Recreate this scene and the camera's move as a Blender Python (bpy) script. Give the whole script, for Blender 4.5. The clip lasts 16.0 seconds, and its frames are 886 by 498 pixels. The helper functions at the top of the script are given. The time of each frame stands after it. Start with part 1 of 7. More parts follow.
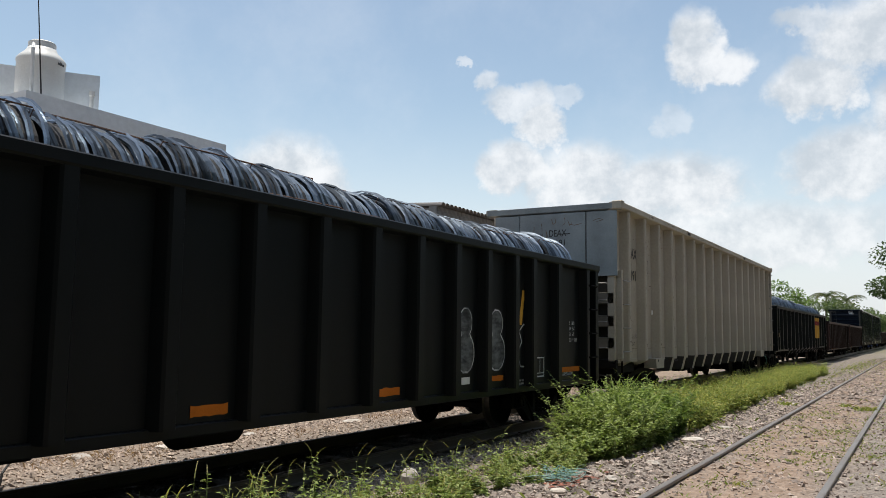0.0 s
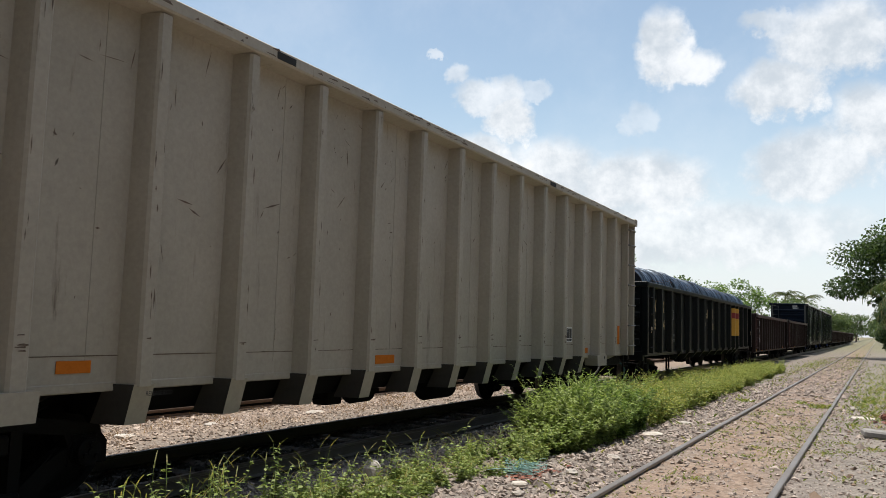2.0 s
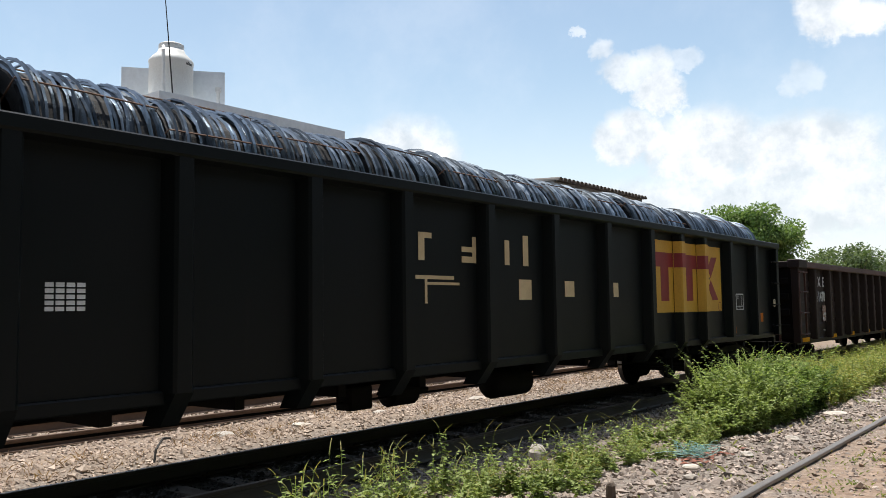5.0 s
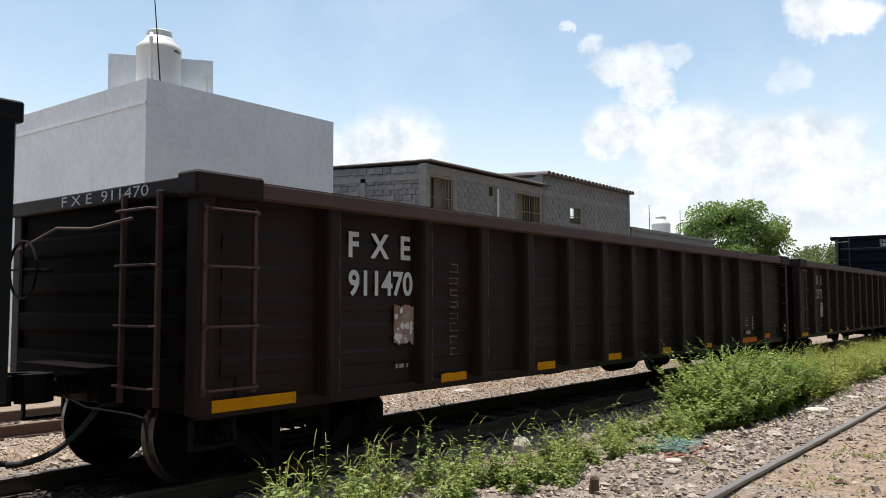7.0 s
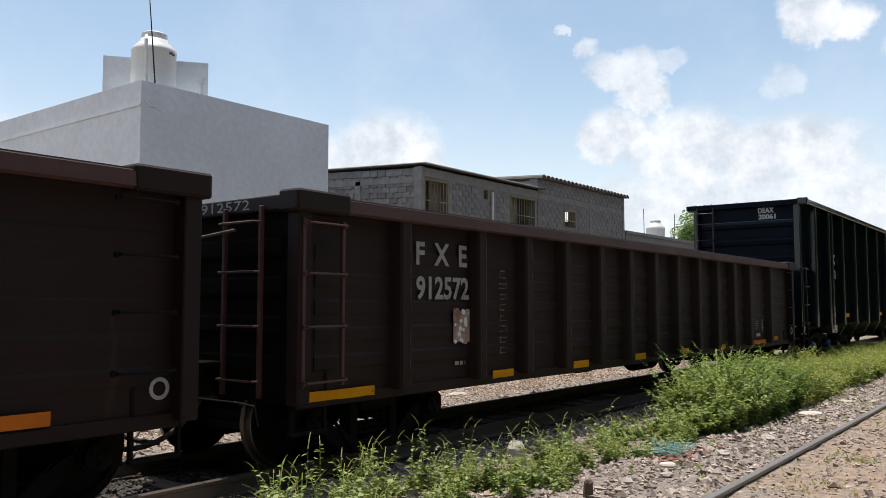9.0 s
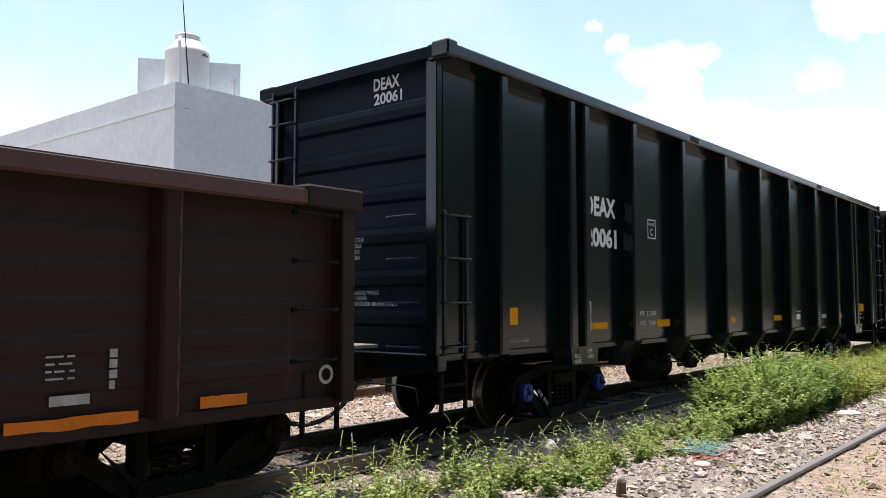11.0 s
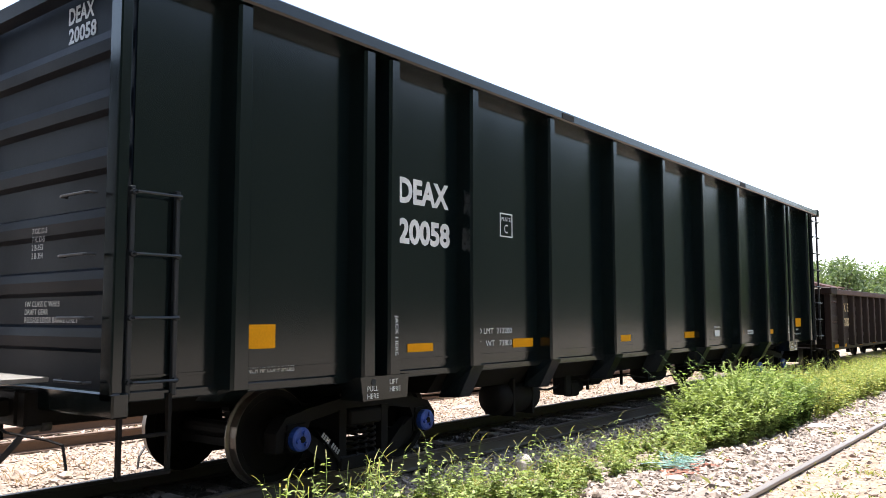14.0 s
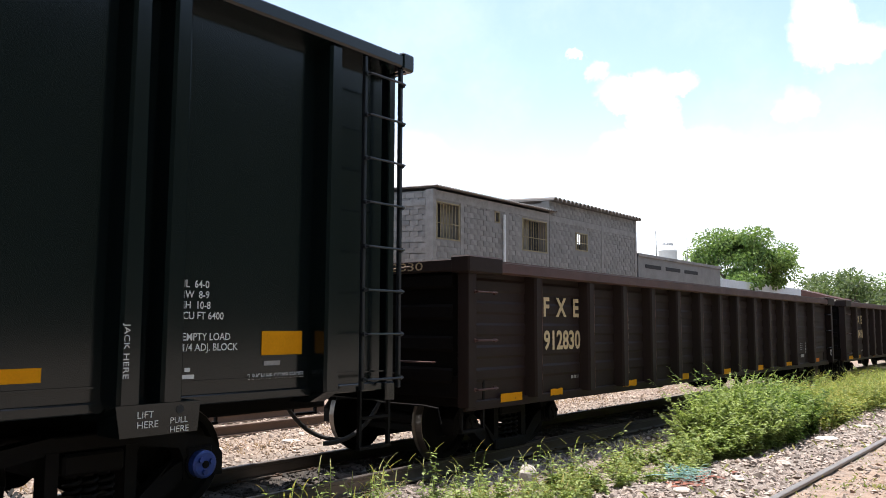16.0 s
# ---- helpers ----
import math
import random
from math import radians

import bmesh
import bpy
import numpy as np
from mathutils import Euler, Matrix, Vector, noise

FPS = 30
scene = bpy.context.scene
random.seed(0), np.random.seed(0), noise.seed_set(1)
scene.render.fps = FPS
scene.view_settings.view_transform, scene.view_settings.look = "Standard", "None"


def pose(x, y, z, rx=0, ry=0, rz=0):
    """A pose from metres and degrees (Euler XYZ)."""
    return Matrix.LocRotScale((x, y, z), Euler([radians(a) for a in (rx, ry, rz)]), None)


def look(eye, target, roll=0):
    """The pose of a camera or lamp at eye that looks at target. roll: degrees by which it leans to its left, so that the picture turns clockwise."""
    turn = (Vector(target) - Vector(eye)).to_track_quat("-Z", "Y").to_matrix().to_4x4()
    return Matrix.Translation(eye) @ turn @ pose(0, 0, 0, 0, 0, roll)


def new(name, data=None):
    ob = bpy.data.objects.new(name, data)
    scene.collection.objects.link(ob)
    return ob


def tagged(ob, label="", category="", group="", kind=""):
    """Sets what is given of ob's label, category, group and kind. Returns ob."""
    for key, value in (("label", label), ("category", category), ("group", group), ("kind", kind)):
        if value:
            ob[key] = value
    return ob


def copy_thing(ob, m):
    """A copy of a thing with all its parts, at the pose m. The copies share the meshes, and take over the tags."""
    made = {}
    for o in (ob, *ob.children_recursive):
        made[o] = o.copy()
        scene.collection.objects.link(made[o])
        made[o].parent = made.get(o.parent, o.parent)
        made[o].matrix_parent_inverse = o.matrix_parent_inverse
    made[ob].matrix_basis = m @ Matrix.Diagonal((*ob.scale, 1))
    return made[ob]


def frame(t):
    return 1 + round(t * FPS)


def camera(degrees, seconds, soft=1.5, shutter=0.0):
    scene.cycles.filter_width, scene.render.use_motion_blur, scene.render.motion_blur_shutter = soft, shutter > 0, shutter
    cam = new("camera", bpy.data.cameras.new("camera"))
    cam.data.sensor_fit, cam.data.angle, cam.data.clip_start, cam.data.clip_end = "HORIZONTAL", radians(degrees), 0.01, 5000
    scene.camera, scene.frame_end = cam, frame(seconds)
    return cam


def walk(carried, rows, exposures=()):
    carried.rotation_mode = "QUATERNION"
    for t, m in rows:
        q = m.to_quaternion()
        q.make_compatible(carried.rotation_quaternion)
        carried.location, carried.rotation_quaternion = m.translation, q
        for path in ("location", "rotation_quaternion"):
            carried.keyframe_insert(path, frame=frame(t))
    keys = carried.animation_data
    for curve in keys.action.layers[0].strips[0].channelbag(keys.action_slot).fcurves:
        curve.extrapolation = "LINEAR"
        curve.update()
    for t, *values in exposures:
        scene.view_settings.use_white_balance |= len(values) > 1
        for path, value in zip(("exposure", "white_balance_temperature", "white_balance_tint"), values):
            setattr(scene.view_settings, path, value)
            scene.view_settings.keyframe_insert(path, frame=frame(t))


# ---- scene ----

# ---------------------------------------------------------------- camera
cam = camera(57.2, 16.0, soft=0.6, shutter=0.02)
EYE = 1.6
# seconds, yaw, pitch, roll
PAN = [(0, 30.5, 5.79, -0.74), (0.2, 30.95, 5.95, -0.97), (0.5, 30.78, 6.0, -1.46), (1, 27.89, 5.89, -1.91),
       (1.2, 27.41, 5.87, -1.72), (1.5, 27.46, 5.79, -1.76), (2, 28.06, 5.33, -1.66), (2.5, 32.03, 4.54, -0.82),
       (3, 33.71, 4.13, -0.09), (3.5, 35.21, 4.16, 0.59), (4, 36.79, 4.49, 0.78), (4.2, 37.67, 4.68, 0.98),
       (6.3, 39.7, 3.73, 0.62), (6.5, 38.92, 3.72, 0.36), (7, 38.11, 3.68, 0.09), (7.5, 37.49, 3.75, -0.19),
       (8, 37.1, 3.76, -0.08), (8.2, 36.97, 3.74, -0.03), (10.3, 40.09, 4.1, 0.55), (10.5, 40.25, 3.93, 0.75),
       (11, 39.92, 3.78, 0.04), (11.5, 39.76, 3.91, 0.08), (12, 39.03, 4.04, -0.16), (12.5, 38.38, 4.41, 0.21),
       (13, 38.26, 4.45, 0.06), (13.5, 38.17, 4.69, 0.21), (14, 38.17, 4.8, 0.11), (14.5, 38.4, 5.0, 0.32),
       (15, 38.55, 5.22, 0.43), (15.5, 38.59, 5.41, 0.12), (16, 38.54, 5.48, -0.21)]
walk(cam, [(t, pose(0, 0, EYE, 90 + p, r, y)) for t, y, p, r in PAN],
     exposures=[(0, 0.17, 6500, 10), (0.5, 0.1, 6500, 10), (1.0, 0.2, 6500, 10), (1.5, 0.24, 6500, 10), (2.0, 0.26, 6500, 10), (2.5, 0.45, 6500, 10), (3.5, 0.58, 6500, 10), (4.0, 0.42, 6500, 10), (6.5, 0.42, 6500, 10), (7.0, 0.42, 6500, 10), (8.0, 0.28, 6500, 10), (10.3, 0.55, 6350, 14), (11.0, 0.92, 6350, 14), (11.6, 1.5, 6350, 14), (12.2, 1.75, 6350, 14), (14.5, 1.75, 6350, 14), (15.0, 1.6, 6350, 14), (15.5, 1.38, 6350, 14), (16, 1.02, 6350, 14)])

# ---------------------------------------------------------------- light
SUN_EL, SUN_AZ = 83.0, 276.0     # degrees; azimuth is the way to the sun, clockwise from +y


def math_node(tree, op, a, b=None, c=None, clamp=False):
    n = tree.nodes.new("ShaderNodeMath")
    n.operation, n.use_clamp = op, clamp
    for i, v in enumerate((a, b, c)):
        if v is None:
            continue
        if isinstance(v, (int, float)):
            n.inputs[i].default_value = v
        else:
            tree.links.new(v, n.inputs[i])
    return n.outputs[0]


def mix_node(tree, fac, a, b, blend="MIX"):
    n = tree.nodes.new("ShaderNodeMix")
    n.data_type, n.blend_type = "RGBA", blend
    for i, v in ((0, fac), (6, a), (7, b)):
        if isinstance(v, (int, float)):
            n.inputs[i].default_value = v
        elif isinstance(v, tuple):
            n.inputs[i].default_value = (*v[:3], 1)
        else:
            tree.links.new(v, n.inputs[i])
    return n.outputs[2]


def noise_node(tree, vec, scale, detail=4, rough=0.55, dist=0.0):
    n = tree.nodes.new("ShaderNodeTexNoise")
    n.inputs["Scale"].default_value, n.inputs["Detail"].default_value = scale, detail
    n.inputs["Roughness"].default_value, n.inputs["Distortion"].default_value = rough, dist
    if vec is not None:
        tree.links.new(vec, n.inputs["Vector"])
    return n.outputs["Fac"]


def ramp(tree, fac, lo, hi):
    n = tree.nodes.new("ShaderNodeMapRange")
    n.interpolation_type = "SMOOTHSTEP"
    n.inputs[1].default_value, n.inputs[2].default_value = lo, hi
    tree.links.new(fac, n.inputs[0])
    return n.outputs[0]


def build_world():
    """Clear tropical sky with cumulus banks low over the line."""
    w = bpy.data.worlds.new("sky")
    scene.world = w
    w.use_nodes = True
    t = w.node_tree
    t.nodes.clear()
    out, bg = t.nodes.new("ShaderNodeOutputWorld"), t.nodes.new("ShaderNodeBackground")
    sky = t.nodes.new("ShaderNodeTexSky")
    sky.sky_type, sky.sun_disc = "NISHITA", False
    sky.sun_elevation, sky.sun_rotation = radians(SUN_EL), radians(SUN_AZ)
    sky.air_density, sky.dust_density, sky.ozone_density = 1.0, 1.2, 1.5
    co = t.nodes.new("ShaderNodeTexCoord").outputs["Generated"]
    sep = t.nodes.new("ShaderNodeSeparateXYZ")
    t.links.new(co, sep.inputs[0])
    az = math_node(t, "MULTIPLY", math_node(t, "ARCTAN2", math_node(t, "MULTIPLY", sep.outputs[0], -1.0), sep.outputs[1]), 57.2958)
    el = math_node(t, "MULTIPLY", math_node(t, "ARCSINE", sep.outputs[2]), 57.2958)
    billow = noise_node(t, co, 14.0, 6, 0.6)
    puff = noise_node(t, co, 30.0, 8, 0.62)
    knob = noise_node(t, co, 62.0, 6, 0.6)

    def off(n, k):
        return math_node(t, "MULTIPLY", math_node(t, "SUBTRACT", n, 0.5), k)
    az2 = math_node(t, "ADD", az, off(billow, 5.0))
    el2 = math_node(t, "ADD", el, off(puff, 3.0))
    # cumulus heads: azimuth, elevation, half width, half height in degrees, density
    heads = [(41.5, 9.6, 4.2, 3.6, 1.0), (45.5, 8.5, 4.0, 3.2, 0.9), (27.9, 17.3, 1.0, 0.9, 0.7), (25.2, 16.0, 2.6, 1.2, 0.85), (21.9, 16.6, 1.6, 0.6, 0.5), (23.6, 14.6, 1.5, 1.7, 1.0), (25.6, 11.6, 2.2, 1.9, 1.0),
             (20.8, 10.6, 4.2, 2.6, 1.0), (14.6, 9.8, 4.8, 2.3, 1.0), (13.0, 19.0, 1.5, 2.5, 1.0), (12.2, 17.6, 2.3, 1.2, 1.0), (5.2, 15.9, 2.9, 1.9, 1.0), (1.6, 18.6, 3.8, 2.5, 1.0), (5.5, 19.9, 2.1, 0.9, 0.8),
             (14.9, 14.4, 1.1, 1.1, 0.4), (29.6, 18.9, 0.5, 0.35, 0.6), (0.0, 13.2, 3.0, 2.5, 1.0), (3.4, 10.9, 3.8, 2.2, 0.95), (15.0, 6.6, 16.0, 2.4, 0.85), (-6.0, 12.0, 5.0, 4.0, 1.0),
             (66, 9, 7, 2.5, 0.9), (100, 12, 12, 4, 0.9), (150, 15, 16, 5, 0.9), (-50, 13, 14, 5, 0.9), (-100, 16, 18, 6, 0.9), (-150, 12, 16, 5, 0.9)]
    thick = None
    lump_edge = math_node(t, "ADD", off(puff, 1.5), off(knob, 0.65))
    for a, e, ra, re, d in heads:
        da = math_node(t, "POWER", math_node(t, "ABSOLUTE", math_node(t, "MULTIPLY", math_node(t, "SUBTRACT", az2, float(a)), 1.0 / ra)), 2.0)
        de = math_node(t, "POWER", math_node(t, "ABSOLUTE", math_node(t, "MULTIPLY", math_node(t, "SUBTRACT", el2, float(e)), 1.0 / re)), 2.0)
        f = math_node(t, "SUBTRACT", 1.0, math_node(t, "ADD", da, de))
        g = math_node(t, "MULTIPLY", ramp(t, math_node(t, "ADD", f, lump_edge), -0.5, 0.62), float(d))
        thick = g if thick is None else math_node(t, "MAXIMUM", thick, g)
    veil = math_node(t, "MULTIPLY", ramp(t, noise_node(t, co, 5.0, 6, 0.65), 0.38, 0.78), 0.22)
    haze = math_node(t, "MULTIPLY", math_node(t, "SUBTRACT", 1.0, ramp(t, el, 0.0, 17.0)), 0.75)
    body = ramp(t, math_node(t, "ADD", math_node(t, "MULTIPLY", puff, 0.7), math_node(t, "MULTIPLY", billow, 0.5)), 0.42, 0.78)
    white = mix_node(t, body, (5.4, 5.9, 6.4), (8.6, 8.75, 8.9))
    blue = mix_node(t, 1.0, sky.outputs[0], (1.72, 1.60, 1.36), "MULTIPLY")
    col = mix_node(t, veil, blue, (7.6, 8.0, 8.6))
    col = mix_node(t, haze, col, (7.15, 7.6, 8.25))
    col = mix_node(t, math_node(t, "MULTIPLY", thick, 0.90), col, white)
    t.links.new(col, bg.inputs[0])
    bg.inputs[1].default_value = 0.1
    t.links.new(bg.outputs[0], out.inputs[0])


build_world()
sun = new("sun", bpy.data.lights.new("sun", "SUN"))
sun.data.energy, sun.data.angle, sun.data.color = 4.2, radians(0.53), (1.0, 0.95, 0.87)
_a, _e = radians(SUN_AZ), radians(SUN_EL)
sun.matrix_world = look((0, 0, 30), (-30 * math.sin(_a) * math.cos(_e), -30 * math.cos(_a) * math.cos(_e), 30 - 30 * math.sin(_e)))

# ---------------------------------------------------------------- materials
MATS = {}


def surface(name, base, rough=0.6, metal=0.0, second=None, amount=0.6, scale=2.0, fine=40.0, bump=0.15, dirt=None, dirt_at=(0.55, 0.75),
            dirt_scale=(3, 3, 3), island=0.0, obj_random=0.0, spec=0.5, stretch=(1, 1, 1), rough_var=0.12, alpha_two=None):
    """A painted, mineral or metal surface: a base colour with broad and fine variation, stains and relief."""
    m = bpy.data.materials.new(name)
    m.use_nodes = True
    t = m.node_tree
    b = t.nodes["Principled BSDF"]
    co = t.nodes.new("ShaderNodeTexCoord").outputs["Object"]
    mp = t.nodes.new("ShaderNodeMapping")
    mp.inputs["Scale"].default_value = stretch
    t.links.new(co, mp.inputs[0])
    v = mp.outputs[0]
    big, small = noise_node(t, v, scale, 5, 0.6), noise_node(t, v, fine, 4, 0.6)
    second = second or tuple(c * 0.7 for c in base)
    col = mix_node(t, math_node(t, "MULTIPLY", ramp(t, big, 0.3, 0.7), amount), base, second)
    grain = math_node(t, "ADD", math_node(t, "MULTIPLY", small, 0.36), 0.82)
    col = mix_node(t, 1.0, col, grain, "MULTIPLY")
    if dirt:
        mp2 = t.nodes.new("ShaderNodeMapping")
        mp2.inputs["Scale"].default_value = dirt_scale
        t.links.new(co, mp2.inputs[0])
        d = ramp(t, noise_node(t, mp2.outputs[0], 1.0, 7, 0.68), *dirt_at)
        col = mix_node(t, d, col, dirt)
    if island:
        g = t.nodes.new("ShaderNodeNewGeometry").outputs["Random Per Island"]
        col = mix_node(t, 1.0, col, math_node(t, "ADD", math_node(t, "MULTIPLY", g, 2 * island), 1 - island), "MULTIPLY")
        if alpha_two:
            col = mix_node(t, ramp(t, g, 0.45, 0.95), col, alpha_two)
    if obj_random:
        g = t.nodes.new("ShaderNodeObjectInfo").outputs["Random"]
        col = mix_node(t, 1.0, col, math_node(t, "ADD", math_node(t, "MULTIPLY", g, 2 * obj_random), 1 - obj_random), "MULTIPLY")
    t.links.new(col, b.inputs["Base Color"])
    r = math_node(t, "ADD", math_node(t, "MULTIPLY", big, 2 * rough_var), rough - rough_var, clamp=True)
    t.links.new(r, b.inputs["Roughness"])
    b.inputs["Metallic"].default_value = metal
    b.inputs["Specular IOR Level"].default_value = spec
    if bump:
        bp = t.nodes.new("ShaderNodeBump")
        bp.inputs["Strength"].default_value, bp.inputs["Distance"].default_value = bump, 0.02
        t.links.new(math_node(t, "ADD", small, math_node(t, "MULTIPLY", big, 0.6)), bp.inputs["Height"])
        t.links.new(bp.outputs[0], b.inputs["Normal"])
    MATS[name] = m
    return m


def leafy(name, base, second, third=None):
    m = surface(name, base, rough=0.5, second=second, amount=0.8, scale=0.8, fine=12, bump=0, island=0.45, spec=0.3, alpha_two=third)
    b = m.node_tree.nodes["Principled BSDF"]
    b.inputs["Subsurface Weight"].default_value = 0.0
    t = m.node_tree
    tr = t.nodes.new("ShaderNodeBsdfTranslucent")
    src = b.inputs["Base Color"].links[0].from_socket
    t.links.new(mix_node(t, 1.0, src, (1.15, 1.22, 0.66), "MULTIPLY"), tr.inputs[0])
    mx = t.nodes.new("ShaderNodeMixShader")
    mx.inputs[0].default_value = 0.42
    t.links.new(b.outputs[0], mx.inputs[1])
    t.links.new(tr.outputs[0], mx.inputs[2])
    t.links.new(mx.outputs[0], t.nodes["Material Output"].inputs[0])
    return m


BEIGE = surface("beige_paint", (0.415, 0.372, 0.303), 0.6, spec=0.25, second=(0.325, 0.29, 0.232), scale=0.6, fine=22, bump=0.015, dirt=(0.15, 0.12, 0.09),
                dirt_at=(0.60, 0.78), dirt_scale=(7, 7, 0.8))
PALE = surface("pale_grey_paint", (0.25, 0.285, 0.30), 0.5, spec=0.25, second=(0.17, 0.19, 0.20), amount=0.9, scale=1.2, fine=30, bump=0.06, dirt=(0.14, 0.10, 0.07),
               dirt_at=(0.68, 0.8), dirt_scale=(3, 3, 1.2))
BLACK = surface("black_paint", (0.0030, 0.0060, 0.0068), 0.16, spec=0.48, rough_var=0.04, second=(0.0038, 0.0068, 0.0068), scale=0.7, fine=25, bump=0.006, dirt=(0.016, 0.015, 0.013),
                dirt_at=(0.62, 0.95), dirt_scale=(4, 4, 0.7))
# the blue in this base colour stands in for reflected sky on the ends
DULLBLACK = surface("sky_tinted_end_black", (0.0034, 0.0072, 0.0150), 0.5, spec=0.08, second=(0.0034, 0.0056, 0.010), scale=1.0, fine=30, bump=0.04)
OLDBLACK = surface("weathered_black_paint", (0.0036, 0.0056, 0.0062), 0.42, spec=0.17, second=(0.0058, 0.0066, 0.0066), scale=0.9, fine=30, bump=0.06,
                   dirt=(0.016, 0.012, 0.010), dirt_at=(0.6, 0.9), dirt_scale=(5, 5, 0.7))
BROWN = surface("brown_oxide_paint", (0.0198, 0.0104, 0.0082), 0.6, spec=0.2, second=(0.018, 0.0105, 0.0086), scale=1.0, fine=30, bump=0.08, dirt=(0.06, 0.031, 0.02),
                dirt_at=(0.62, 0.9), dirt_scale=(4, 4, 0.8))
# beige of the end ribs, darkened for grime and the next wagon's shade
GRIMESHADE = surface("grimed_shaded_beige", (0.17, 0.152, 0.125), 0.75, spec=0.15, second=(0.10, 0.088, 0.072), amount=0.9, scale=1.3, fine=22, bump=0.03)
# painted-in shade of the recessed end sheet; real soot on the post feet
SOOTSHADE = surface("soot_and_recess_shade", (0.06, 0.054, 0.047), 0.8, spec=0.12, second=(0.035, 0.031, 0.027), amount=0.9, scale=1.3, fine=22, bump=0.05)
# darker copy of the brown: shade of the wagon gap put into the ends
BROWNSHADE = surface("shaded_brown_paint", (0.0066, 0.0048, 0.0042), 0.8, spec=0.06, second=(0.0046, 0.0036, 0.0032), scale=1.3, fine=30, bump=0.08)
RUSTRIM = surface("rust_red_rim", (0.078, 0.030, 0.023), 0.6, second=(0.048, 0.021, 0.017), scale=2.5, fine=40, bump=0.1)
IRON = surface("dark_cast_iron", (0.0055, 0.005, 0.0046), 0.7, spec=0.12, second=(0.010, 0.0085, 0.0075), scale=4, fine=60, bump=0.15)
TREAD = surface("worn_wheel_steel", (0.20, 0.18, 0.16), 0.38, metal=0.8, second=(0.10, 0.075, 0.06), scale=3, fine=60, bump=0.05)
BLUECAP = surface("blue_cap_paint", (0.02, 0.062, 0.30), 0.45, second=(0.012, 0.03, 0.14), amount=1.0, scale=8, fine=50, bump=0.05)
GALV = surface("galvanised_steel", (0.24, 0.235, 0.22), 0.5, metal=0.4, second=(0.15, 0.14, 0.13), scale=8, fine=60, bump=0.05)
RUBBER = surface("hose_rubber", (0.02, 0.02, 0.02), 0.7, second=(0.05, 0.045, 0.04), scale=6, fine=40, bump=0.1)
GREENHOSE = surface("green_hose", (0.05, 0.16, 0.14), 0.55, scale=6, fine=40, bump=0.05)
WIRE = surface("steel_wire", (0.20, 0.235, 0.27), 0.34, metal=1.0, second=(0.12, 0.14, 0.165), scale=2, fine=50, bump=0.0, island=0.75)
# near-black sleeve: the shade between the windings is put into its colour
COILSHADE = surface("coil_gap_shade", (0.006, 0.006, 0.007), 0.7, scale=4, fine=70, bump=0.3)
SCRATCH = surface("scratch_rust", (0.10, 0.078, 0.058), 0.8, second=(0.15, 0.10, 0.07), amount=1.0, scale=3, fine=50, bump=0.0)
FAINT = surface("faint_spray_paint", (0.022, 0.026, 0.022), 0.7, second=(0.010, 0.012, 0.011), amount=1.0, scale=6, fine=40, bump=0.0)
SPRAYGREY = surface("thin_grey_spray", (0.16, 0.17, 0.168), 0.75, second=(0.012, 0.014, 0.014), amount=1.0, scale=3.5, fine=9, bump=0.0, stretch=(1, 1, 2.4))
STRAP = surface("rusty_strap", (0.12, 0.06, 0.035), 0.7, scale=6, fine=50, bump=0.1)
YELLOW = surface("amber_reflector", (0.66, 0.285, 0.004), 0.6, spec=0.08, second=(0.58, 0.235, 0.004), scale=5, fine=50, bump=0.03, dirt=(0.06, 0.04, 0.03),
                 dirt_at=(0.66, 0.72), dirt_scale=(6, 6, 6))
ORANGE = surface("orange_reflector", (0.58, 0.165, 0.018), 0.6, spec=0.08, second=(0.44, 0.12, 0.015), scale=5, fine=50, bump=0.03)
PANELYEL = surface("yellow_panel_paint", (0.62, 0.34, 0.035), 0.5, second=(0.50, 0.26, 0.03), scale=1.5, fine=30, bump=0.04, dirt=(0.05, 0.04, 0.03),
                   dirt_at=(0.7, 0.76), dirt_scale=(4, 4, 4))
PANELRED = surface("red_panel_paint", (0.26, 0.022, 0.025), 0.5, second=(0.2, 0.02, 0.02), scale=2, fine=30, bump=0.03)
INKWHITE = surface("white_stencil", (0.66, 0.67, 0.66), 0.55, second=(0.48, 0.48, 0.47), scale=6, fine=60, bump=0.0)
INKGREY = surface("faded_stencil", (0.36, 0.35, 0.33), 0.6, second=(0.16, 0.15, 0.14), scale=9, fine=60, bump=0.0)
INKWORN = surface("worn_tan_stencil", (0.17, 0.125, 0.085), 0.7, second=(0.06, 0.045, 0.035), amount=1.0, scale=12, fine=60, bump=0.0)
INKBLACK = surface("black_stencil", (0.022, 0.022, 0.024), 0.55, scale=6, fine=60, bump=0.0)
INKCREAM = surface("cream_stencil", (0.62, 0.47, 0.26), 0.55, second=(0.48, 0.36, 0.2), scale=6, fine=60, bump=0.0)
INKAMBER = surface("amber_stencil", (0.42, 0.20, 0.07), 0.55, second=(0.3, 0.15, 0.06), scale=6, fine=60, bump=0.0)
CHALK = surface("white_spray", (0.66, 0.67, 0.66), 0.7, second=(0.16, 0.17, 0.17), amount=1.0, scale=5, fine=40, bump=0.0)
FLAKED = surface("rusted_patch", (0.20, 0.085, 0.055), 0.8, second=(0.42, 0.33, 0.28), amount=1.0, scale=7, fine=40, bump=0.05)
LADDERSTEEL = surface("dark_ladder_steel", (0.013, 0.016, 0.020), 0.4, spec=0.4, second=(0.008, 0.010, 0.013), scale=6, fine=50, bump=0.02)
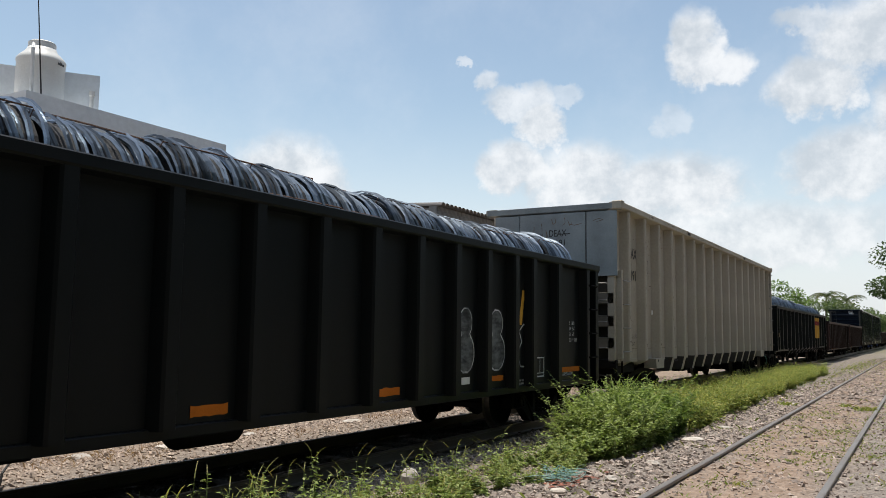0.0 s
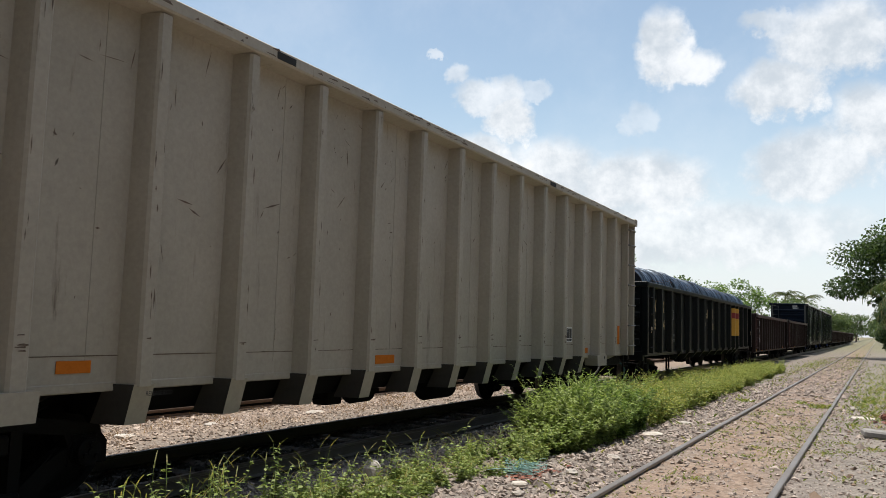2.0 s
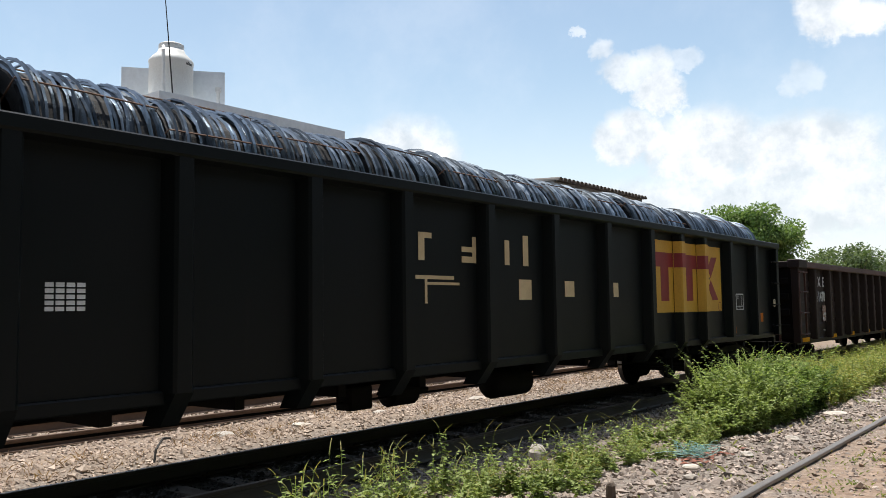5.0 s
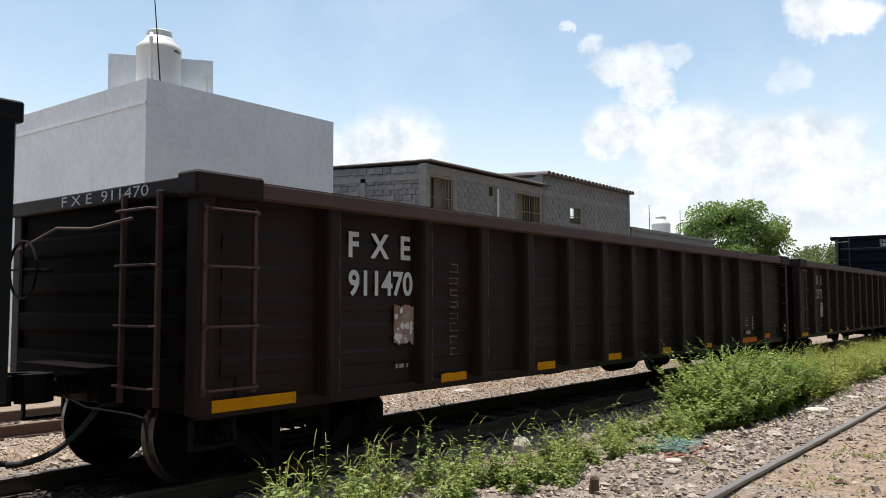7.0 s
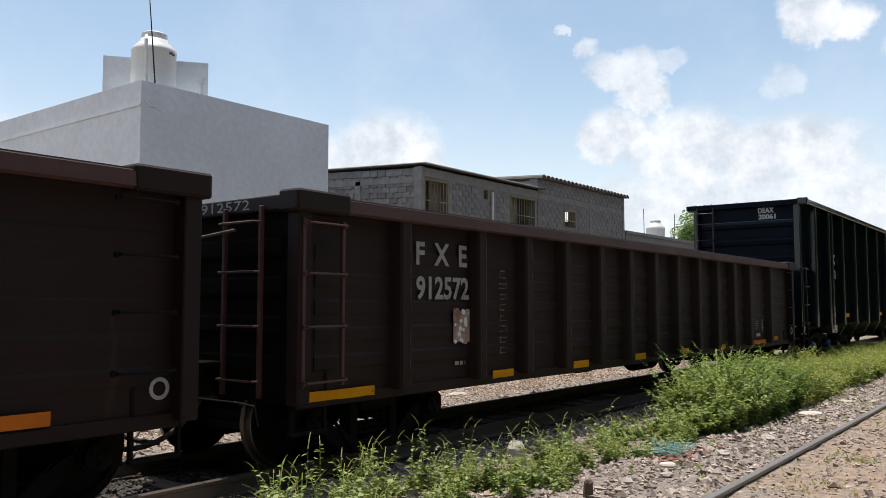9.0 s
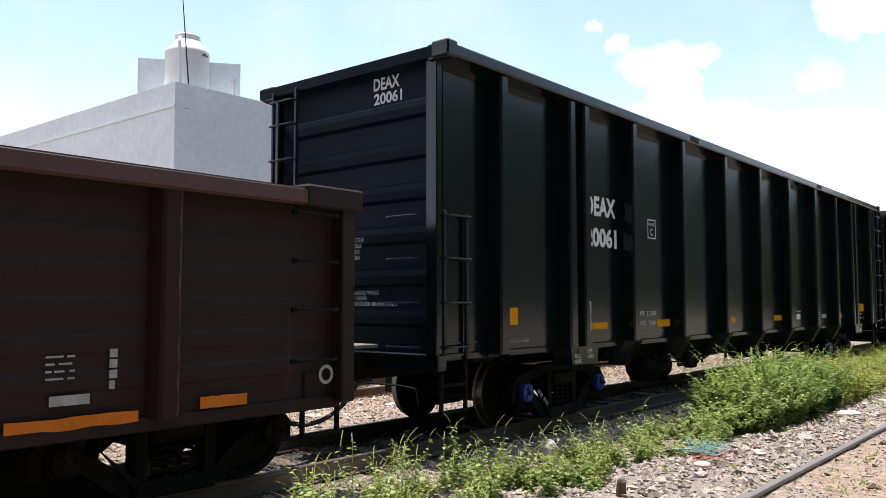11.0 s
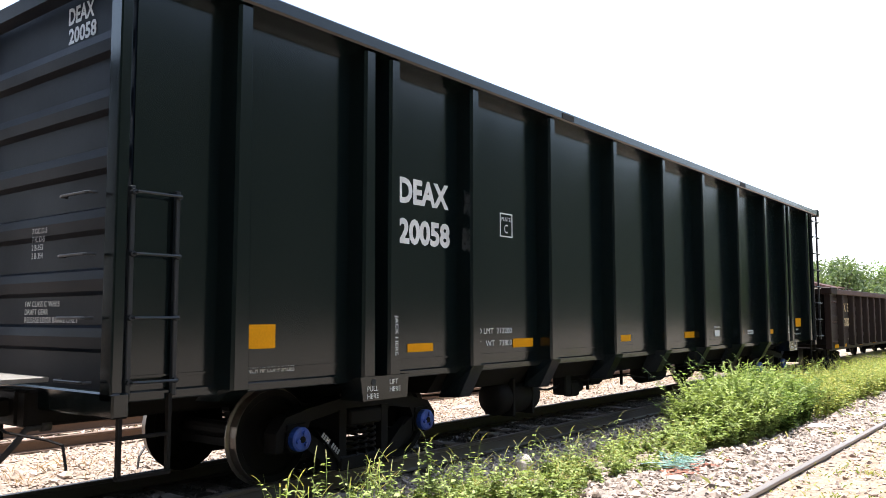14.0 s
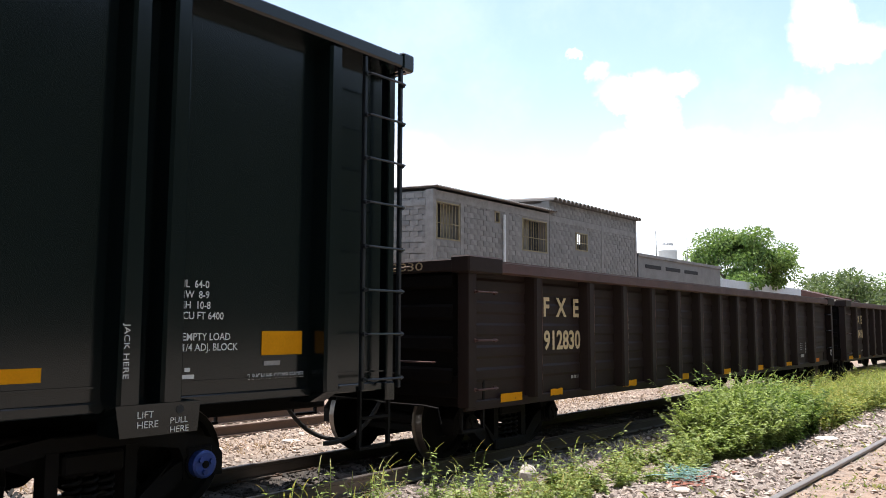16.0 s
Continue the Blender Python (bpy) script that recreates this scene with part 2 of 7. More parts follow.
STICKER = surface("white_plate", (0.72, 0.72, 0.70), 0.5, second=(0.6, 0.6, 0.58), scale=5, fine=50, bump=0.0)
RAILTOP = surface("rail_steel", (0.18, 0.16, 0.145), 0.42, metal=0.7, second=(0.11, 0.075, 0.055), scale=3, fine=60, bump=0.08, stretch=(1, 0.15, 1))
SIDERAIL = surface("dull_siding_rail", (0.21, 0.195, 0.18), 0.5, metal=0.35, second=(0.15, 0.12, 0.10), scale=3, fine=60, bump=0.1, stretch=(1, 0.2, 1))
RUSTRAIL = surface("rusty_rail", (0.10, 0.066, 0.048), 0.75, metal=0.2, second=(0.15, 0.10, 0.07), scale=3, fine=60, bump=0.15)
TIE = surface("weathered_timber", (0.15, 0.12, 0.10), 0.85, second=(0.09, 0.07, 0.055), scale=3, fine=40, bump=0.4, stretch=(0.4, 3, 3), obj_random=0.25)
# stones under the train: its shadow is put into their colour
DARKSTONE = surface("shadow_dark_ballast", (0.065, 0.057, 0.050), 0.85, second=(0.035, 0.031, 0.027), scale=6, fine=50, bump=0.2, island=0.38)
# dark green of the unseen walls, chosen for what the black sides reflect
SKYBLOCK = surface("sky_block_green", (0.055, 0.08, 0.055), 0.9, second=(0.035, 0.052, 0.036), scale=0.6, fine=5, bump=0.5)
CLOD = surface("earth_clod", (0.27, 0.19, 0.135), 0.95, second=(0.18, 0.13, 0.10), scale=6, fine=40, bump=0.2, island=0.35)
TANSTONE = surface("tan_stone", (0.40, 0.325, 0.265), 0.88, second=(0.27, 0.20, 0.155), scale=5, fine=50, bump=0.2, island=0.4)
STONE = surface("ballast_stone", (0.35, 0.29, 0.247), 0.85, second=(0.235, 0.188, 0.16), scale=6, fine=50, bump=0.2, island=0.5)
WHITEWASH = surface("whitewashed_render", (0.66, 0.69, 0.71), 0.85, second=(0.57, 0.60, 0.62), scale=0.6, fine=6, bump=0.03, dirt=(0.45, 0.47, 0.48),
                    dirt_at=(0.62, 0.82), dirt_scale=(1.2, 1.2, 0.35))
PLASTER = surface("grey_mortar", (0.23, 0.22, 0.205), 0.9, second=(0.165, 0.16, 0.15), scale=1.5, fine=22, bump=0.35, dirt=(0.16, 0.15, 0.14),
                  dirt_at=(0.6, 0.8), dirt_scale=(1, 1, 0.4))
BLOCKMAT = surface("concrete_block", (0.25, 0.237, 0.218), 0.92, second=(0.15, 0.142, 0.13), scale=3, fine=26, bump=0.45, obj_random=0.12, island=0.2, dirt=(0.11, 0.10, 0.092), dirt_at=(0.56, 0.8), dirt_scale=(1.4, 1.4, 0.7))
ROOFSHEET = surface("corrugated_roof_sheet", (0.17, 0.16, 0.15), 0.85, second=(0.11, 0.10, 0.095), scale=2, fine=25, bump=0.2)
TANKMAT = surface("tank_plastic", (0.66, 0.66, 0.63), 0.5, second=(0.58, 0.57, 0.54), scale=1.5, fine=30, bump=0.04)
# near-black colour standing for shade inside windows, holes, slots and vents
HOLESHADE = surface("hole_shade", (0.03, 0.03, 0.03), 0.9, scale=2, fine=20, bump=0.1)
CURTAIN = surface("window_board", (0.15, 0.13, 0.09), 0.85, second=(0.3, 0.27, 0.22), scale=4, fine=30, bump=0.1)
BARS = surface("cream_bar_paint", (0.27, 0.22, 0.12), 0.6, scale=5, fine=40, bump=0.05)
PVC = surface("pvc_pipe", (0.72, 0.72, 0.70), 0.5, scale=5, fine=40, bump=0.02)
CABLE = surface("cable_sheath", (0.02, 0.018, 0.016), 0.7, scale=5, fine=40, bump=0.1)
TEAL = surface("teal_plastic", (0.13, 0.30, 0.26), 0.6, second=(0.34, 0.44, 0.40), scale=9, fine=40, bump=0.1)
CARTON = surface("litter", (0.47, 0.43, 0.38), 0.85, second=(0.32, 0.27, 0.22), scale=9, fine=40, bump=0.1, obj_random=0.3)
REDLEAF = surface("dead_leaves", (0.22, 0.08, 0.05), 0.85, second=(0.14, 0.06, 0.04), scale=6, fine=40, bump=0.1, island=0.4)
CONCRETE = surface("old_concrete", (0.275, 0.262, 0.242), 0.9, second=(0.16, 0.152, 0.14), scale=3, fine=30, bump=0.3)
BARK = surface("bark", (0.13, 0.10, 0.075), 0.9, second=(0.08, 0.06, 0.045), scale=5, fine=40, bump=0.5, stretch=(1, 1, 0.25))
LEAF = leafy("weed_leaf", (0.29, 0.355, 0.125), (0.21, 0.28, 0.085), (0.37, 0.43, 0.175))
BANKLEAF = leafy("bank_leaf", (0.285, 0.345, 0.10), (0.20, 0.265, 0.07), (0.41, 0.38, 0.13))
BUSHLEAF = leafy("bush_leaf", (0.16, 0.235, 0.06), (0.10, 0.165, 0.04), (0.29, 0.37, 0.11))
DRYLEAF = leafy("dry_weed", (0.33, 0.35, 0.125), (0.25, 0.285, 0.09), (0.40, 0.32, 0.13))
STRAW = leafy("straw", (0.24, 0.145, 0.08), (0.16, 0.095, 0.055))
GRASS = leafy("grass_blade", (0.16, 0.215, 0.055), (0.21, 0.24, 0.07), (0.3, 0.27, 0.10))
TREELEAF = leafy("tree_leaf", (0.15, 0.235, 0.078), (0.105, 0.18, 0.055), (0.22, 0.31, 0.10))
FARLEAF = leafy("far_leaf", (0.105, 0.150, 0.065), (0.075, 0.118, 0.052), (0.15, 0.19, 0.085))
DARKLEAF = leafy("shade_tree_leaf", (0.052, 0.088, 0.028), (0.034, 0.062, 0.02), (0.085, 0.13, 0.04))
PALMLEAF = leafy("palm_leaf", (0.060, 0.095, 0.026), (0.04, 0.07, 0.02), (0.14, 0.13, 0.05))


def ground_material():
    m = bpy.data.materials.new("ground_earth")
    m.use_nodes = True
    t = m.node_tree
    b = t.nodes["Principled BSDF"]
    co = t.nodes.new("ShaderNodeTexCoord").outputs["Object"]
    sep = t.nodes.new("ShaderNodeSeparateXYZ")
    t.links.new(co, sep.inputs[0])
    wav = math_node(t, "MULTIPLY", math_node(t, "SUBTRACT", noise_node(t, co, 0.9, 5, 0.6), 0.5), 1.6)
    x = math_node(t, "ADD", sep.outputs[0], wav)
    grit, clod, stain = noise_node(t, co, 26, 5, 0.7), noise_node(t, co, 7, 5, 0.65), noise_node(t, co, 1.1, 5, 0.6)
    gravel = mix_node(t, ramp(t, grit, 0.3, 0.7), (0.13, 0.108, 0.092), (0.37, 0.322, 0.28))
    earth = mix_node(t, ramp(t, clod, 0.3, 0.7), (0.25, 0.172, 0.122), (0.375, 0.285, 0.218))
    dull = mix_node(t, ramp(t, clod, 0.3, 0.7), (0.19, 0.165, 0.14), (0.33, 0.295, 0.25))
    between = math_node(t, "MULTIPLY", ramp(t, x, -2.9, -2.2), math_node(t, "SUBTRACT", 1.0, ramp(t, x, -1.5, -0.7)))
    col = mix_node(t, math_node(t, "MULTIPLY", between, math_node(t, "MULTIPLY", ramp(t, stain, 0.26, 0.52), 0.92)), gravel, earth)
    col = mix_node(t, math_node(t, "MULTIPLY", ramp(t, x, -0.9, -0.1), 0.75), col, dull)
    col = mix_node(t, math_node(t, "MULTIPLY", ramp(t, sep.outputs[0], -8.2, -9.6), 0.65), col, (0.33, 0.245, 0.175))
    # strip under the train darkened in colour to deepen the train's shadow
    bed_shade = math_node(t, "MULTIPLY", ramp(t, sep.outputs[0], -8.15, -7.75), math_node(t, "SUBTRACT", 1.0, ramp(t, sep.outputs[0], -6.2, -5.9)))
    col = mix_node(t, math_node(t, "MULTIPLY", bed_shade, 0.85), col, (0.045, 0.040, 0.035))
    far = ramp(t, sep.outputs[1], 60, 140)
    col = mix_node(t, math_node(t, "MULTIPLY", far, 0.6), col, (0.20, 0.20, 0.10))
    pebble = t.nodes.new("ShaderNodeTexVoronoi")
    pebble.inputs["Scale"].default_value = 19
    t.links.new(co, pebble.inputs["Vector"])
    col = mix_node(t, 0.5, col, mix_node(t, 1.0, col, mix_node(t, 0.6, (1, 1, 1), ramp(t, pebble.outputs["Color"], 0.0, 1.0)), "MULTIPLY"))
    t.links.new(col, b.inputs["Base Color"])
    b.inputs["Roughness"].default_value = 0.95
    b.inputs["Specular IOR Level"].default_value = 0.2
    bp = t.nodes.new("ShaderNodeBump")
    bp.inputs["Strength"].default_value, bp.inputs["Distance"].default_value = 0.7, 0.03
    t.links.new(math_node(t, "ADD", math_node(t, "MULTIPLY", pebble.outputs["Distance"], -0.7), math_node(t, "MULTIPLY", grit, 0.6)), bp.inputs["Height"])
    t.links.new(bp.outputs[0], b.inputs["Normal"])
    return m


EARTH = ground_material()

# ---------------------------------------------------------------- mesh tools


class Shape:
    """Collects vertices and faces of one mesh."""

    def __init__(self):
        self.v, self.f, self.mi, self.cur = [], [], [], 0

    def poly(self, pts, faces):
        o = len(self.v)
        self.v += [tuple(p) for p in pts]
        self.f += [tuple(o + i for i in f) for f in faces]
        self.mi += [self.cur] * len(faces)
        return self

    def box(self, x0, x1, y0, y1, z0, z1, c=0.0):
        """A box; c chamfers its twelve edges."""
        if c <= 0:
            p = [(x, y, z) for x in (x0, x1) for y in (y0, y1) for z in (z0, z1)]
            return self.poly(p, [(0, 1, 3, 2), (4, 6, 7, 5), (0, 4, 5, 1), (2, 3, 7, 6), (0, 2, 6, 4), (1, 5, 7, 3)])
        bm = bmesh.new()
        bmesh.ops.create_cube(bm, size=1)
        for v in bm.verts:
            v.co = Vector(((x0 + x1) / 2 + v.co.x * (x1 - x0), (y0 + y1) / 2 + v.co.y * (y1 - y0), (z0 + z1) / 2 + v.co.z * (z1 - z0)))
        bmesh.ops.bevel(bm, geom=bm.edges[:], offset=c, segments=1, affect="EDGES")
        bm.verts.index_update()
        self.poly([v.co for v in bm.verts], [[v.index for v in f.verts] for f in bm.faces])
        bm.free()
        return self

    def prism(self, pts, axis, a, b):
        """A polygon of two coordinates, drawn out along an axis from a to b."""
        n = len(pts)

        def at(p, s):
            return {"x": (s, p[0], p[1]), "y": (p[0], s, p[1]), "z": (p[0], p[1], s)}[axis]
        vs = [at(p, a) for p in pts] + [at(p, b) for p in pts]
        fs = [tuple(range(n)), tuple(range(2 * n - 1, n - 1, -1))] + [(i, n + i, n + (i + 1) % n, (i + 1) % n) for i in range(n)]
        return self.poly(vs, fs)

    def loft(self, rings, close=True, caps=True):
        n = len(rings[0])
        vs = [p for r in rings for p in r]
        fs = []
        for k in range(len(rings) - 1):
            for i in range(n if close else n - 1):
                j = (i + 1) % n
                fs.append((k * n + i, k * n + j, (k + 1) * n + j, (k + 1) * n + i))
        if caps:
            fs += [tuple(range(n - 1, -1, -1)), tuple(range((len(rings) - 1) * n, len(rings) * n))]
        return self.poly(vs, fs)

    def tube(self, path, r, n=6, caps=True):
        path = [Vector(p) for p in path]
        rings = []
        up = Vector((0.13, 0.27, 0.95))
        for i, p in enumerate(path):
            d = (path[min(i + 1, len(path) - 1)] - path[max(i - 1, 0)]).normalized()
            s = d.cross(up)
            s = (s if s.length > 0.05 else d.cross(Vector((1, 0, 0)))).normalized()
            q = s.cross(d)
            rr = r[i] if isinstance(r, (list, tuple)) else r
            rings.append([p + rr * (math.cos(2 * math.pi * k / n) * s + math.sin(2 * math.pi * k / n) * q) for k in range(n)])
        return self.loft(rings, True, caps)

    def disc_stack(self, profile, axis, n=20, centre=(0, 0, 0), caps=True):
        """Turned shape: profile rows of (along the axis, radius)."""
        rings = []
        for a, r in profile:
            ring = []
            for k in range(n):
                c, s = r * math.cos(2 * math.pi * k / n), r * math.sin(2 * math.pi * k / n)
                p = {"x": (a, c, s), "y": (s, a, c), "z": (c, s, a)}[axis]
                ring.append(tuple(p[i] + centre[i] for i in range(3)))
            rings.append(ring)
        return self.loft(rings, True, caps)

    def mesh(self, name, *mats, smooth=False):
        me = bpy.data.meshes.new(name)
        me.from_pydata(self.v, [], self.f)
        for m in mats:
            me.materials.append(m)
        if len(mats) > 1:
            me.polygons.foreach_set("material_index", self.mi)
        bm = bmesh.new()
        bm.from_mesh(me)
        bmesh.ops.recalc_face_normals(bm, faces=bm.faces)
        bm.to_mesh(me)
        bm.free()
        if smooth:
            me.polygons.foreach_set("use_smooth", [True] * len(me.polygons))
        return me


def part(name, shape, mat, parent=None, label="", m=None, smooth=False):
    """Links a shape (or a mesh that is made already) as one object, under a thing or a part."""
    me = shape if isinstance(shape, bpy.types.Mesh) else shape.mesh(name, *(mat if isinstance(mat, (list, tuple)) else (mat,)), smooth=smooth)
    ob = new(name, me)
    if parent is not None:
        ob.parent = parent
    if m is not None:
        ob.matrix_basis = m
    if label:
        tagged(ob, label)
    return ob


def thing(name, label, category, m=None, group="", kind=""):
    ob = new(name)
    ob.empty_display_size = 0.3
    if m is not None:
        ob.matrix_basis = m
    return tagged(ob, label, category, group, kind)


LETTERS = {}


def lettering(body, y0, y1, z0, z1, at, mat, parent, face="side", turn=0.0, name="lettering", bold=0.0):
    """Painted characters that fill a rectangle on a side (facing +x) or on an end (facing -y)."""
    key = (body, bold)
    if key not in LETTERS:
        cu = bpy.data.curves.new("letters", "FONT")
        cu.body, cu.resolution_u, cu.offset = body, 3, bold
        tmp = bpy.data.objects.new("letters", cu)
        me = bpy.data.meshes.new_from_object(tmp)
        v = np.array([q.co[:2] for q in me.vertices])
        lo, hi = v.min(0), v.max(0)
        LETTERS[key] = ((v - lo) / (hi - lo), [tuple(p.vertices) for p in me.polygons])
        bpy.data.objects.remove(tmp)
        bpy.data.curves.remove(cu)
        bpy.data.meshes.remove(me)
    v, faces = LETTERS[key]
    if turn:
        v = np.stack([1 - v[:, 1], v[:, 0]], 1) if turn > 0 else np.stack([v[:, 1], 1 - v[:, 0]], 1)
    a, b = y0 + v[:, 0] * (y1 - y0), z0 + v[:, 1] * (z1 - z0)
    pts = [(at, p, q) if face == "side" else (p, at, q) for p, q in zip(a, b)]
    sh = Shape().poly(pts, faces)
    me = bpy.data.meshes.new(name)
    me.from_pydata(sh.v, [], sh.f)
    me.materials.append(mat)
    ob = new(name, me)
    ob.parent = parent
    return ob


def bars(y0, y1, z0, z1, rows, at, mat, parent, face="side", seed=1, name="small_print", fill=0.6):
    """Writing too small to read: rows of short bars."""
    rnd = random.Random(seed)
    sh = Shape()
    h = (z1 - z0) / rows
    for r in range(rows):
        y = y0
        zb = z1 - (r + 1) * h + h * (1 - fill) / 2
        while y < y1 - 0.01:
            w = min(rnd.uniform(0.04, 0.13), y1 - y)
            p = [(y, zb), (y + w, zb), (y + w, zb + h * fill), (y, zb + h * fill)]
            sh.poly([(at, q[0], q[1]) if face == "side" else (q[0], at, q[1]) for q in p], [(0, 1, 2, 3)])
            y += w + rnd.uniform(0.015, 0.04)
    me = bpy.data.meshes.new(name)
    me.from_pydata(sh.v, [], sh.f)
    me.materials.append(mat)
    ob = new(name, me)
    ob.parent = parent
    return ob


def plate(y0, y1, z0, z1, at, mat, parent, name="reflector", label="", thick=0.004, ragged=0.0, seed=0):
    """A thin painted or stuck-on rectangle on a side; ragged edges where it has flaked."""
    if not ragged:
        return part(name, Shape().box(at, at + thick, y0, y1, z0, z1), mat, parent, label)
    rnd = random.Random(seed)
    top = [(y0 + (y1 - y0) * i / 8, z1 - rnd.uniform(0, ragged)) for i in range(9)]
    bot = [(y0 + (y1 - y0) * i / 8, z0 + rnd.uniform(0, ragged)) for i in range(9)]
    return part(name, Shape().prism(bot + top[::-1], "x", at, at + thick), mat, parent, label)

# ---------------------------------------------------------------- ground and tracks
TRACK_X, SIDING_X, BACK_X = -7.03, -1.72, -12.2
GAUGE = 0.7525      # half, centre of rail head to centre of rail head


def ground_z(x, y):
    """Height of the earth: ballast shoulders, the low strip between the tracks, the trodden siding."""
    z = np.full(np.broadcast(x, y).shape, -0.10)
    z = np.where(x > -3.4, -0.05, z)
    z = z - 0.06 * np.exp(-((x + 4.3) / 0.8) ** 2)
    z = z - 0.10 * np.exp(-((x - TRACK_X) / 1.5) ** 4)
    z = z - 0.16 / (1 + np.exp(np.clip((x + 9.7) * 3, -40, 40))) - 0.02 * np.clip(-x - 14, 0, 20) / 20
    z = z + 0.018 * np.sin(x * 3.1 + 1.7 * np.sin(y * 0.9)) * np.sin(y * 2.3 + x) + 0.012 * np.sin(y * 5.7 + x * 4.1)
    for c in (SIDING_X - GAUGE, SIDING_X + GAUGE):
        z = np.where(np.abs(x - c) < 0.22, np.minimum(z, -0.055), z)
    return z


def far_steps(near, step, reach, grow=1.35):
    out, d = [near], step
    while abs(out[-1]) < reach:
        d *= grow
        out.append(out[-1] + math.copysign(d, near))
    return out


def build_ground():
    xs = sorted(set(far_steps(-16.0, 0.3, 3500)[::-1] + list(np.arange(-15.8, 4.01, 0.2)) + far_steps(4.2, 0.3, 3500)))
    ys = sorted(set(far_steps(-6.0, 0.3, 3500)[::-1] + list(np.arange(-5.8, 40.01, 0.2)) + far_steps(40.2, 0.3, 3500)))
    X, Y = np.meshgrid(np.array(xs), np.array(ys), indexing="ij")
    Z = ground_z(X, Y)
    nx, ny = X.shape
    v = np.stack([X, Y, Z], -1).reshape(-1, 3)
    i = np.arange(nx * ny).reshape(nx, ny)
    f = np.stack([i[:-1, :-1], i[1:, :-1], i[1:, 1:], i[:-1, 1:]], -1).reshape(-1, 4)
    me = bpy.data.meshes.new("ground")
    me.from_pydata(v.tolist(), [], f.tolist())
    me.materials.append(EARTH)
    me.polygons.foreach_set("use_smooth", [True] * len(me.polygons))
    return tagged(new("ground", me), "stony trackside earth with gravel and bare reddish dirt", "ground", kind="structure")


GROUND = build_ground()
# two walls out of view, added to block sky light and darken reflections
tagged(part("wall_east", Shape().box(38.0, 38.4, -40, 260, -0.5, 24.0), SKYBLOCK), "tall unseen green wall added to darken reflections in the wagon sides", "wall", kind="structure")
tagged(part("wall_south", Shape().box(-4.4, 38.0, -6.4, -6.0, -0.5, 15.5), SKYBLOCK), "tall unseen green wall added to keep sky light off the wagon ends", "wall", kind="structure")
RAILPROFILE = [(-0.068, -0.172), (0.068, -0.172), (0.068, -0.160), (0.012, -0.148), (0.012, -0.045), (0.036, -0.034), (0.036, -0.006), (0.028, 0.0),
               (-0.028, 0.0), (-0.036, -0.006), (-0.036, -0.034), (-0.012, -0.045), (-0.012, -0.148), (-0.068, -0.160)]


def build_track(name, cx, label, rail_mat, ties, y0=-60.0, y1=420.0, sink=0.0):
    tr = thing(name, label, "railway track", kind="structure")
    for side in (-1, 1):
        part("rail", Shape().prism([(cx + side * GAUGE + p[0], p[1] - sink) for p in RAILPROFILE], "y", y0, y1), rail_mat, tr)
    if ties:
        sh = Shape().box(-1.28, 1.28, -0.115, 0.115, -0.42, -0.178, 0.012)
        me = sh.mesh("sleeper", TIE)
        rnd = random.Random(5)
        for k in range(ties):
            ob = part("sleeper", me, TIE, tr, m=pose(cx + rnd.uniform(-0.04, 0.04), -3.0 + 0.56 * k, rnd.uniform(-0.012, 0.0), 0, 0, rnd.uniform(-1.5, 1.5)))
        clip = Shape().box(-0.09, 0.09, -0.085, 0.085, -0.176, -0.162, 0.004).box(-0.085, -0.055, -0.02, 0.02, -0.165, -0.145).box(0.055, 0.085, -0.02, 0.02, -0.165, -0.145)
        cm = clip.mesh("tie_plate", RUSTRAIL)
        for k in range(60):
            for side in (-1, 1):
                part("tie_plate", cm, RUSTRAIL, tr, m=pose(cx + side * GAUGE, -3.0 + 0.56 * k, 0))
    return tr


build_track("main_track", TRACK_X, "main railway track on timber sleepers in stone ballast", RAILTOP, 120)
build_track("siding_track", SIDING_X, "dull worn siding rails half buried in dirt", SIDERAIL, 0, sink=0.0)
build_track("back_track", BACK_X, "disused rusty rails in dry gravel behind the main line", RUSTRAIL, 0, sink=0.06)

# ---------------------------------------------------------------- train


def loop_mesh(key, build, *mats, smooth=False):
    if key not in LETTERS:
        LETTERS[key] = build().mesh(key, *mats, smooth=smooth)
    return LETTERS[key]


WHEEL_R = 0.457
WHEELS = []          # (wheelset, its place in its truck)


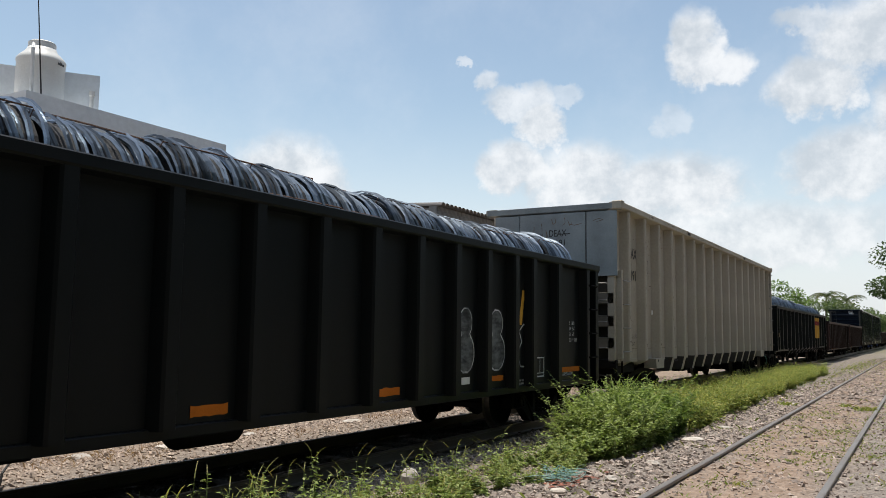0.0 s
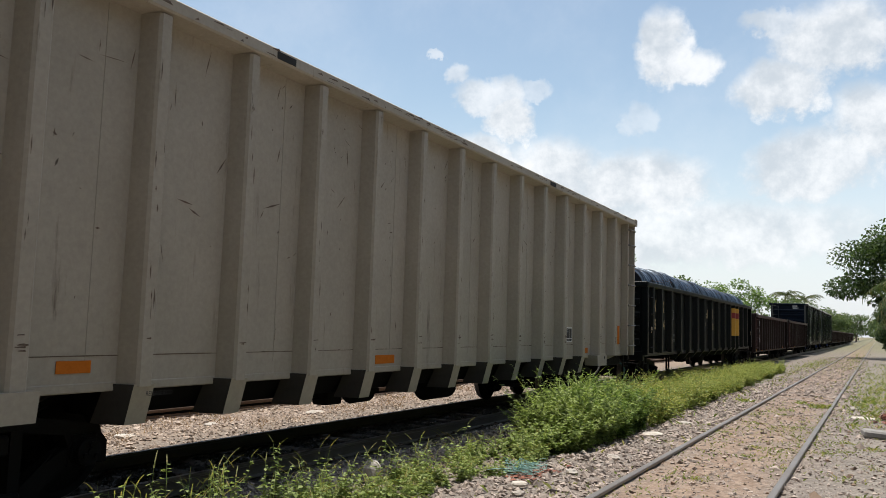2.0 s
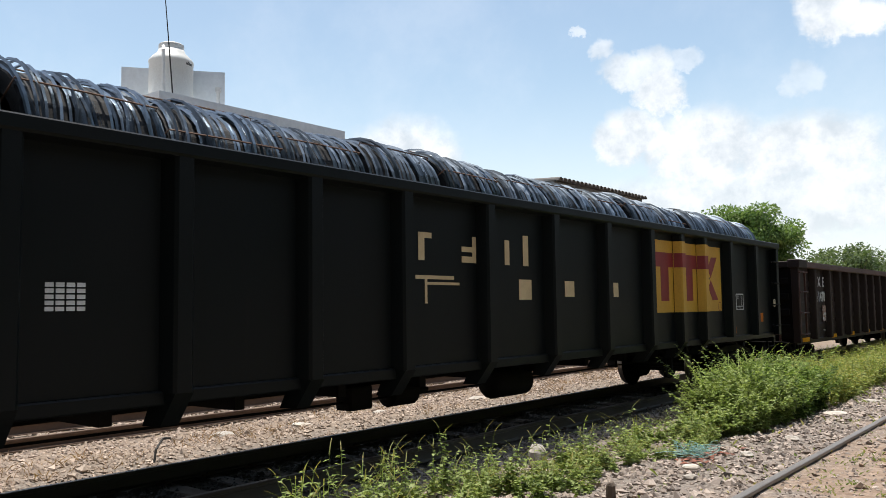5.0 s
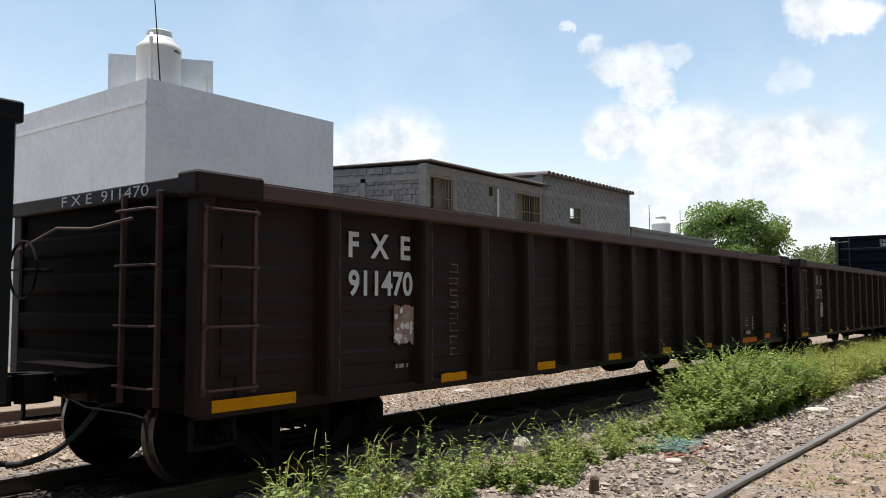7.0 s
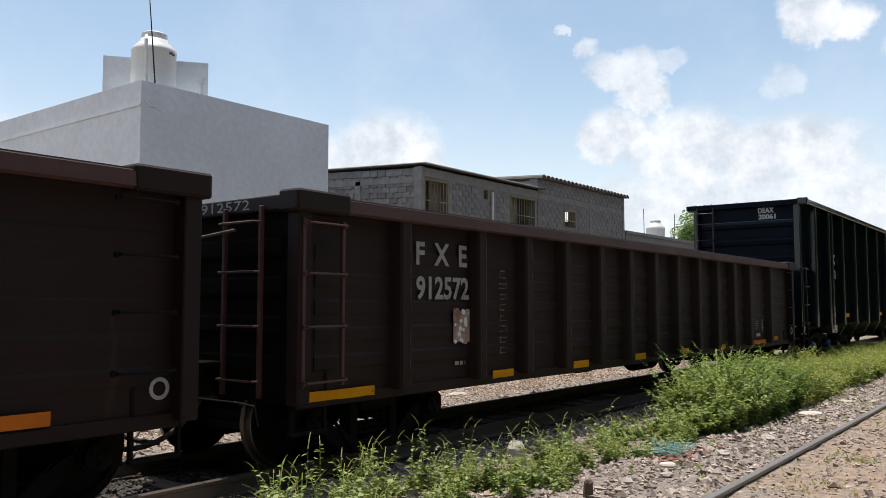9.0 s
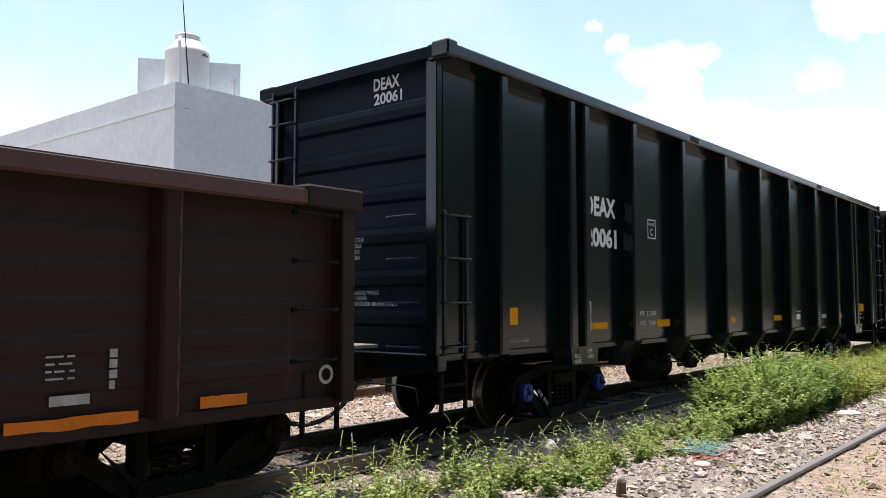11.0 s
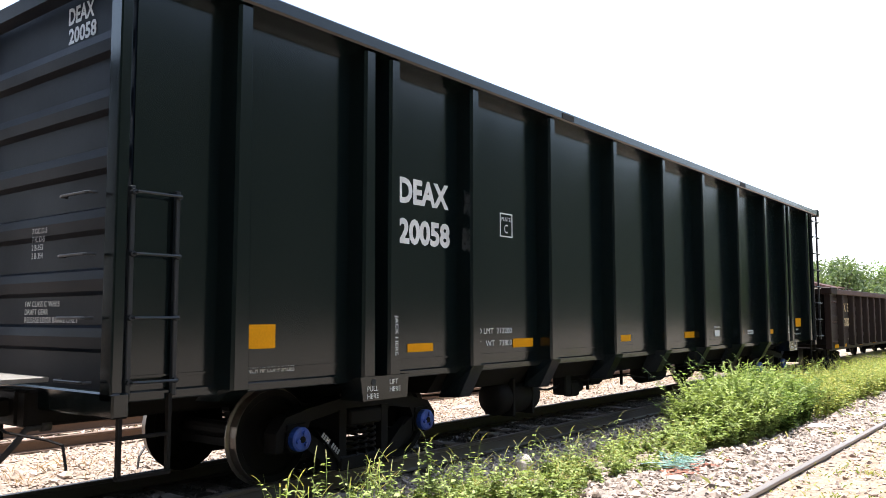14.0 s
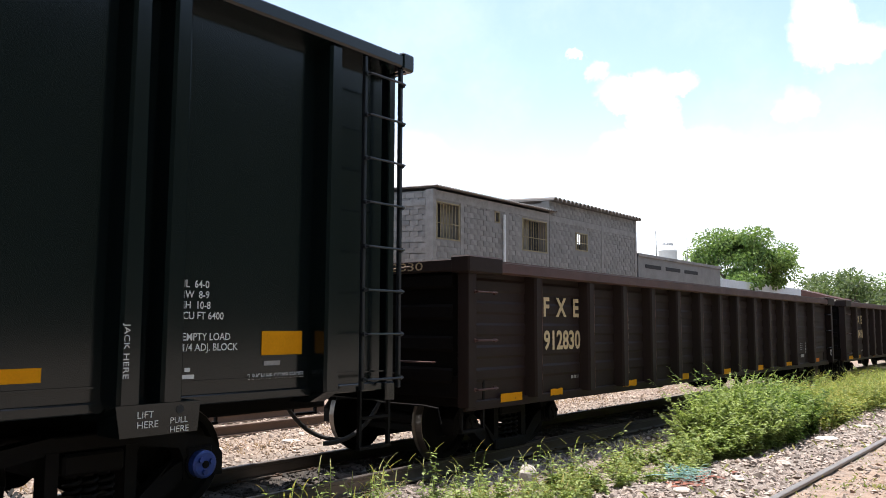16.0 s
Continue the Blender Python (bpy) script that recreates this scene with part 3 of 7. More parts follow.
def wheelset_shape(cap):
    sh = Shape()
    for s in (-1, 1):
        x = s * 0.72
        prof = [(x + s * 0.075, 0.10), (x + s * 0.075, 0.16), (x + s * 0.03, 0.19), (x + s * 0.02, 0.36), (x + s * 0.055, 0.385), (x + s * 0.06, 0.445),
                (x + s * 0.055, 0.452), (x - s * 0.035, 0.457), (x - s * 0.045, 0.485), (x - s * 0.06, 0.485), (x - s * 0.068, 0.46), (x - s * 0.068, 0.39),
                (x - s * 0.03, 0.36), (x - s * 0.03, 0.19), (x - s * 0.10, 0.15), (x - s * 0.10, 0.10)]
        sh.cur = 0
        sh.disc_stack(prof[:6], "x", 28, caps=False)
        sh.cur = 1
        sh.disc_stack(prof[5:10], "x", 28, caps=False)
        sh.cur = 0
        sh.disc_stack(prof[9:], "x", 28, caps=False)
        sh.cur = 2
        sh.disc_stack([(s * 1.12, 0.115), (s * 1.19, 0.115), (s * 1.20, 0.095)], "x", 18)
        for k in range(3):
            a = 2 * math.pi * k / 3 + 0.4
            sh.disc_stack([(s * 1.195, 0.024), (s * 1.222, 0.024)], "x", 6, (0, 0.062 * math.cos(a), 0.062 * math.sin(a)))
        sh.cur = 0
        sh.disc_stack([(s * 1.198, 0.032), (s * 1.212, 0.03)], "x", 10)
    sh.cur = 0
    sh.disc_stack([(-1.13, 0.075), (-0.8, 0.085), (0.8, 0.085), (1.13, 0.075)], "x", 12)
    return sh


def side_frame_shape():
    """Cast truck side: arched top, two windows round the spring nest, pedestal jaws at the axles."""
    sh = Shape()
    def ring(pts, x0, x1):
        sh.prism(pts, "x", x0, x1)
    for s in (-1, 1):
        ring([(s * y, z) for y, z in [(1.17, 0.34), (1.17, 0.52), (1.05, 0.66), (0.78, 0.72), (0.74, 0.60), (0.78, 0.52), (0.79, 0.34), (0.83, 0.34), (0.83, 0.53), (1.06, 0.53), (1.08, 0.34)]], 0.93, 1.10)
        ring([(s * y, z) for y, z in [(0.80, 0.36), (0.80, 0.50), (0.70, 0.46), (0.34, 0.22), (0.34, 0.08), (0.44, 0.09)]], 0.95, 1.09)
        ring([(s * y, z) for y, z in [(0.36, 0.20), (0.36, 0.68), (0.26, 0.68), (0.26, 0.20)]], 0.95, 1.11)
        ring([(s * y, z) for y, z in [(0.80, 0.72), (0.30, 0.79), (0.30, 0.67), (0.76, 0.60)]], 0.94, 1.10)
        sh.disc_stack([(1.02, 0.14), (1.125, 0.135)], "x", 16, (0, s * 0.93, WHEEL_R))
        sh.box(0.96, 1.12, s * 0.93 - 0.12, s * 0.93 + 0.12, 0.535, 0.60, 0.01)
    sh.box(0.94, 1.10, -0.32, 0.32, 0.67, 0.79, 0.012)
    sh.box(0.93, 1.13, -0.36, 0.36, 0.07, 0.21, 0.015)
    sh.box(0.80, 1.14, -0.24, 0.24, 0.50, 0.66, 0.02)
    for s in (-1, 1):
        sh.prism([(s * 0.62, 0.46), (s * 0.68, 0.52), (s * 0.36, 0.24), (s * 0.36, 0.15)], "x", 1.085, 1.12)
    return sh


def spring_shape():
    sh = Shape()
    for cy in (-0.13, 0.0, 0.13):
        path = []
        for k in range(61):
            a = 2 * math.pi * k / 12
            path.append((1.06 + 0.055 * math.cos(a), cy + 0.055 * math.sin(a), 0.215 + 0.285 * k / 60))
        sh.tube(path, 0.017, 5)
    return sh


def build_truck(car, y, cap_mat, tag):
    truck = part("truck", loop_mesh("truck_bolster", lambda: Shape().box(-1.0, 1.0, -0.20, 0.20, 0.42, 0.72, 0.03).box(-0.9, 0.9, -1.0, -0.92, 0.30, 0.38)
                                    .box(-0.9, 0.9, 0.92 - 0.3, 0.7, 0.30, 0.38).disc_stack([(0.70, 0.2), (0.80, 0.2)], "z", 16), IRON), IRON, car,
                 "cast iron two-axle truck", pose(0, y, 0))
    fr = loop_mesh("side_frame", side_frame_shape, IRON)
    part("side_frame", fr, IRON, truck)
    part("side_frame", fr, IRON, truck, m=pose(0, 0, 0, 0, 0, 180))
    sp = loop_mesh("spring", spring_shape, IRON, smooth=True)
    part("spring_nest", sp, IRON, truck)
    part("spring_nest", sp, IRON, truck, m=pose(0, 0, 0, 0, 0, 180))
    for dy in (-0.93, 0.93):
        ws = part("wheelset", loop_mesh("wheelset_" + tag, lambda: wheelset_shape(cap_mat), IRON, TREAD, cap_mat), IRON, truck, m=pose(0, dy, WHEEL_R))
        WHEELS.append((ws, (0, dy, WHEEL_R)))
    return truck


def coupler_shape():
    """Knuckle coupler that sticks out of the front end, towards -y."""
    sh = Shape().box(-0.09, 0.09, -0.42, 0.3, 0.80, 0.95, 0.02).box(-0.2, 0.2, -0.12, 0.05, 0.73, 1.02, 0.02)
    sh.prism([(-0.17, -0.42), (0.11, -0.38), (0.19, -0.50), (0.17, -0.66), (0.09, -0.70), (0.06, -0.58), (-0.02, -0.54), (-0.12, -0.66), (-0.20, -0.64)], "z", 0.76, 1.0)
    return sh


def hose_shape(side=1.0):
    sh = Shape()
    sh.tube([(0.30 * side, 0.1, 0.72)] + [(0.32 * side * (1 - u * u * 0.9), -0.08 - 0.64 * u, 0.26 + 0.45 * (1 - u) ** 2) for u in np.linspace(0, 1, 10)], 0.026, 8)
    sh.disc_stack([(-0.04, 0.045), (0.04, 0.045)], "y", 10, (0.3 * side, 0.08, 0.72))
    return sh


def lever_shape():
    """Uncoupling lever: a bent rod across the end, with the handle at the near corner."""
    return Shape().tube([(0.12, -0.30, 0.98), (0.25, -0.34, 0.80), (0.6, -0.36, 0.74), (1.25, -0.36, 0.74), (1.42, -0.34, 0.72), (1.46, -0.33, 0.55)], 0.011, 6)


def ends_common(car, L, mat):
    for front in (True, False):
        m = pose(0, 0, 0) if front else pose(0, L, 0, 0, 0, 180)
        part("coupler", loop_mesh("coupler", coupler_shape, IRON), IRON, car, m=m)
        part("brake_hose", loop_mesh("brake_hose", hose_shape, RUBBER, smooth=True), RUBBER, car, m=m)
        part("uncoupling_lever", loop_mesh("lever", lever_shape, IRON), IRON, car, m=m)
        for k in (0, 1):
            # step stirrups below the corners
            x = 1.42
            y = 0.28 if front else L - 0.28
            sx = x if k == 0 else -x
            part("step", loop_mesh("step", lambda: Shape().box(-0.02, 0.02, -0.22, -0.19, 0.42, 1.02).box(-0.02, 0.02, 0.19, 0.22, 0.42, 1.02)
                                   .box(-0.03, 0.03, -0.22, 0.22, 0.41, 0.44).box(-0.025, 0.025, -0.2, 0.2, 0.70, 0.725), IRON), IRON, car, m=pose(sx, y, 0))


def rungs(car, y0, y1, zs, x, rail=True, mat=None, bolt=True, z0=None, z1=None, name="ladder", label=""):
    """Grab irons across y0..y1 at heights zs, standing off the face at x."""
    mat = mat or GALV
    lad = None
    if rail:
        sh = Shape()
        for y in (y0, y1):
            sh.box(x - 0.01, x + 0.035, y - 0.02, y + 0.02, z0 if z0 is not None else min(zs) - 0.1, z1 if z1 is not None else max(zs) + 0.1, 0.006)
        lad = part(name, sh, mat, car, label)
    me_key = f"rung_{y1 - y0:.2f}_{mat.name}"
    r = loop_mesh(me_key, lambda: Shape().tube([(0.0, 0, 0), (0.06, 0.012, 0), (0.065, 0.05, 0), (0.065, y1 - y0 - 0.05, 0), (0.06, y1 - y0 - 0.012, 0), (0, y1 - y0, 0)], 0.012, 6)
                  .disc_stack([(0, 0.026), (0.03, 0.024)], "x", 8).disc_stack([(0, 0.026), (0.03, 0.024)], "x", 8, (0, y1 - y0, 0)), mat)
    for z in zs:
        part("rung" if lad else "grab_iron", r, mat, lad or car, m=pose(x + (0.03 if rail else 0), y0, z))
    return lad


def end_rungs(car, x0, x1, zs, y, mat=None, rail=True, name="end_ladder"):
    """The same on a front end that faces -y."""
    mat = mat or GALV
    lad = None
    if rail:
        sh = Shape()
        for x in (x0, x1):
            sh.box(x - 0.02, x + 0.02, y - 0.045, y, min(zs) - 0.15, max(zs) + 0.15, 0.006)
        lad = part(name, sh, mat, car)
    me_key = f"end_rung_{x1 - x0:.2f}_{mat.name}"
    r = loop_mesh(me_key, lambda: Shape().tube([(0, 0, 0), (0.012, -0.06, 0), (0.05, -0.065, 0), (x1 - x0 - 0.05, -0.065, 0), (x1 - x0 - 0.012, -0.06, 0), (x1 - x0, 0, 0)], 0.012, 6), mat)
    for z in zs:
        part("rung" if lad else "grab_iron", r, mat, lad or car, m=pose(x0, y - (0.04 if rail else 0), z))


def hat_post(face, base, x_in, x_out, z0, z1, taper=1.0):
    """A pressed hat-section post, wider at its foot by taper."""
    sh = Shape()
    rings = []
    for z, k in ((z0, taper), (z1, 1.0)):
        rings.append([(x_in, -base / 2 * k, z), (x_out - 0.025, -face / 2 * k - 0.012, z), (x_out, -face / 2 * k + 0.012, z), (x_out, face / 2 * k - 0.012, z), (x_out - 0.025, face / 2 * k + 0.012, z), (x_in, base / 2 * k, z)])
    return sh.loft(rings)


def foot_shape(face, base, x_in, x_out, z0, z1, back=0.20):
    """The tapering foot that carries a post below the sill, sloping back under the car."""
    sh = Shape()
    xo = x_out - back
    rings = [[(x_in - 0.2, -base / 2, z0), (xo, -face / 2, z0), (xo, face / 2, z0), (x_in - 0.2, base / 2, z0)],
             [(x_in - 0.05, -base / 2, z1), (x_out, -face / 2, z1), (x_out, face / 2, z1), (x_in - 0.05, base / 2, z1)]]
    sh.loft(rings)
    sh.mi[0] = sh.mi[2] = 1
    return sh


def both_sides(name, me, mat, car, y, label=""):
    part(name, me, mat, car, label, pose(0, y, 0))
    part(name, me, mat, car, label, pose(0, y, 0, 0, 0, 180))


def body_shell(car, L, xs, z0, z1, mat, inset=0.06, floor=1.02, end_mat=None):
    """Side sheets, end sheets, floor: an open box with real plate thickness."""
    for s in (-1, 1):
        part("side_sheet", Shape().box(s * xs - 0.012, s * xs + 0.012, inset, L - inset, z0, z1), mat, car)
    for y in (inset, L - inset):
        part("end_sheet", Shape().box(-xs, xs, y - 0.012, y + 0.012, z0, z1), end_mat or mat, car)
    part("floor_plate", Shape().box(-xs, xs, inset, L - inset, floor, floor + 0.03), mat, car)
    part("centre_sill", Shape().box(-0.33, 0.33, -0.1, L + 0.1, 0.72, floor, 0.02), IRON, car)


def underframe(car, L, y0, y1, low, xs):
    n = int((y1 - y0) / 1.2)
    cb = loop_mesh(f"cross_bearer_{xs:.2f}_{low:.2f}", lambda: Shape().box(-xs, xs, -0.05, 0.05, low + 0.12, 1.02), IRON)
    for k in range(n + 1):
        part("cross_bearer", cb, IRON, car, m=pose(0, y0 + (y1 - y0) * k / n, 0))
    sh = Shape().tube([(0.55, y0 - 0.8, 0.66), (0.6, y0 + 0.5, 0.62), (0.62, (y0 + y1) / 2, 0.60), (0.6, y1 - 0.5, 0.62), (0.55, y1 + 0.8, 0.66)], 0.013, 6)
    sh.tube([(0.62, (y0 + y1) / 2 - 1.6, 0.60), (0.62, (y0 + y1) / 2 - 1.6, 0.72)], 0.018, 6).tube([(0.62, (y0 + y1) / 2 + 1.7, 0.60), (0.62, (y0 + y1) / 2 + 1.7, 0.72)], 0.018, 6)
    part("brake_rod", sh, IRON, car)
    part("air_reservoir", Shape().disc_stack([(-0.45, 0.05), (-0.42, 0.16), (-0.36, 0.20), (0.36, 0.20), (0.42, 0.16), (0.45, 0.05)], "y", 16), IRON, car,
         m=pose(0.75, (y0 + y1) / 2 + 0.9, 0.62), smooth=True)
    part("brake_cylinder", Shape().disc_stack([(-0.22, 0.10), (-0.2, 0.15), (0.2, 0.15), (0.24, 0.05), (0.5, 0.03)], "y", 14).box(-0.12, 0.12, -0.9, -0.55, -0.12, 0.14, 0.02), IRON, car,
         m=pose(0.62, (y0 + y1) / 2 - 1.1, 0.64))


def build_tall_gondola(name, label, L, posts, paint, end_paint, cap_mat, tag, twin, wide):
    """High-sided open wagon. wide: broad pressed posts; otherwise slim ones with a flange."""
    car = thing(name, label, "freight wagon", group="wagons of the train")
    xs, xo, top, sill = (1.37 if wide else 1.36), 1.58, 4.40, 1.05
    # the beige wagon's end sheet carries the shade of its recess as colour
    body_shell(car, L, xs, sill - 0.04, top - 0.05, paint, 0.16, end_mat=SOOTSHADE if wide else end_paint)
    # top chord, round the body
    for s in (-1, 1):
        part("top_chord", Shape().prism([(s * (xs - 0.03), top - 0.17), (s * (xo + 0.02), top - 0.14), (s * (xo + 0.035), top - 0.12), (s * (xo + 0.035), top - 0.02), (s * (xo + 0.01), top), (s * (xs - 0.03), top)], "y", -0.04, L + 0.04), paint, car)
    for y, s in ((0.0, -1), (L, 1)):
        part("end_chord", Shape().prism([(y - 0.05 * s, top - 0.17), (y + 0.05 * s, top - 0.14), (y + 0.06 * s, top - 0.02), (y - 0.05 * s, top + 0.005)], "x", -xo, xo), end_paint, car)
    part("corner_cap", Shape().box(xs + 0.02, xo + 0.05, -0.06, 0.12, top - 0.16, top + 0.025, 0.02), paint, car)
    part("corner_cap", Shape().box(xs + 0.02, xo + 0.05, L - 0.12, L + 0.06, top - 0.16, top + 0.025, 0.02), paint, car)
    # bottom chord with its bead
    for s in (-1, 1):
        sh = Shape().box(s * xs - 0.05, s * xs + (0.02 if wide else 0.05), 0.1, L - 0.1, sill - 0.08, sill + 0.0, 0.01)
        if not wide:
            sh.box(s * xs, s * (xs + 0.03), 0.1, L - 0.1, sill + 0.10, sill + 0.115)
        part("side_sill", sh, paint, car)
    if wide:
        pm = hat_post(0.125, 0.25, xs, xo, sill - 0.04, top - 0.16, 1.18).mesh("post", paint)
        fm = foot_shape(0.22, 0.40, xs, xo - 0.012, 0.69, sill - 0.02, 0.09).mesh("post_foot", paint, SOOTSHADE)
    else:
        pm = hat_post(0.13, 0.185, xs, xo, sill - 0.04, top - 0.16, 1.25).mesh("post", paint)
        fm = foot_shape(0.22, 0.34, xs, xo + 0.02, 0.69, sill).mesh("post_foot", paint, paint)
    for y in posts:
        both_sides("post", pm, paint, car, y)
        if 3.6 < y < L - 3.6:
            both_sides("post_foot", fm, paint, car, y)
        else:
            both_sides("post_shoe", loop_mesh("post_shoe_" + tag, lambda: foot_shape(0.18, 0.30, xs, xo, sill - 0.14, sill - 0.04), paint), paint, car, y)
    # belly between the trucks
    part("belly", Shape().prism([(-1.12, 0.74), (1.12, 0.74), (1.34, 1.03), (-1.34, 1.03)], "y", 4.0, L - 4.0), IRON, car)
    # jacking brackets over the trucks
    for y0 in (2.45, L - 3.1):
        br = Shape().prism([(y0 - 0.02, 1.03), (y0 + 0.68, 1.03), (y0 + 0.66, 0.80), (y0 + 0.02, 0.80)], "x", 1.30, xo + 0.02)
        part("jacking_bracket", br, paint, car)
        part("lifting_hole", Shape().disc_stack([(xo + 0.021, 0.032), (xo + 0.026, 0.032)], "x", 12, (0, y0 + (0.16 if y0 < 5 else 0.5), 0.975)), HOLESHADE, car)
    underframe(car, L, 4.6, L - 4.6, 0.66, 1.0)
    if wide:
        for y0 in (0.3, L - 1.7):
            part("draft_beam", Shape().box(-1.3, 1.3, y0, y0 + 1.4, 0.74, 1.0, 0.02), IRON, car)
    # end: ribs, corner posts and ladders
    for y, s in ((0.0, -1), (L, 1)):
        for x in (-1, 1):
            part("corner_post", Shape().box(x * xs - 0.06 if x < 0 else xs - 0.1, x * xs + 0.1 if x < 0 else xs + 0.06, min(y, y - 0.1 * s), max(y, y - 0.1 * s), 0.98, top - 0.14, 0.012), paint, car)
    part("end_sill", Shape().box(-1.45, 1.45, 0.0, 0.14, 0.86, 1.05, 0.015), IRON if wide else paint, car)
    part("end_sill", Shape().box(-1.45, 1.45, L - 0.14, L, 0.86, 1.05, 0.015), IRON if wide else paint, car)
    for y in (3.0, L - 3.0):
        build_truck(car, y, cap_mat, tag)
    ends_common(car, L, paint)
    part("slot", Shape().box(xo + 0.02, xo + 0.042, 6.3 if not wide else 5.55, 6.62 if not wide else 5.85, top - 0.115, top - 0.04), HOLESHADE, car)
    part("slot", Shape().box(xo + 0.02, xo + 0.042, 13.6 if not wide else 13.5, 13.9 if not wide else 13.8, top - 0.115, top - 0.04), HOLESHADE, car)
    return car


# --- the tall black wagon, with ribbed ends
BL = 19.85
BLACK_POSTS = [1.05, 2.58, 2.95, 4.35, 6.1, 7.95, 9.78, 11.6, 13.55, 15.33, 16.85, 17.2, 18.85]


def black_car(u):
    car = build_tall_gondola("tall_gondola", "tall glossy black steel gondola wagon with slim side posts", BL, BLACK_POSTS, BLACK, DULLBLACK, BLUECAP, "blue", True, False)
    for y, s in ((0.16, -1), (BL - 0.16, 1)):
        for z in (1.45, 1.90, 2.38, 2.86, 3.33, 3.80):
            part("end_rib", Shape().prism([(y, z - 0.13), (y + s * 0.07, z - 0.09), (y + s * 0.085, z), (y + s * 0.07, z + 0.07), (y, z + 0.10)], "x", -1.25, 1.25), DULLBLACK, car)
    end_rungs(car, -1.3, -0.85, [1.15, 1.6, 2.05, 2.5, 2.95, 3.4, 3.85, 4.15], -0.03, LADDERSTEEL)
    end_rungs(car, 0.75, 1.2, [1.12, 1.6, 2.08, 2.55], -0.03, LADDERSTEEL, rail=False)
    rungs(car, 0.13, 0.52, [1.12, 1.6, 2.08, 2.55], 1.40, mat=LADDERSTEEL, z0=1.0, z1=2.6, label="black steel ladder")
    rungs(car, BL - 0.62, BL - 0.10, [1.10, 1.53, 1.95, 2.37, 2.80, 3.23, 3.66, 4.07], 1.56, mat=LADDERSTEEL, z0=1.0, z1=4.25, label="black steel ladder")
    part("step_plate", Shape().box(-0.55, 0.62, -0.42, -0.06, 1.10, 1.14, 0.005), GALV, car, "grey brake platform")
    part("brake_wheel", Shape().tube([(0.27 * math.cos(k * math.pi / 10), -0.28, 0.27 * math.sin(k * math.pi / 10)) for k in range(21)], 0.014, 6)
         .tube([(-0.27, -0.28, 0), (0.27, -0.28, 0)], 0.012, 5).tube([(0, -0.28, -0.27), (0, -0.28, 0.27)], 0.012, 5).tube([(0, -0.3, 0), (0, 0, 0)], 0.02, 6), IRON, car, m=pose(-0.35, BL - 0.0, 2.4, 0, 0, 180))
    part("air_tank", Shape().disc_stack([(5.42, 0.06), (5.45, 0.17), (5.52, 0.225), (6.32, 0.225), (6.39, 0.17), (6.42, 0.06)], "y", 22, (0.98, 0, 0.56)), IRON, car, "dark round air tank slung under the floor", smooth=True)
    for yb in (5.66, 6.12):
        part("tank_strap", Shape().box(0.75, 1.21, yb, yb + 0.05, 0.325, 0.80, 0.01), IRON, car)
    part("control_valve", Shape().box(0.92, 1.14, 7.12, 7.30, 0.48, 0.80, 0.02).box(0.95, 1.10, 7.34, 7.62, 0.44, 0.66, 0.03).disc_stack([(7.62, 0.07), (7.74, 0.07)], "y", 12, (1.02, 0, 0.56))
         .tube([(1.02, 6.42, 0.62), (1.04, 6.8, 0.58), (1.04, 7.12, 0.62)], 0.016, 6), IRON, car, "brake control valve")
    part("brake_pipe", Shape().tube([(1.05, 7.7, 0.66), (1.05, 8.5, 0.63), (1.02, 9.3, 0.64), (1.02, 10.4, 0.52), (1.02, 11.4, 0.53), (1.0, 12.6, 0.66), (0.98, 13.6, 0.66)], 0.014, 6), IRON, car)
    for yb in (7.95, 9.1, 10.1, 11.9):
        part("hanger", Shape().box(1.02, 1.06, yb, yb + 0.035, 0.50, 0.80), IRON, car)
    x = 1.376
    for y0, y1, z0, z1 in ((1.24, 1.57, 1.33, 1.54), (3.37, 3.80, 1.23, 1.32), (5.40, 5.87, 1.22, 1.33), (8.32, 8.78, 1.22, 1.32), (11.0, 11.46, 1.22, 1.33),
                           (13.98, 14.24, 1.22, 1.33), (15.86, 16.3, 1.21, 1.31), (18.19, 18.65, 1.35, 1.56)):
        plate(y0, y1, z0, z1, x, YELLOW, car)
    plate(18.22, 18.4, 1.26, 1.30, x, INKGREY, car, "label_plate")
    plate(12.52, 12.78, 1.22, 1.34, x, STICKER, car, "label_plate", "white stencil plate")
    lettering("JOB F16015", 12.49, 12.83, 1.37, 1.415, x, INKWHITE, car)
    bars(14.5, 14.9, 1.22, 1.32, 2, x, INKWHITE, car, seed=4)
    lettering("LIFT\nHERE", BL - 2.95, BL - 2.78, 0.86, 0.98, 1.605, INKWHITE, car)
    lettering("PULL\nHERE", BL - 2.68, BL - 2.52, 0.81, 0.92, 1.605, INKWHITE, car)
    lettering("PULL\nHERE", 2.52, 2.68, 0.82, 0.94, 1.605, INKWHITE, car)
    lettering("LIFT\nHERE", 2.84, 3.0, 0.87, 0.99, 1.605, INKWHITE, car)
    lettering("JACK HERE", 2.93, 2.99, 1.22, 1.62, 1.584, INKWHITE, car, turn=-1)
    lettering("JACK HERE", BL - 3.08, BL - 3.02, 1.22, 1.62, 1.584, INKWHITE, car, turn=-1)
    lettering("2 INCH HF COMP SHOES", 18.05, 18.68, 1.145, 1.195, x, INKWHITE, car)
    lettering("2 INCH HF COMP SHOES", 1.22, 1.80, 1.12, 1.17, x, INKWHITE, car)
    bars(17.33, 17.52, 1.17, 1.28, 2, x, INKWHITE, car, seed=8)
    lettering("7 OC D-5\n7 IC D-5\n2 B-353\n2 B-354", -0.02, 0.24, 2.10, 2.36, 0.064, INKWHITE, car, "end")
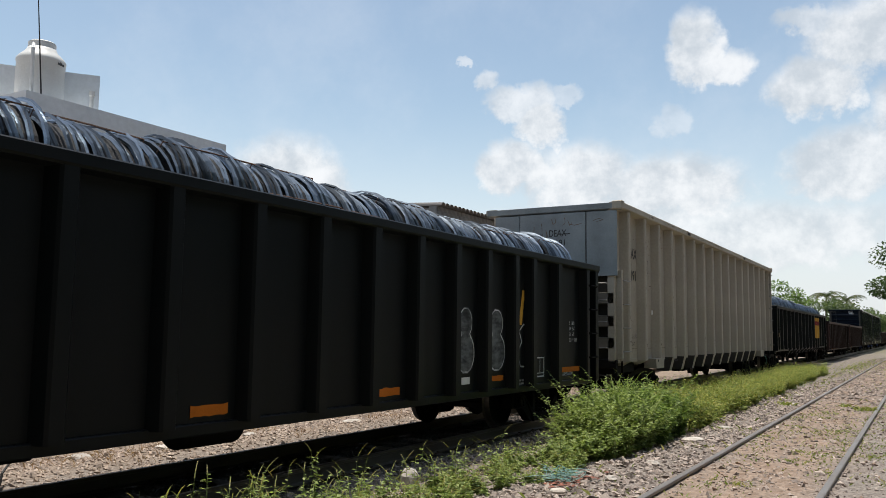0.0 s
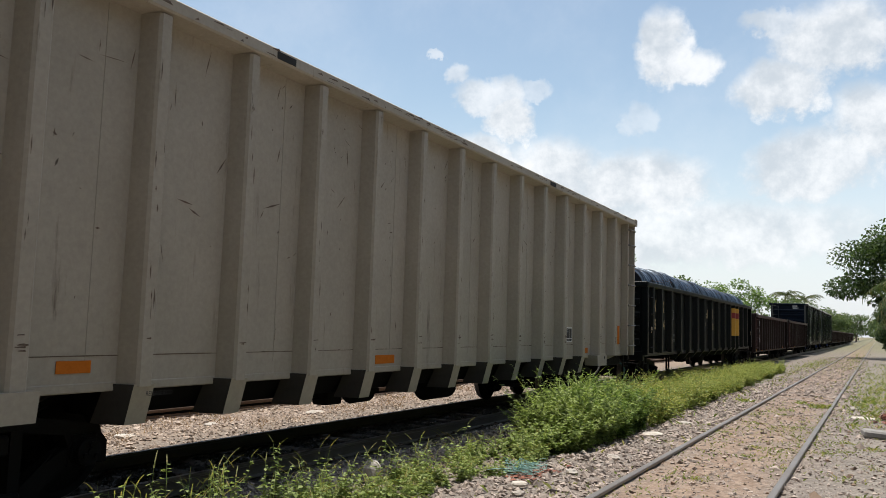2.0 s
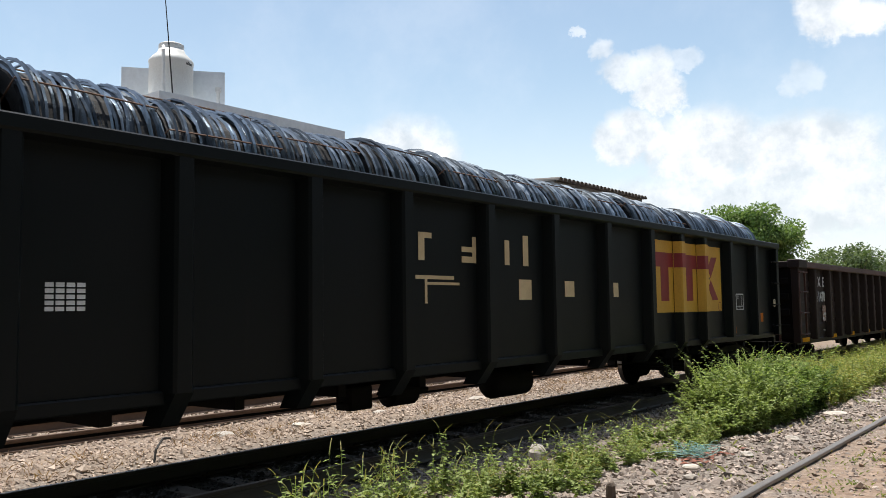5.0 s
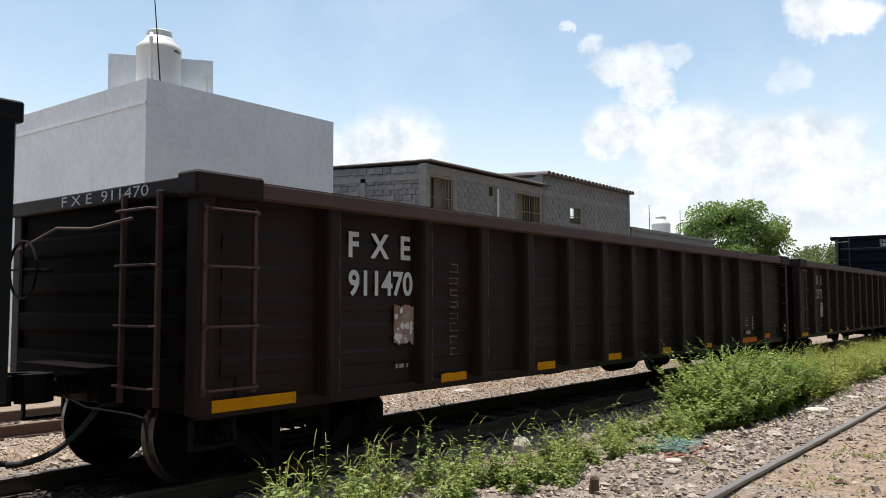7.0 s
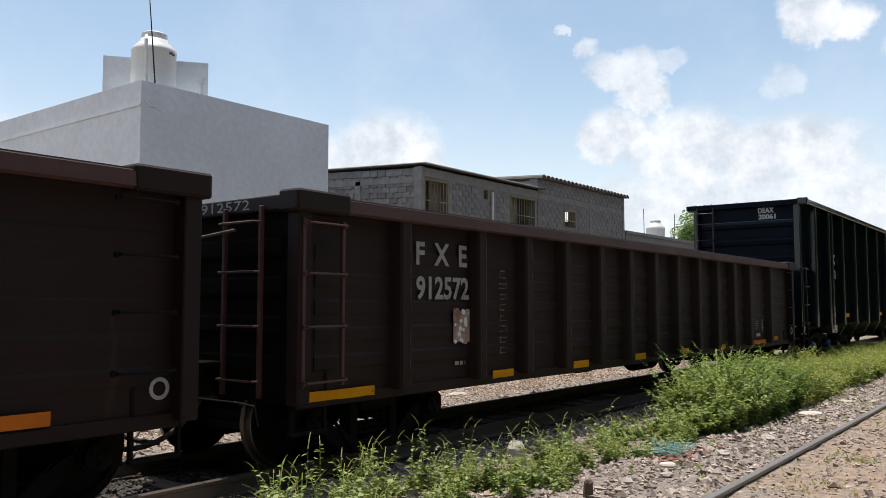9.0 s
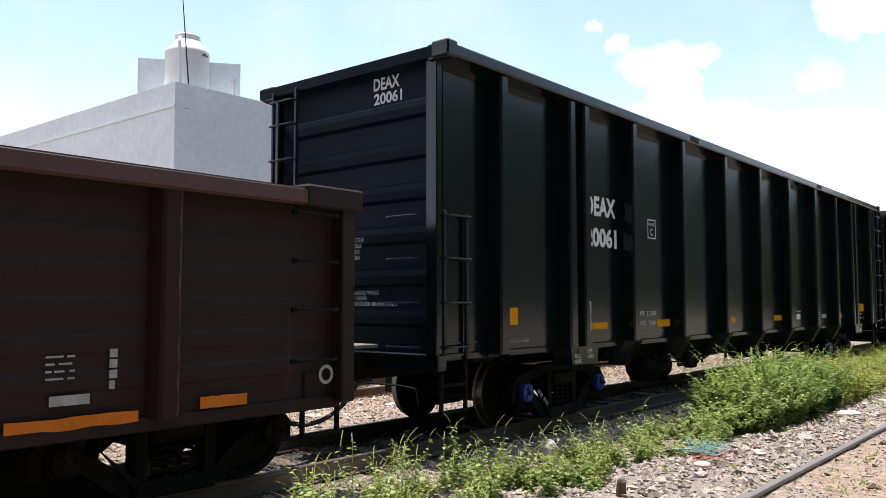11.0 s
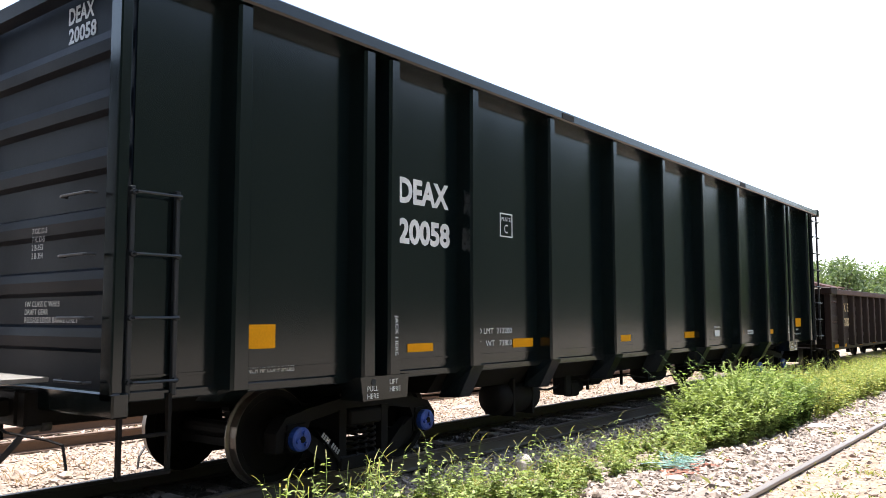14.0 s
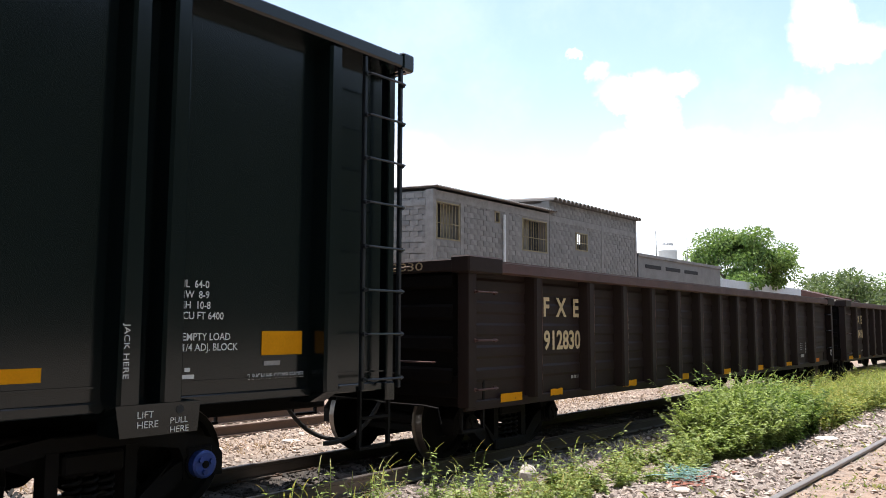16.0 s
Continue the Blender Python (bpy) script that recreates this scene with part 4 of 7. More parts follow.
    lettering("1W CLASS C WHLS\nDRAFT GEAR\nRELEASE LEVER BRAKE ONLY", -0.1, 0.80, 1.56, 1.74, 0.064, INKWHITE, car, "end")
    for y0 in (3.0, BL - 3.0):
        sl = Shape()
        for k in range(9):
            a, b = y0 - 0.62 + 0.026 * k, 0.44 - 0.023 * k
            if k != 4:
                sl.poly([(1.122, a, b), (1.122, a + 0.018, b - 0.016), (1.122, a + 0.052, b + 0.024), (1.122, a + 0.034, b + 0.040)], [(0, 1, 2, 3)])
        part("frame_marking", sl, INKGREY, car, "white slanted marking on the truck side")
    return car


def black_marks(car, number):
    x = 1.376
    lettering("DEAX", 3.22, 4.09, 2.82, 3.10, x, INKWHITE, car, bold=0.04)
    lettering(number, 3.22, 4.11, 2.38, 2.66, x, INKWHITE, car, bold=0.04)
    lettering("DEAX", 0.32, 0.74, 4.09, 4.24, 0.142, INKWHITE, car, "end", bold=0.03)
    lettering(number, 0.33, 0.78, 3.92, 4.06, 0.142, INKWHITE, car, "end", bold=0.03)
    if number == "20061":
        lettering("IL  64-0\nIW  8-9\nIH  10-8\nCU FT 6400", 17.34, 17.73, 1.59, 1.97, x, INKWHITE, car, bold=0.01)
    else:
        lettering("IL  64-0\nIW  8-9\nIH  10-8\nCU FT 6400\n \nEMPTY LOAD\n1/4 ADJ. BLOCK", 17.40, 17.94, 1.38, 1.97, x, INKWHITE, car, bold=0.01)
    fr = Shape()
    for y0, y1, z0, z1 in ((5.13, 5.41, 2.60, 2.615), (5.13, 5.41, 2.885, 2.90), (5.13, 5.147, 2.60, 2.90), (5.393, 5.41, 2.60, 2.90)):
        fr.box(x, x + 0.003, y0, y1, z0, z1)
    part("plate_frame", fr, INKWHITE, car)
    lettering("PLATE", 5.17, 5.37, 2.80, 2.85, x, INKWHITE, car)
    lettering("C", 5.23, 5.31, 2.65, 2.76, x, INKWHITE, car)
    lettering("LD LMT  " + ("212500" if number == "20061" else "212200"), 4.60, 5.38, 1.40, 1.47, x, INKWHITE, car)
    lettering("LT   WT   " + ("73500" if number == "20061" else "73800"), 4.60, 5.38, 1.25, 1.32, x, INKWHITE, car)


# --- the beige wagon
WL = 19.72
BEIGE_POSTS = [0.60] + [1.80 + 1.161 * k for k in range(15)]


def beige_car():
    car = build_tall_gondola("beige_gondola", "tall beige steel gondola wagon, scratched and streaked with rust", WL, BEIGE_POSTS, BEIGE, PALE, IRON, "iron", False, True)
    for s, y in ((-1, 0.0), (1, WL)):
        part("end_cover", Shape().box(-0.75, 0.80, min(y, y + s * 0.05), max(y, y + s * 0.05), 1.42, 4.22, 0.008), PALE, car, "pale grey end plate, scratched")
        part("end_panel", Shape().box(0.82, 1.50, min(y, y + s * 0.035), max(y, y + s * 0.035), 2.82, 4.22, 0.006), PALE, car)
        part("end_panel", Shape().box(-1.38, -0.77, min(y, y + s * 0.035), max(y, y + s * 0.035), 1.2, 4.22, 0.006), PALE, car)
        for z in (1.40, 1.86, 2.35):
            part("end_rib", Shape().prism([(y - s * 0.15, z - 0.125), (y + s * 0.0, z - 0.11), (y + s * 0.0, z + 0.11), (y - s * 0.15, z + 0.125)], "x", -1.3, 1.40), GRIMESHADE, car)
    for x0 in (-0.5, 0.15):
        for z in (1.9, 2.35, 2.82, 3.3, 3.75):
            part("end_slot", Shape().box(x0, x0 + 0.3, -0.056, -0.05, z, z + 0.02), HOLESHADE, car)
    end_rungs(car, 0.82, 1.28, [1.3, 1.85, 2.3, 2.66], -0.06, GALV, rail=False)
    end_rungs(car, -0.7, 0.6, [2.63], -0.06, GALV, rail=False)
    rungs(car, 0.14, 0.64, [1.22, 1.72, 2.22, 2.72], 1.52, mat=GALV, z0=1.05, z1=2.8, rail=False)
    part("ladder_stile", Shape().box(1.38, 1.56, 0.10, 0.18, 1.05, 2.95, 0.012), BEIGE, car)
    part("ladder_stile", Shape().box(1.38, 1.58, WL - 0.06, WL, 0.98, 4.25, 0.012), BEIGE, car)
    part("ladder_stile", Shape().box(1.38, 1.56, WL - 0.56, WL - 0.50, 0.98, 4.25, 0.012), BEIGE, car)
    rungs(car, WL - 0.53, WL - 0.04, [1.22, 1.72, 2.22, 2.72, 3.22, 3.72, 4.1], 1.56, mat=GALV, rail=False)
    part("brake_hose", Shape().tube([(1.15, WL - 0.1, 0.80), (1.25, WL + 0.02, 0.74), (1.30, WL + 0.12, 0.60), (1.28, WL + 0.10, 0.45), (1.22, WL + 0.2, 0.42)], 0.022, 8), GREENHOSE, car, "teal air hose", smooth=True)
    x = 1.386
    lettering("DEAX", 0.93, 1.70, 3.29, 3.53, x, INKBLACK, car, bold=0.028)
    lettering("11191", 0.97, 1.62, 2.79, 3.03, x, INKBLACK, car, bold=0.028)
    lettering("DEAX", -0.04, 0.37, 3.71, 3.86, -0.053, INKBLACK, car, "end", bold=0.01)
    lettering("11191", -0.04, 0.33, 3.50, 3.64, -0.053, INKBLACK, car, "end", bold=0.01)
    lettering("SPRG\n7 OC D5 7 IC D5\n2 B-353 2 B-354", -0.08, 0.38, 3.12, 3.32, -0.053, INKBLACK, car, "end")
    lettering("36 1W WHEEL\nNO. 24 BRAKE BEAM", -0.1, 0.45, 2.92, 3.04, -0.053, INKBLACK, car, "end")
    lettering("UNCOUPLING LEVER\nSTANRAIL 17187", -0.1, 0.48, 2.70, 2.82, -0.053, INKBLACK, car, "end")
    fr = Shape()
    for y0, y1, z0, z1 in ((2.36, 2.60, 3.04, 3.055), (2.36, 2.60, 3.325, 3.34), (2.36, 2.375, 3.04, 3.34), (2.585, 2.60, 3.04, 3.34)):
        fr.box(x, x + 0.003, y0, y1, z0, z1)
    part("plate_frame", fr, INKBLACK, car)
    lettering("PLATE", 2.40, 2.56, 3.24, 3.28, x, INKBLACK, car)
    lettering("C", 2.45, 2.52, 3.10, 3.20, x, INKBLACK, car)
    lettering("LD LMT", 1.29, 1.64, 1.50, 1.58, x, INKBLACK, car)
    lettering("214100", 2.06, 2.50, 1.50, 1.58, x, INKBLACK, car)
    lettering("LT WT", 1.27, 1.52, 1.33, 1.41, x, INKBLACK, car)
    lettering("71900", 2.12, 2.50, 1.33, 1.41, x, INKBLACK, car)
    plate(0.90, 1.10, 1.22, 1.72, x, ORANGE, car, label="orange reflector strip")
    plate(3.4, 3.72, 1.13, 1.23, x, ORANGE, car)
    for y in (7.97, 16.1):
        plate(y, y + 0.46, 1.08, 1.19, x, ORANGE, car)
    plate(18.86, 19.04, 1.25, 1.70, x, ORANGE, car)
    plate(2.15, 2.24, 2.05, 2.15, 1.584, STICKER, car, "sticker")
    lettering("IL  64\nCU FT 6400", 17.34, 17.72, 1.63, 1.76, x, INKBLACK, car)
    pl = plate(15.10, 15.50, 1.32, 1.63, x, STICKER, car, "test_panel", "black test stencil panel with a white border")
    part("test_field", Shape().box(x + 0.004, x + 0.006, 15.13, 15.35, 1.40, 1.60).box(x + 0.004, x + 0.006, 15.37, 15.47, 1.40, 1.60).box(x + 0.004, x + 0.006, 15.13, 15.47, 1.345, 1.385), INKBLACK, pl)
    lettering("ABDX\nABDX", 15.15, 15.25, 1.53, 1.585, x + 0.008, INKWHITE, pl)
    lettering("BLT 10-12", 15.15, 15.34, 1.353, 1.377, x + 0.008, INKWHITE, pl)
    part("document_box", Shape().box(x, x + 0.05, 16.25, 16.5, 1.25, 1.33, 0.008), BEIGE, car)
    # scrapes where cargo grabs have scored the paint
    rnd = random.Random(11)
    sh = Shape()
    for k in range(330):
        y, z = rnd.uniform(0.8, WL - 0.5), rnd.choice([rnd.uniform(1.25, 4.1), rnd.uniform(2.6, 4.1)])
        a, ln, w = rnd.choice([0.15, 1.2, 1.5, -1.3, 1.57, 0.9, -0.3]) + rnd.uniform(-0.2, 0.2), rnd.choice([rnd.uniform(0.02, 0.08), rnd.uniform(0.05, 0.30)]), rnd.uniform(0.003, 0.011)
        if min(abs(y - p) for p in BEIGE_POSTS) < 0.17:
            continue
        dy, dz = math.cos(a) * ln, math.sin(a) * ln
        sh.poly([(x, y, z), (x, y + dy * 0.5 - w * math.sin(a), z + dz * 0.5 + w * math.cos(a)), (x, y + dy, z + dz), (x, y + dy * 0.5 + w * math.sin(a), z + dz * 0.5 - w * math.cos(a))], [(0, 1, 2, 3)])
    for k in range(110):
        p, z = rnd.choice(BEIGE_POSTS), rnd.uniform(1.2, 4.1)
        ln, w, y = rnd.uniform(0.03, 0.2), rnd.uniform(0.003, 0.009), p + rnd.uniform(-0.05, 0.05)
        sh.poly([(1.583, y, z), (1.583, y + w, z + ln / 2), (1.583, y, z + ln), (1.583, y - w, z + ln / 2)], [(0, 1, 2, 3)])
    for p in BEIGE_POSTS:
        for k in range(rnd.randint(1, 6)):
            z, a, b = rnd.uniform(1.28, 1.46), rnd.uniform(-0.058, -0.02), rnd.uniform(0.02, 0.058)
            sh.poly([(1.583, p + a, z), (1.583, p + b, z + rnd.uniform(-0.006, 0.006)), (1.583, p + b, z + 0.012), (1.583, p + a, z + 0.007)], [(0, 1, 2, 3)])
    for y0 in np.arange(0.2, WL - 0.8, 0.35):
        sh.poly([(x, y0, 1.262), (x, y0 + 0.35, 1.262), (x, y0 + 0.35, 1.262 + rnd.uniform(0.004, 0.012)), (x, y0, 1.262 + rnd.uniform(0.004, 0.012))], [(0, 1, 2, 3)])
    for k in range(90):
        y0, ln = rnd.uniform(0.2, WL - 0.6), rnd.uniform(0.03, 0.25)
        z = rnd.uniform(4.29, 4.37)
        sh.poly([(1.617, y0, z), (1.617, y0 + ln, z + rnd.uniform(-0.01, 0.01)), (1.617, y0 + ln * 0.8, z + rnd.uniform(0.006, 0.03)), (1.617, y0 + 0.01, z + 0.006)], [(0, 1, 2, 3)])
    tagged(part("scratch", sh, SCRATCH, car, "dark rusty scratches"), kind="stuff")
    sc = Shape()
    for pts in ([(-0.22, 4.02), (-0.20, 3.72), (-0.10, 3.66), (-0.12, 3.86), (-0.02, 3.55)], [(0.02, 4.1), (0.05, 3.98), (0.12, 4.02), (0.10, 4.12)], [(0.42, 3.98), (0.55, 3.94), (0.72, 3.97)], [(0.40, 4.06), (0.44, 3.94), (0.5, 4.0)],
                [(0.98, 4.02), (1.1, 4.06), (1.2, 4.03), (1.05, 3.99)], [(-0.4, 3.95), (-0.42, 3.6)], [(0.33, 4.12), (0.34, 4.0), (0.28, 3.95)]):
        for (a, b), (c, d) in zip(pts, pts[1:]):
            e = Vector((c - a, d - b)).normalized() * 0.008
            yy = -0.037 if a > 0.8 else -0.053
            sc.poly([(a - e.y, yy, b + e.x), (c - e.y * 0.6, yy, d + e.x * 0.6), (c + e.y * 0.6, yy, d - e.x * 0.6), (a + e.y, yy, b - e.x)], [(0, 1, 2, 3)])
    tagged(part("end_scratch", sc, SCRATCH, car, "dark scrawled scratches"), kind="stuff")
    lettering("RELEASE ROD", 4.13, 4.42, 0.93, 0.97, 1.585, INKBLACK, car)
    seam = Shape()
    for y in [0.5 * (a + b) + 0.12 for a, b in zip(BEIGE_POSTS, BEIGE_POSTS[1:])][::2]:
        seam.box(1.382, 1.386, y, y + 0.006, 1.17, 4.22)
    part("weld_seam", seam, BEIGE, car)
    return car


def rust_edge_shape(face, x_out, z0, z1):
    """Bare rusty metal along the worn far edge of a post."""
    rnd = random.Random(19)
    edge = face / 2 - 0.012
    zs = np.linspace(z0, z1, 15)
    inner = [(edge - rnd.choice([0.003, 0.008, 0.02]), z) for z in zs]
    return Shape().prism(inner + [(edge, z1), (edge, z0)], "x", x_out + 0.0005, x_out + 0.003)


# --- low black wagons that carry wire coils
def low_gondola(name, label, L, top, sill, posts, paint, tag, group="wagons of the train", end_paint=None, truck_at=1.7, rusty=False):
    car = thing(name, label, "freight wagon", group=group)
    xs, xo = 1.42, 1.58
    end_paint = end_paint or paint
    body_shell(car, L, xs, sill, top - 0.05, paint, end_mat=end_paint)
    for s in (-1, 1):
        part("top_chord", Shape().prism([(s * (xs - 0.03), top - 0.14), (s * (xo + 0.0), top - 0.12), (s * (xo + 0.02), top - 0.10), (s * (xo + 0.02), top - 0.015), (s * xo, top), (s * (xs - 0.03), top)], "y", -0.02, L + 0.02), paint, car)
        part("side_sill", Shape().box(s * xs - 0.05, s * xs + 0.05, 0.1, L - 0.1, sill - 0.05, sill + 0.06, 0.012), paint, car)
    for y, s in ((0.0, -1), (L, 1)):
        part("end_chord", Shape().box(-xo, xo, y - 0.05, y + 0.05, top - 0.14, top, 0.012), paint, car)
        for x in (-1, 1):
            part("corner_post", Shape().box(min(x * xs, x * xo), max(x * xs, x * xo), min(y, y - 0.16 * s), max(y, y - 0.16 * s), sill, top - 0.1, 0.012), paint, car)
        for z in np.arange(sill + 0.35, top - 0.2, 0.36):
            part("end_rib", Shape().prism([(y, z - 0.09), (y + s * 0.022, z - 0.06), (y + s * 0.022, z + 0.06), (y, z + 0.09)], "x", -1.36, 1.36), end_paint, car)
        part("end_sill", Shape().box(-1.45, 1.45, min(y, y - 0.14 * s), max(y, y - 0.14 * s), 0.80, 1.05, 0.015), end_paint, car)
    pm = hat_post(0.15, 0.27, xs, xo, sill + 0.04, top - 0.12, 1.0).mesh("post", paint)
    for y in posts:
        both_sides("post", pm, paint, car, y)
        if rusty:
            part("rust_edge", loop_mesh(f"rust_edge_{top:.2f}", lambda: rust_edge_shape(0.15, xo, sill + 0.06, top - 0.14), RUSTRIM), RUSTRIM, car, m=pose(0, y, 0))
    for y in (truck_at, L - truck_at):
        build_truck(car, y, IRON, "iron")
    underframe(car, L, 4.0, L - 4.0, 0.62, 1.1)
    ends_common(car, L, paint)
    return car


GL = 20.35


def coil_car_bare(name, label, posts, sill, feet=True):
    car = low_gondola(name, label, GL, 2.92, sill, posts, OLDBLACK, "iron")
    fm = foot_shape(0.16, 0.27, 1.42, 1.58, sill - 0.22, sill + 0.04).mesh("post_foot", OLDBLACK)
    for y in posts:
        if feet and 3.9 < y < GL - 3.9:
            both_sides("post_foot", fm, OLDBLACK, car, y)
    rungs(car, 0.14, 0.52, [1.15, 1.6, 2.05, 2.5], 1.56, mat=IRON, rail=False)
    rungs(car, GL - 0.52, GL - 0.12, [1.15, 1.6, 2.05, 2.5], 1.56, mat=IRON, rail=False)
    end_rungs(car, 0.80, 1.28, [1.5, 2.0, 2.62], -0.05, IRON, rail=False)
    return car


def marked_coil_car():
    posts = [0.70, 1.72, 2.95, 4.3, 5.6, 6.95, 8.2, 9.65, 11.1, 12.55, 14.0, 15.18, 16.2, 17.5, 18.95]
    car = coil_car_bare("coil_gondola", "low black gondola wagon with cream lettering, loaded with wire coils", posts, 0.95)
    x = 1.434
    lettering("GN", 0.94, 1.53, 2.14, 2.48, x, INKCREAM, car, bold=0.028)
    lettering("TX", 2.02, 2.55, 2.14, 2.48, x, INKCREAM, car, bold=0.028)
    lettering("295", 0.94, 1.55, 1.64, 1.93, x, INKCREAM, car, bold=0.028)
    lettering("724", 2.04, 2.60, 1.64, 1.93, x, INKCREAM, car, bold=0.028)
    part("end_plate", Shape().box(-0.9, 0.74, -0.075, -0.03, 1.2, 2.66, 0.006), OLDBLACK, car)
    part("handrail", Shape().tube([(-1.2, -0.1, 2.62), (-0.1, -0.14, 2.60), (0.5, -0.14, 2.66), (1.0, -0.1, 2.72)], 0.014, 6), GALV, car)
    lettering("GNTX", -0.29, 0.59, 2.19, 2.44, -0.079, INKAMBER, car, "end", bold=0.02)
    lettering("295724", -0.29, 0.31, 2.02, 2.15, -0.079, INKAMBER, car, "end")
    lettering("SPRG 7 OC D5   7 IC D5\n          2 B-353   2 B-354\n36 INCH WHLS\nNO. 24 BRAKE BEAM", -0.41, 0.62, 1.54, 1.92, -0.079, INKGREY, car, "end")
    fr = Shape()
    for y0, y1, z0, z1 in ((3.50, 3.76, 1.97, 1.985), (3.50, 3.76, 2.24, 2.255), (3.50, 3.515, 1.97, 2.25), (3.745, 3.76, 1.97, 2.25)):
        fr.box(x, x + 0.003, y0, y1, z0, z1)
    part("plate_frame", fr, INKWHITE, car)
    lettering("PLATE", 3.54, 3.72, 2.17, 2.21, x, INKWHITE, car)
    lettering("C", 3.60, 3.67, 2.03, 2.12, x, INKWHITE, car)
    lettering("LD LMT  210700", 3.12, 4.02, 1.44, 1.52, x, INKGREY, car)
    lettering("LT WT    75300", 3.12, 4.02, 1.29, 1.37, x, INKGREY, car)
    grid = Shape()
    for r in range(5):
        for c in range(4):
            grid.box(x, x + 0.003, 4.60 + c * 0.075, 4.66 + c * 0.075, 1.62 + r * 0.042, 1.65 + r * 0.042)
    part("dot_matrix", grid, INKWHITE, car)
    # company name faded to broken strokes
    for y0, y1, z0, z1 in ((8.5, 8.6, 2.12, 2.42), (8.5, 8.72, 2.36, 2.42), (9.25, 9.52, 2.12, 2.19), (9.25, 9.52, 2.24, 2.30), (9.45, 9.52, 2.12, 2.42), (10.1, 10.2, 2.12, 2.42),
                           (10.5, 10.62, 2.12, 2.50), (8.45, 9.1, 1.92, 1.96), (8.6, 8.64, 1.66, 1.92), (8.64, 9.2, 1.86, 1.89), (10.4, 10.68, 1.70, 1.95), (11.5, 11.75, 1.74, 1.95), (12.8, 13.05, 1.74, 1.95)):
        part("faded_stroke", Shape().box(x, x + 0.003, y0, y1, z0, z1), INKCREAM, car, "cream broken paint stroke")
    # yellow panel over sheet and posts with its red device
    pn = part("colour_panel", Shape().box(x, x + 0.004, 14.1, 17.25, 1.49, 2.68), PANELYEL, car, "yellow painted panel with a red device")
    for py in (15.18, 16.2):
        part("panel_post", Shape().prism([(1.45, py - 0.139), (1.56, py - 0.088), (1.583, py - 0.068), (1.583, py + 0.068), (1.56, py + 0.088), (1.45, py + 0.139)], "z", 1.49, 2.68), PANELYEL, pn)
    for y0, y1, z0, z1 in ((14.2, 15.04, 2.24, 2.48), (14.55, 14.86, 1.68, 2.24), (15.33, 16.06, 2.24, 2.48), (15.6, 15.88, 1.68, 2.24)):
        part("red_bar", Shape().box(x + 0.004, x + 0.007, y0, y1, z0, z1), PANELRED, pn)
    for py in (15.18, 16.2):
        part("red_bar", Shape().prism([(1.44, py - 0.143), (1.56, py - 0.092), (1.586, py - 0.070), (1.586, py + 0.070), (1.56, py + 0.092), (1.44, py + 0.143)], "z", 2.24, 2.48), PANELRED, pn)
    part("red_chevron", Shape().prism([(16.33, 2.34), (16.53, 2.09), (16.33, 1.80), (16.33, 1.94), (16.42, 2.09), (16.33, 2.20)], "x", x + 0.004, x + 0.007), PANELRED, pn)
    for pts in ([(16.78, 2.48), (17.07, 2.49), (16.73, 2.10), (16.60, 2.27)], [(16.73, 2.06), (17.07, 1.70), (16.79, 1.69), (16.61, 1.92)]):
        part("red_arm", Shape().prism(pts, "x", x + 0.004, x + 0.007), PANELRED, pn)
    part("dark_chevron", Shape().prism([(16.32, 2.49), (16.39, 2.49), (16.67, 2.09), (16.36, 1.68), (16.32, 1.70), (16.58, 2.09)], "x", x + 0.008, x + 0.010), INKBLACK, pn)
    plate(2.9, 3.1, 1.15, 1.23, x, ORANGE, car)
    plate(17.54, 17.98, 1.05, 1.18, x, ORANGE, car)
    plate(19.18, 19.62, 1.24, 1.42, x, ORANGE, car)
    fr = Shape()
    for y0, y1, z0, z1 in ((18.03, 18.45, 1.50, 1.52), (18.03, 18.45, 1.80, 1.82), (18.03, 18.05, 1.50, 1.82), (18.43, 18.45, 1.50, 1.82), (18.32, 18.33, 1.57, 1.82), (18.03, 18.45, 1.565, 1.58)):
        fr.box(x, x + 0.003, y0, y1, z0, z1)
    part("test_frame", fr, INKWHITE, car, "white stencilled test frame")
    lettering("IL 66-0\nIW 9-2\nIH 6-0\nCU FT 3650", 19.02, 19.42, 1.64, 2.0, x, INKWHITE, car)
    lettering("SG21", 19.08, 19.40, 1.48, 1.59, x, INKWHITE, car, bold=0.02)
    lettering("ABDX\nABDX", 18.09, 18.20, 1.72, 1.78, x, INKWHITE, car)
    lettering("BLT-10-12", 18.07, 18.29, 1.53, 1.552, x, INKWHITE, car)
    lettering("LIFT  PULL  JACK", 18.5, 18.85, 0.90, 0.95, x, INKGREY, car)
    ring = Shape()
    for k in range(24):
        a, b = 2 * math.pi * k / 24, 2 * math.pi * (k + 1) / 24
        ring.poly([(x + 0.007, 17.14 + r * math.cos(q), 1.575 + r * math.sin(q)) for r, q in ((0.085, a), (0.085, b), (0.072, b), (0.072, a))], [(0, 1, 2, 3)])
    part("red_ring", ring, PANELRED, pn)
    for y in (0.45, 19.95):
        bd = part("round_badge", Shape().disc_stack([(1.576, 0.082), (1.581, 0.082)], "x", 20, (0, y, 1.63)), INKCREAM, car, "pale round badge")
        part("badge_field", Shape().disc_stack([(1.580, 0.064), (1.583, 0.064)], "x", 18, (0, y, 1.63)), INKBLACK, bd)
        part("badge_cross", Shape().box(1.582, 1.585, y - 0.045, y + 0.045, 1.615, 1.645).box(1.582, 1.5845, y - 0.015, y + 0.015, 1.585, 1.675), INKCREAM, bd)
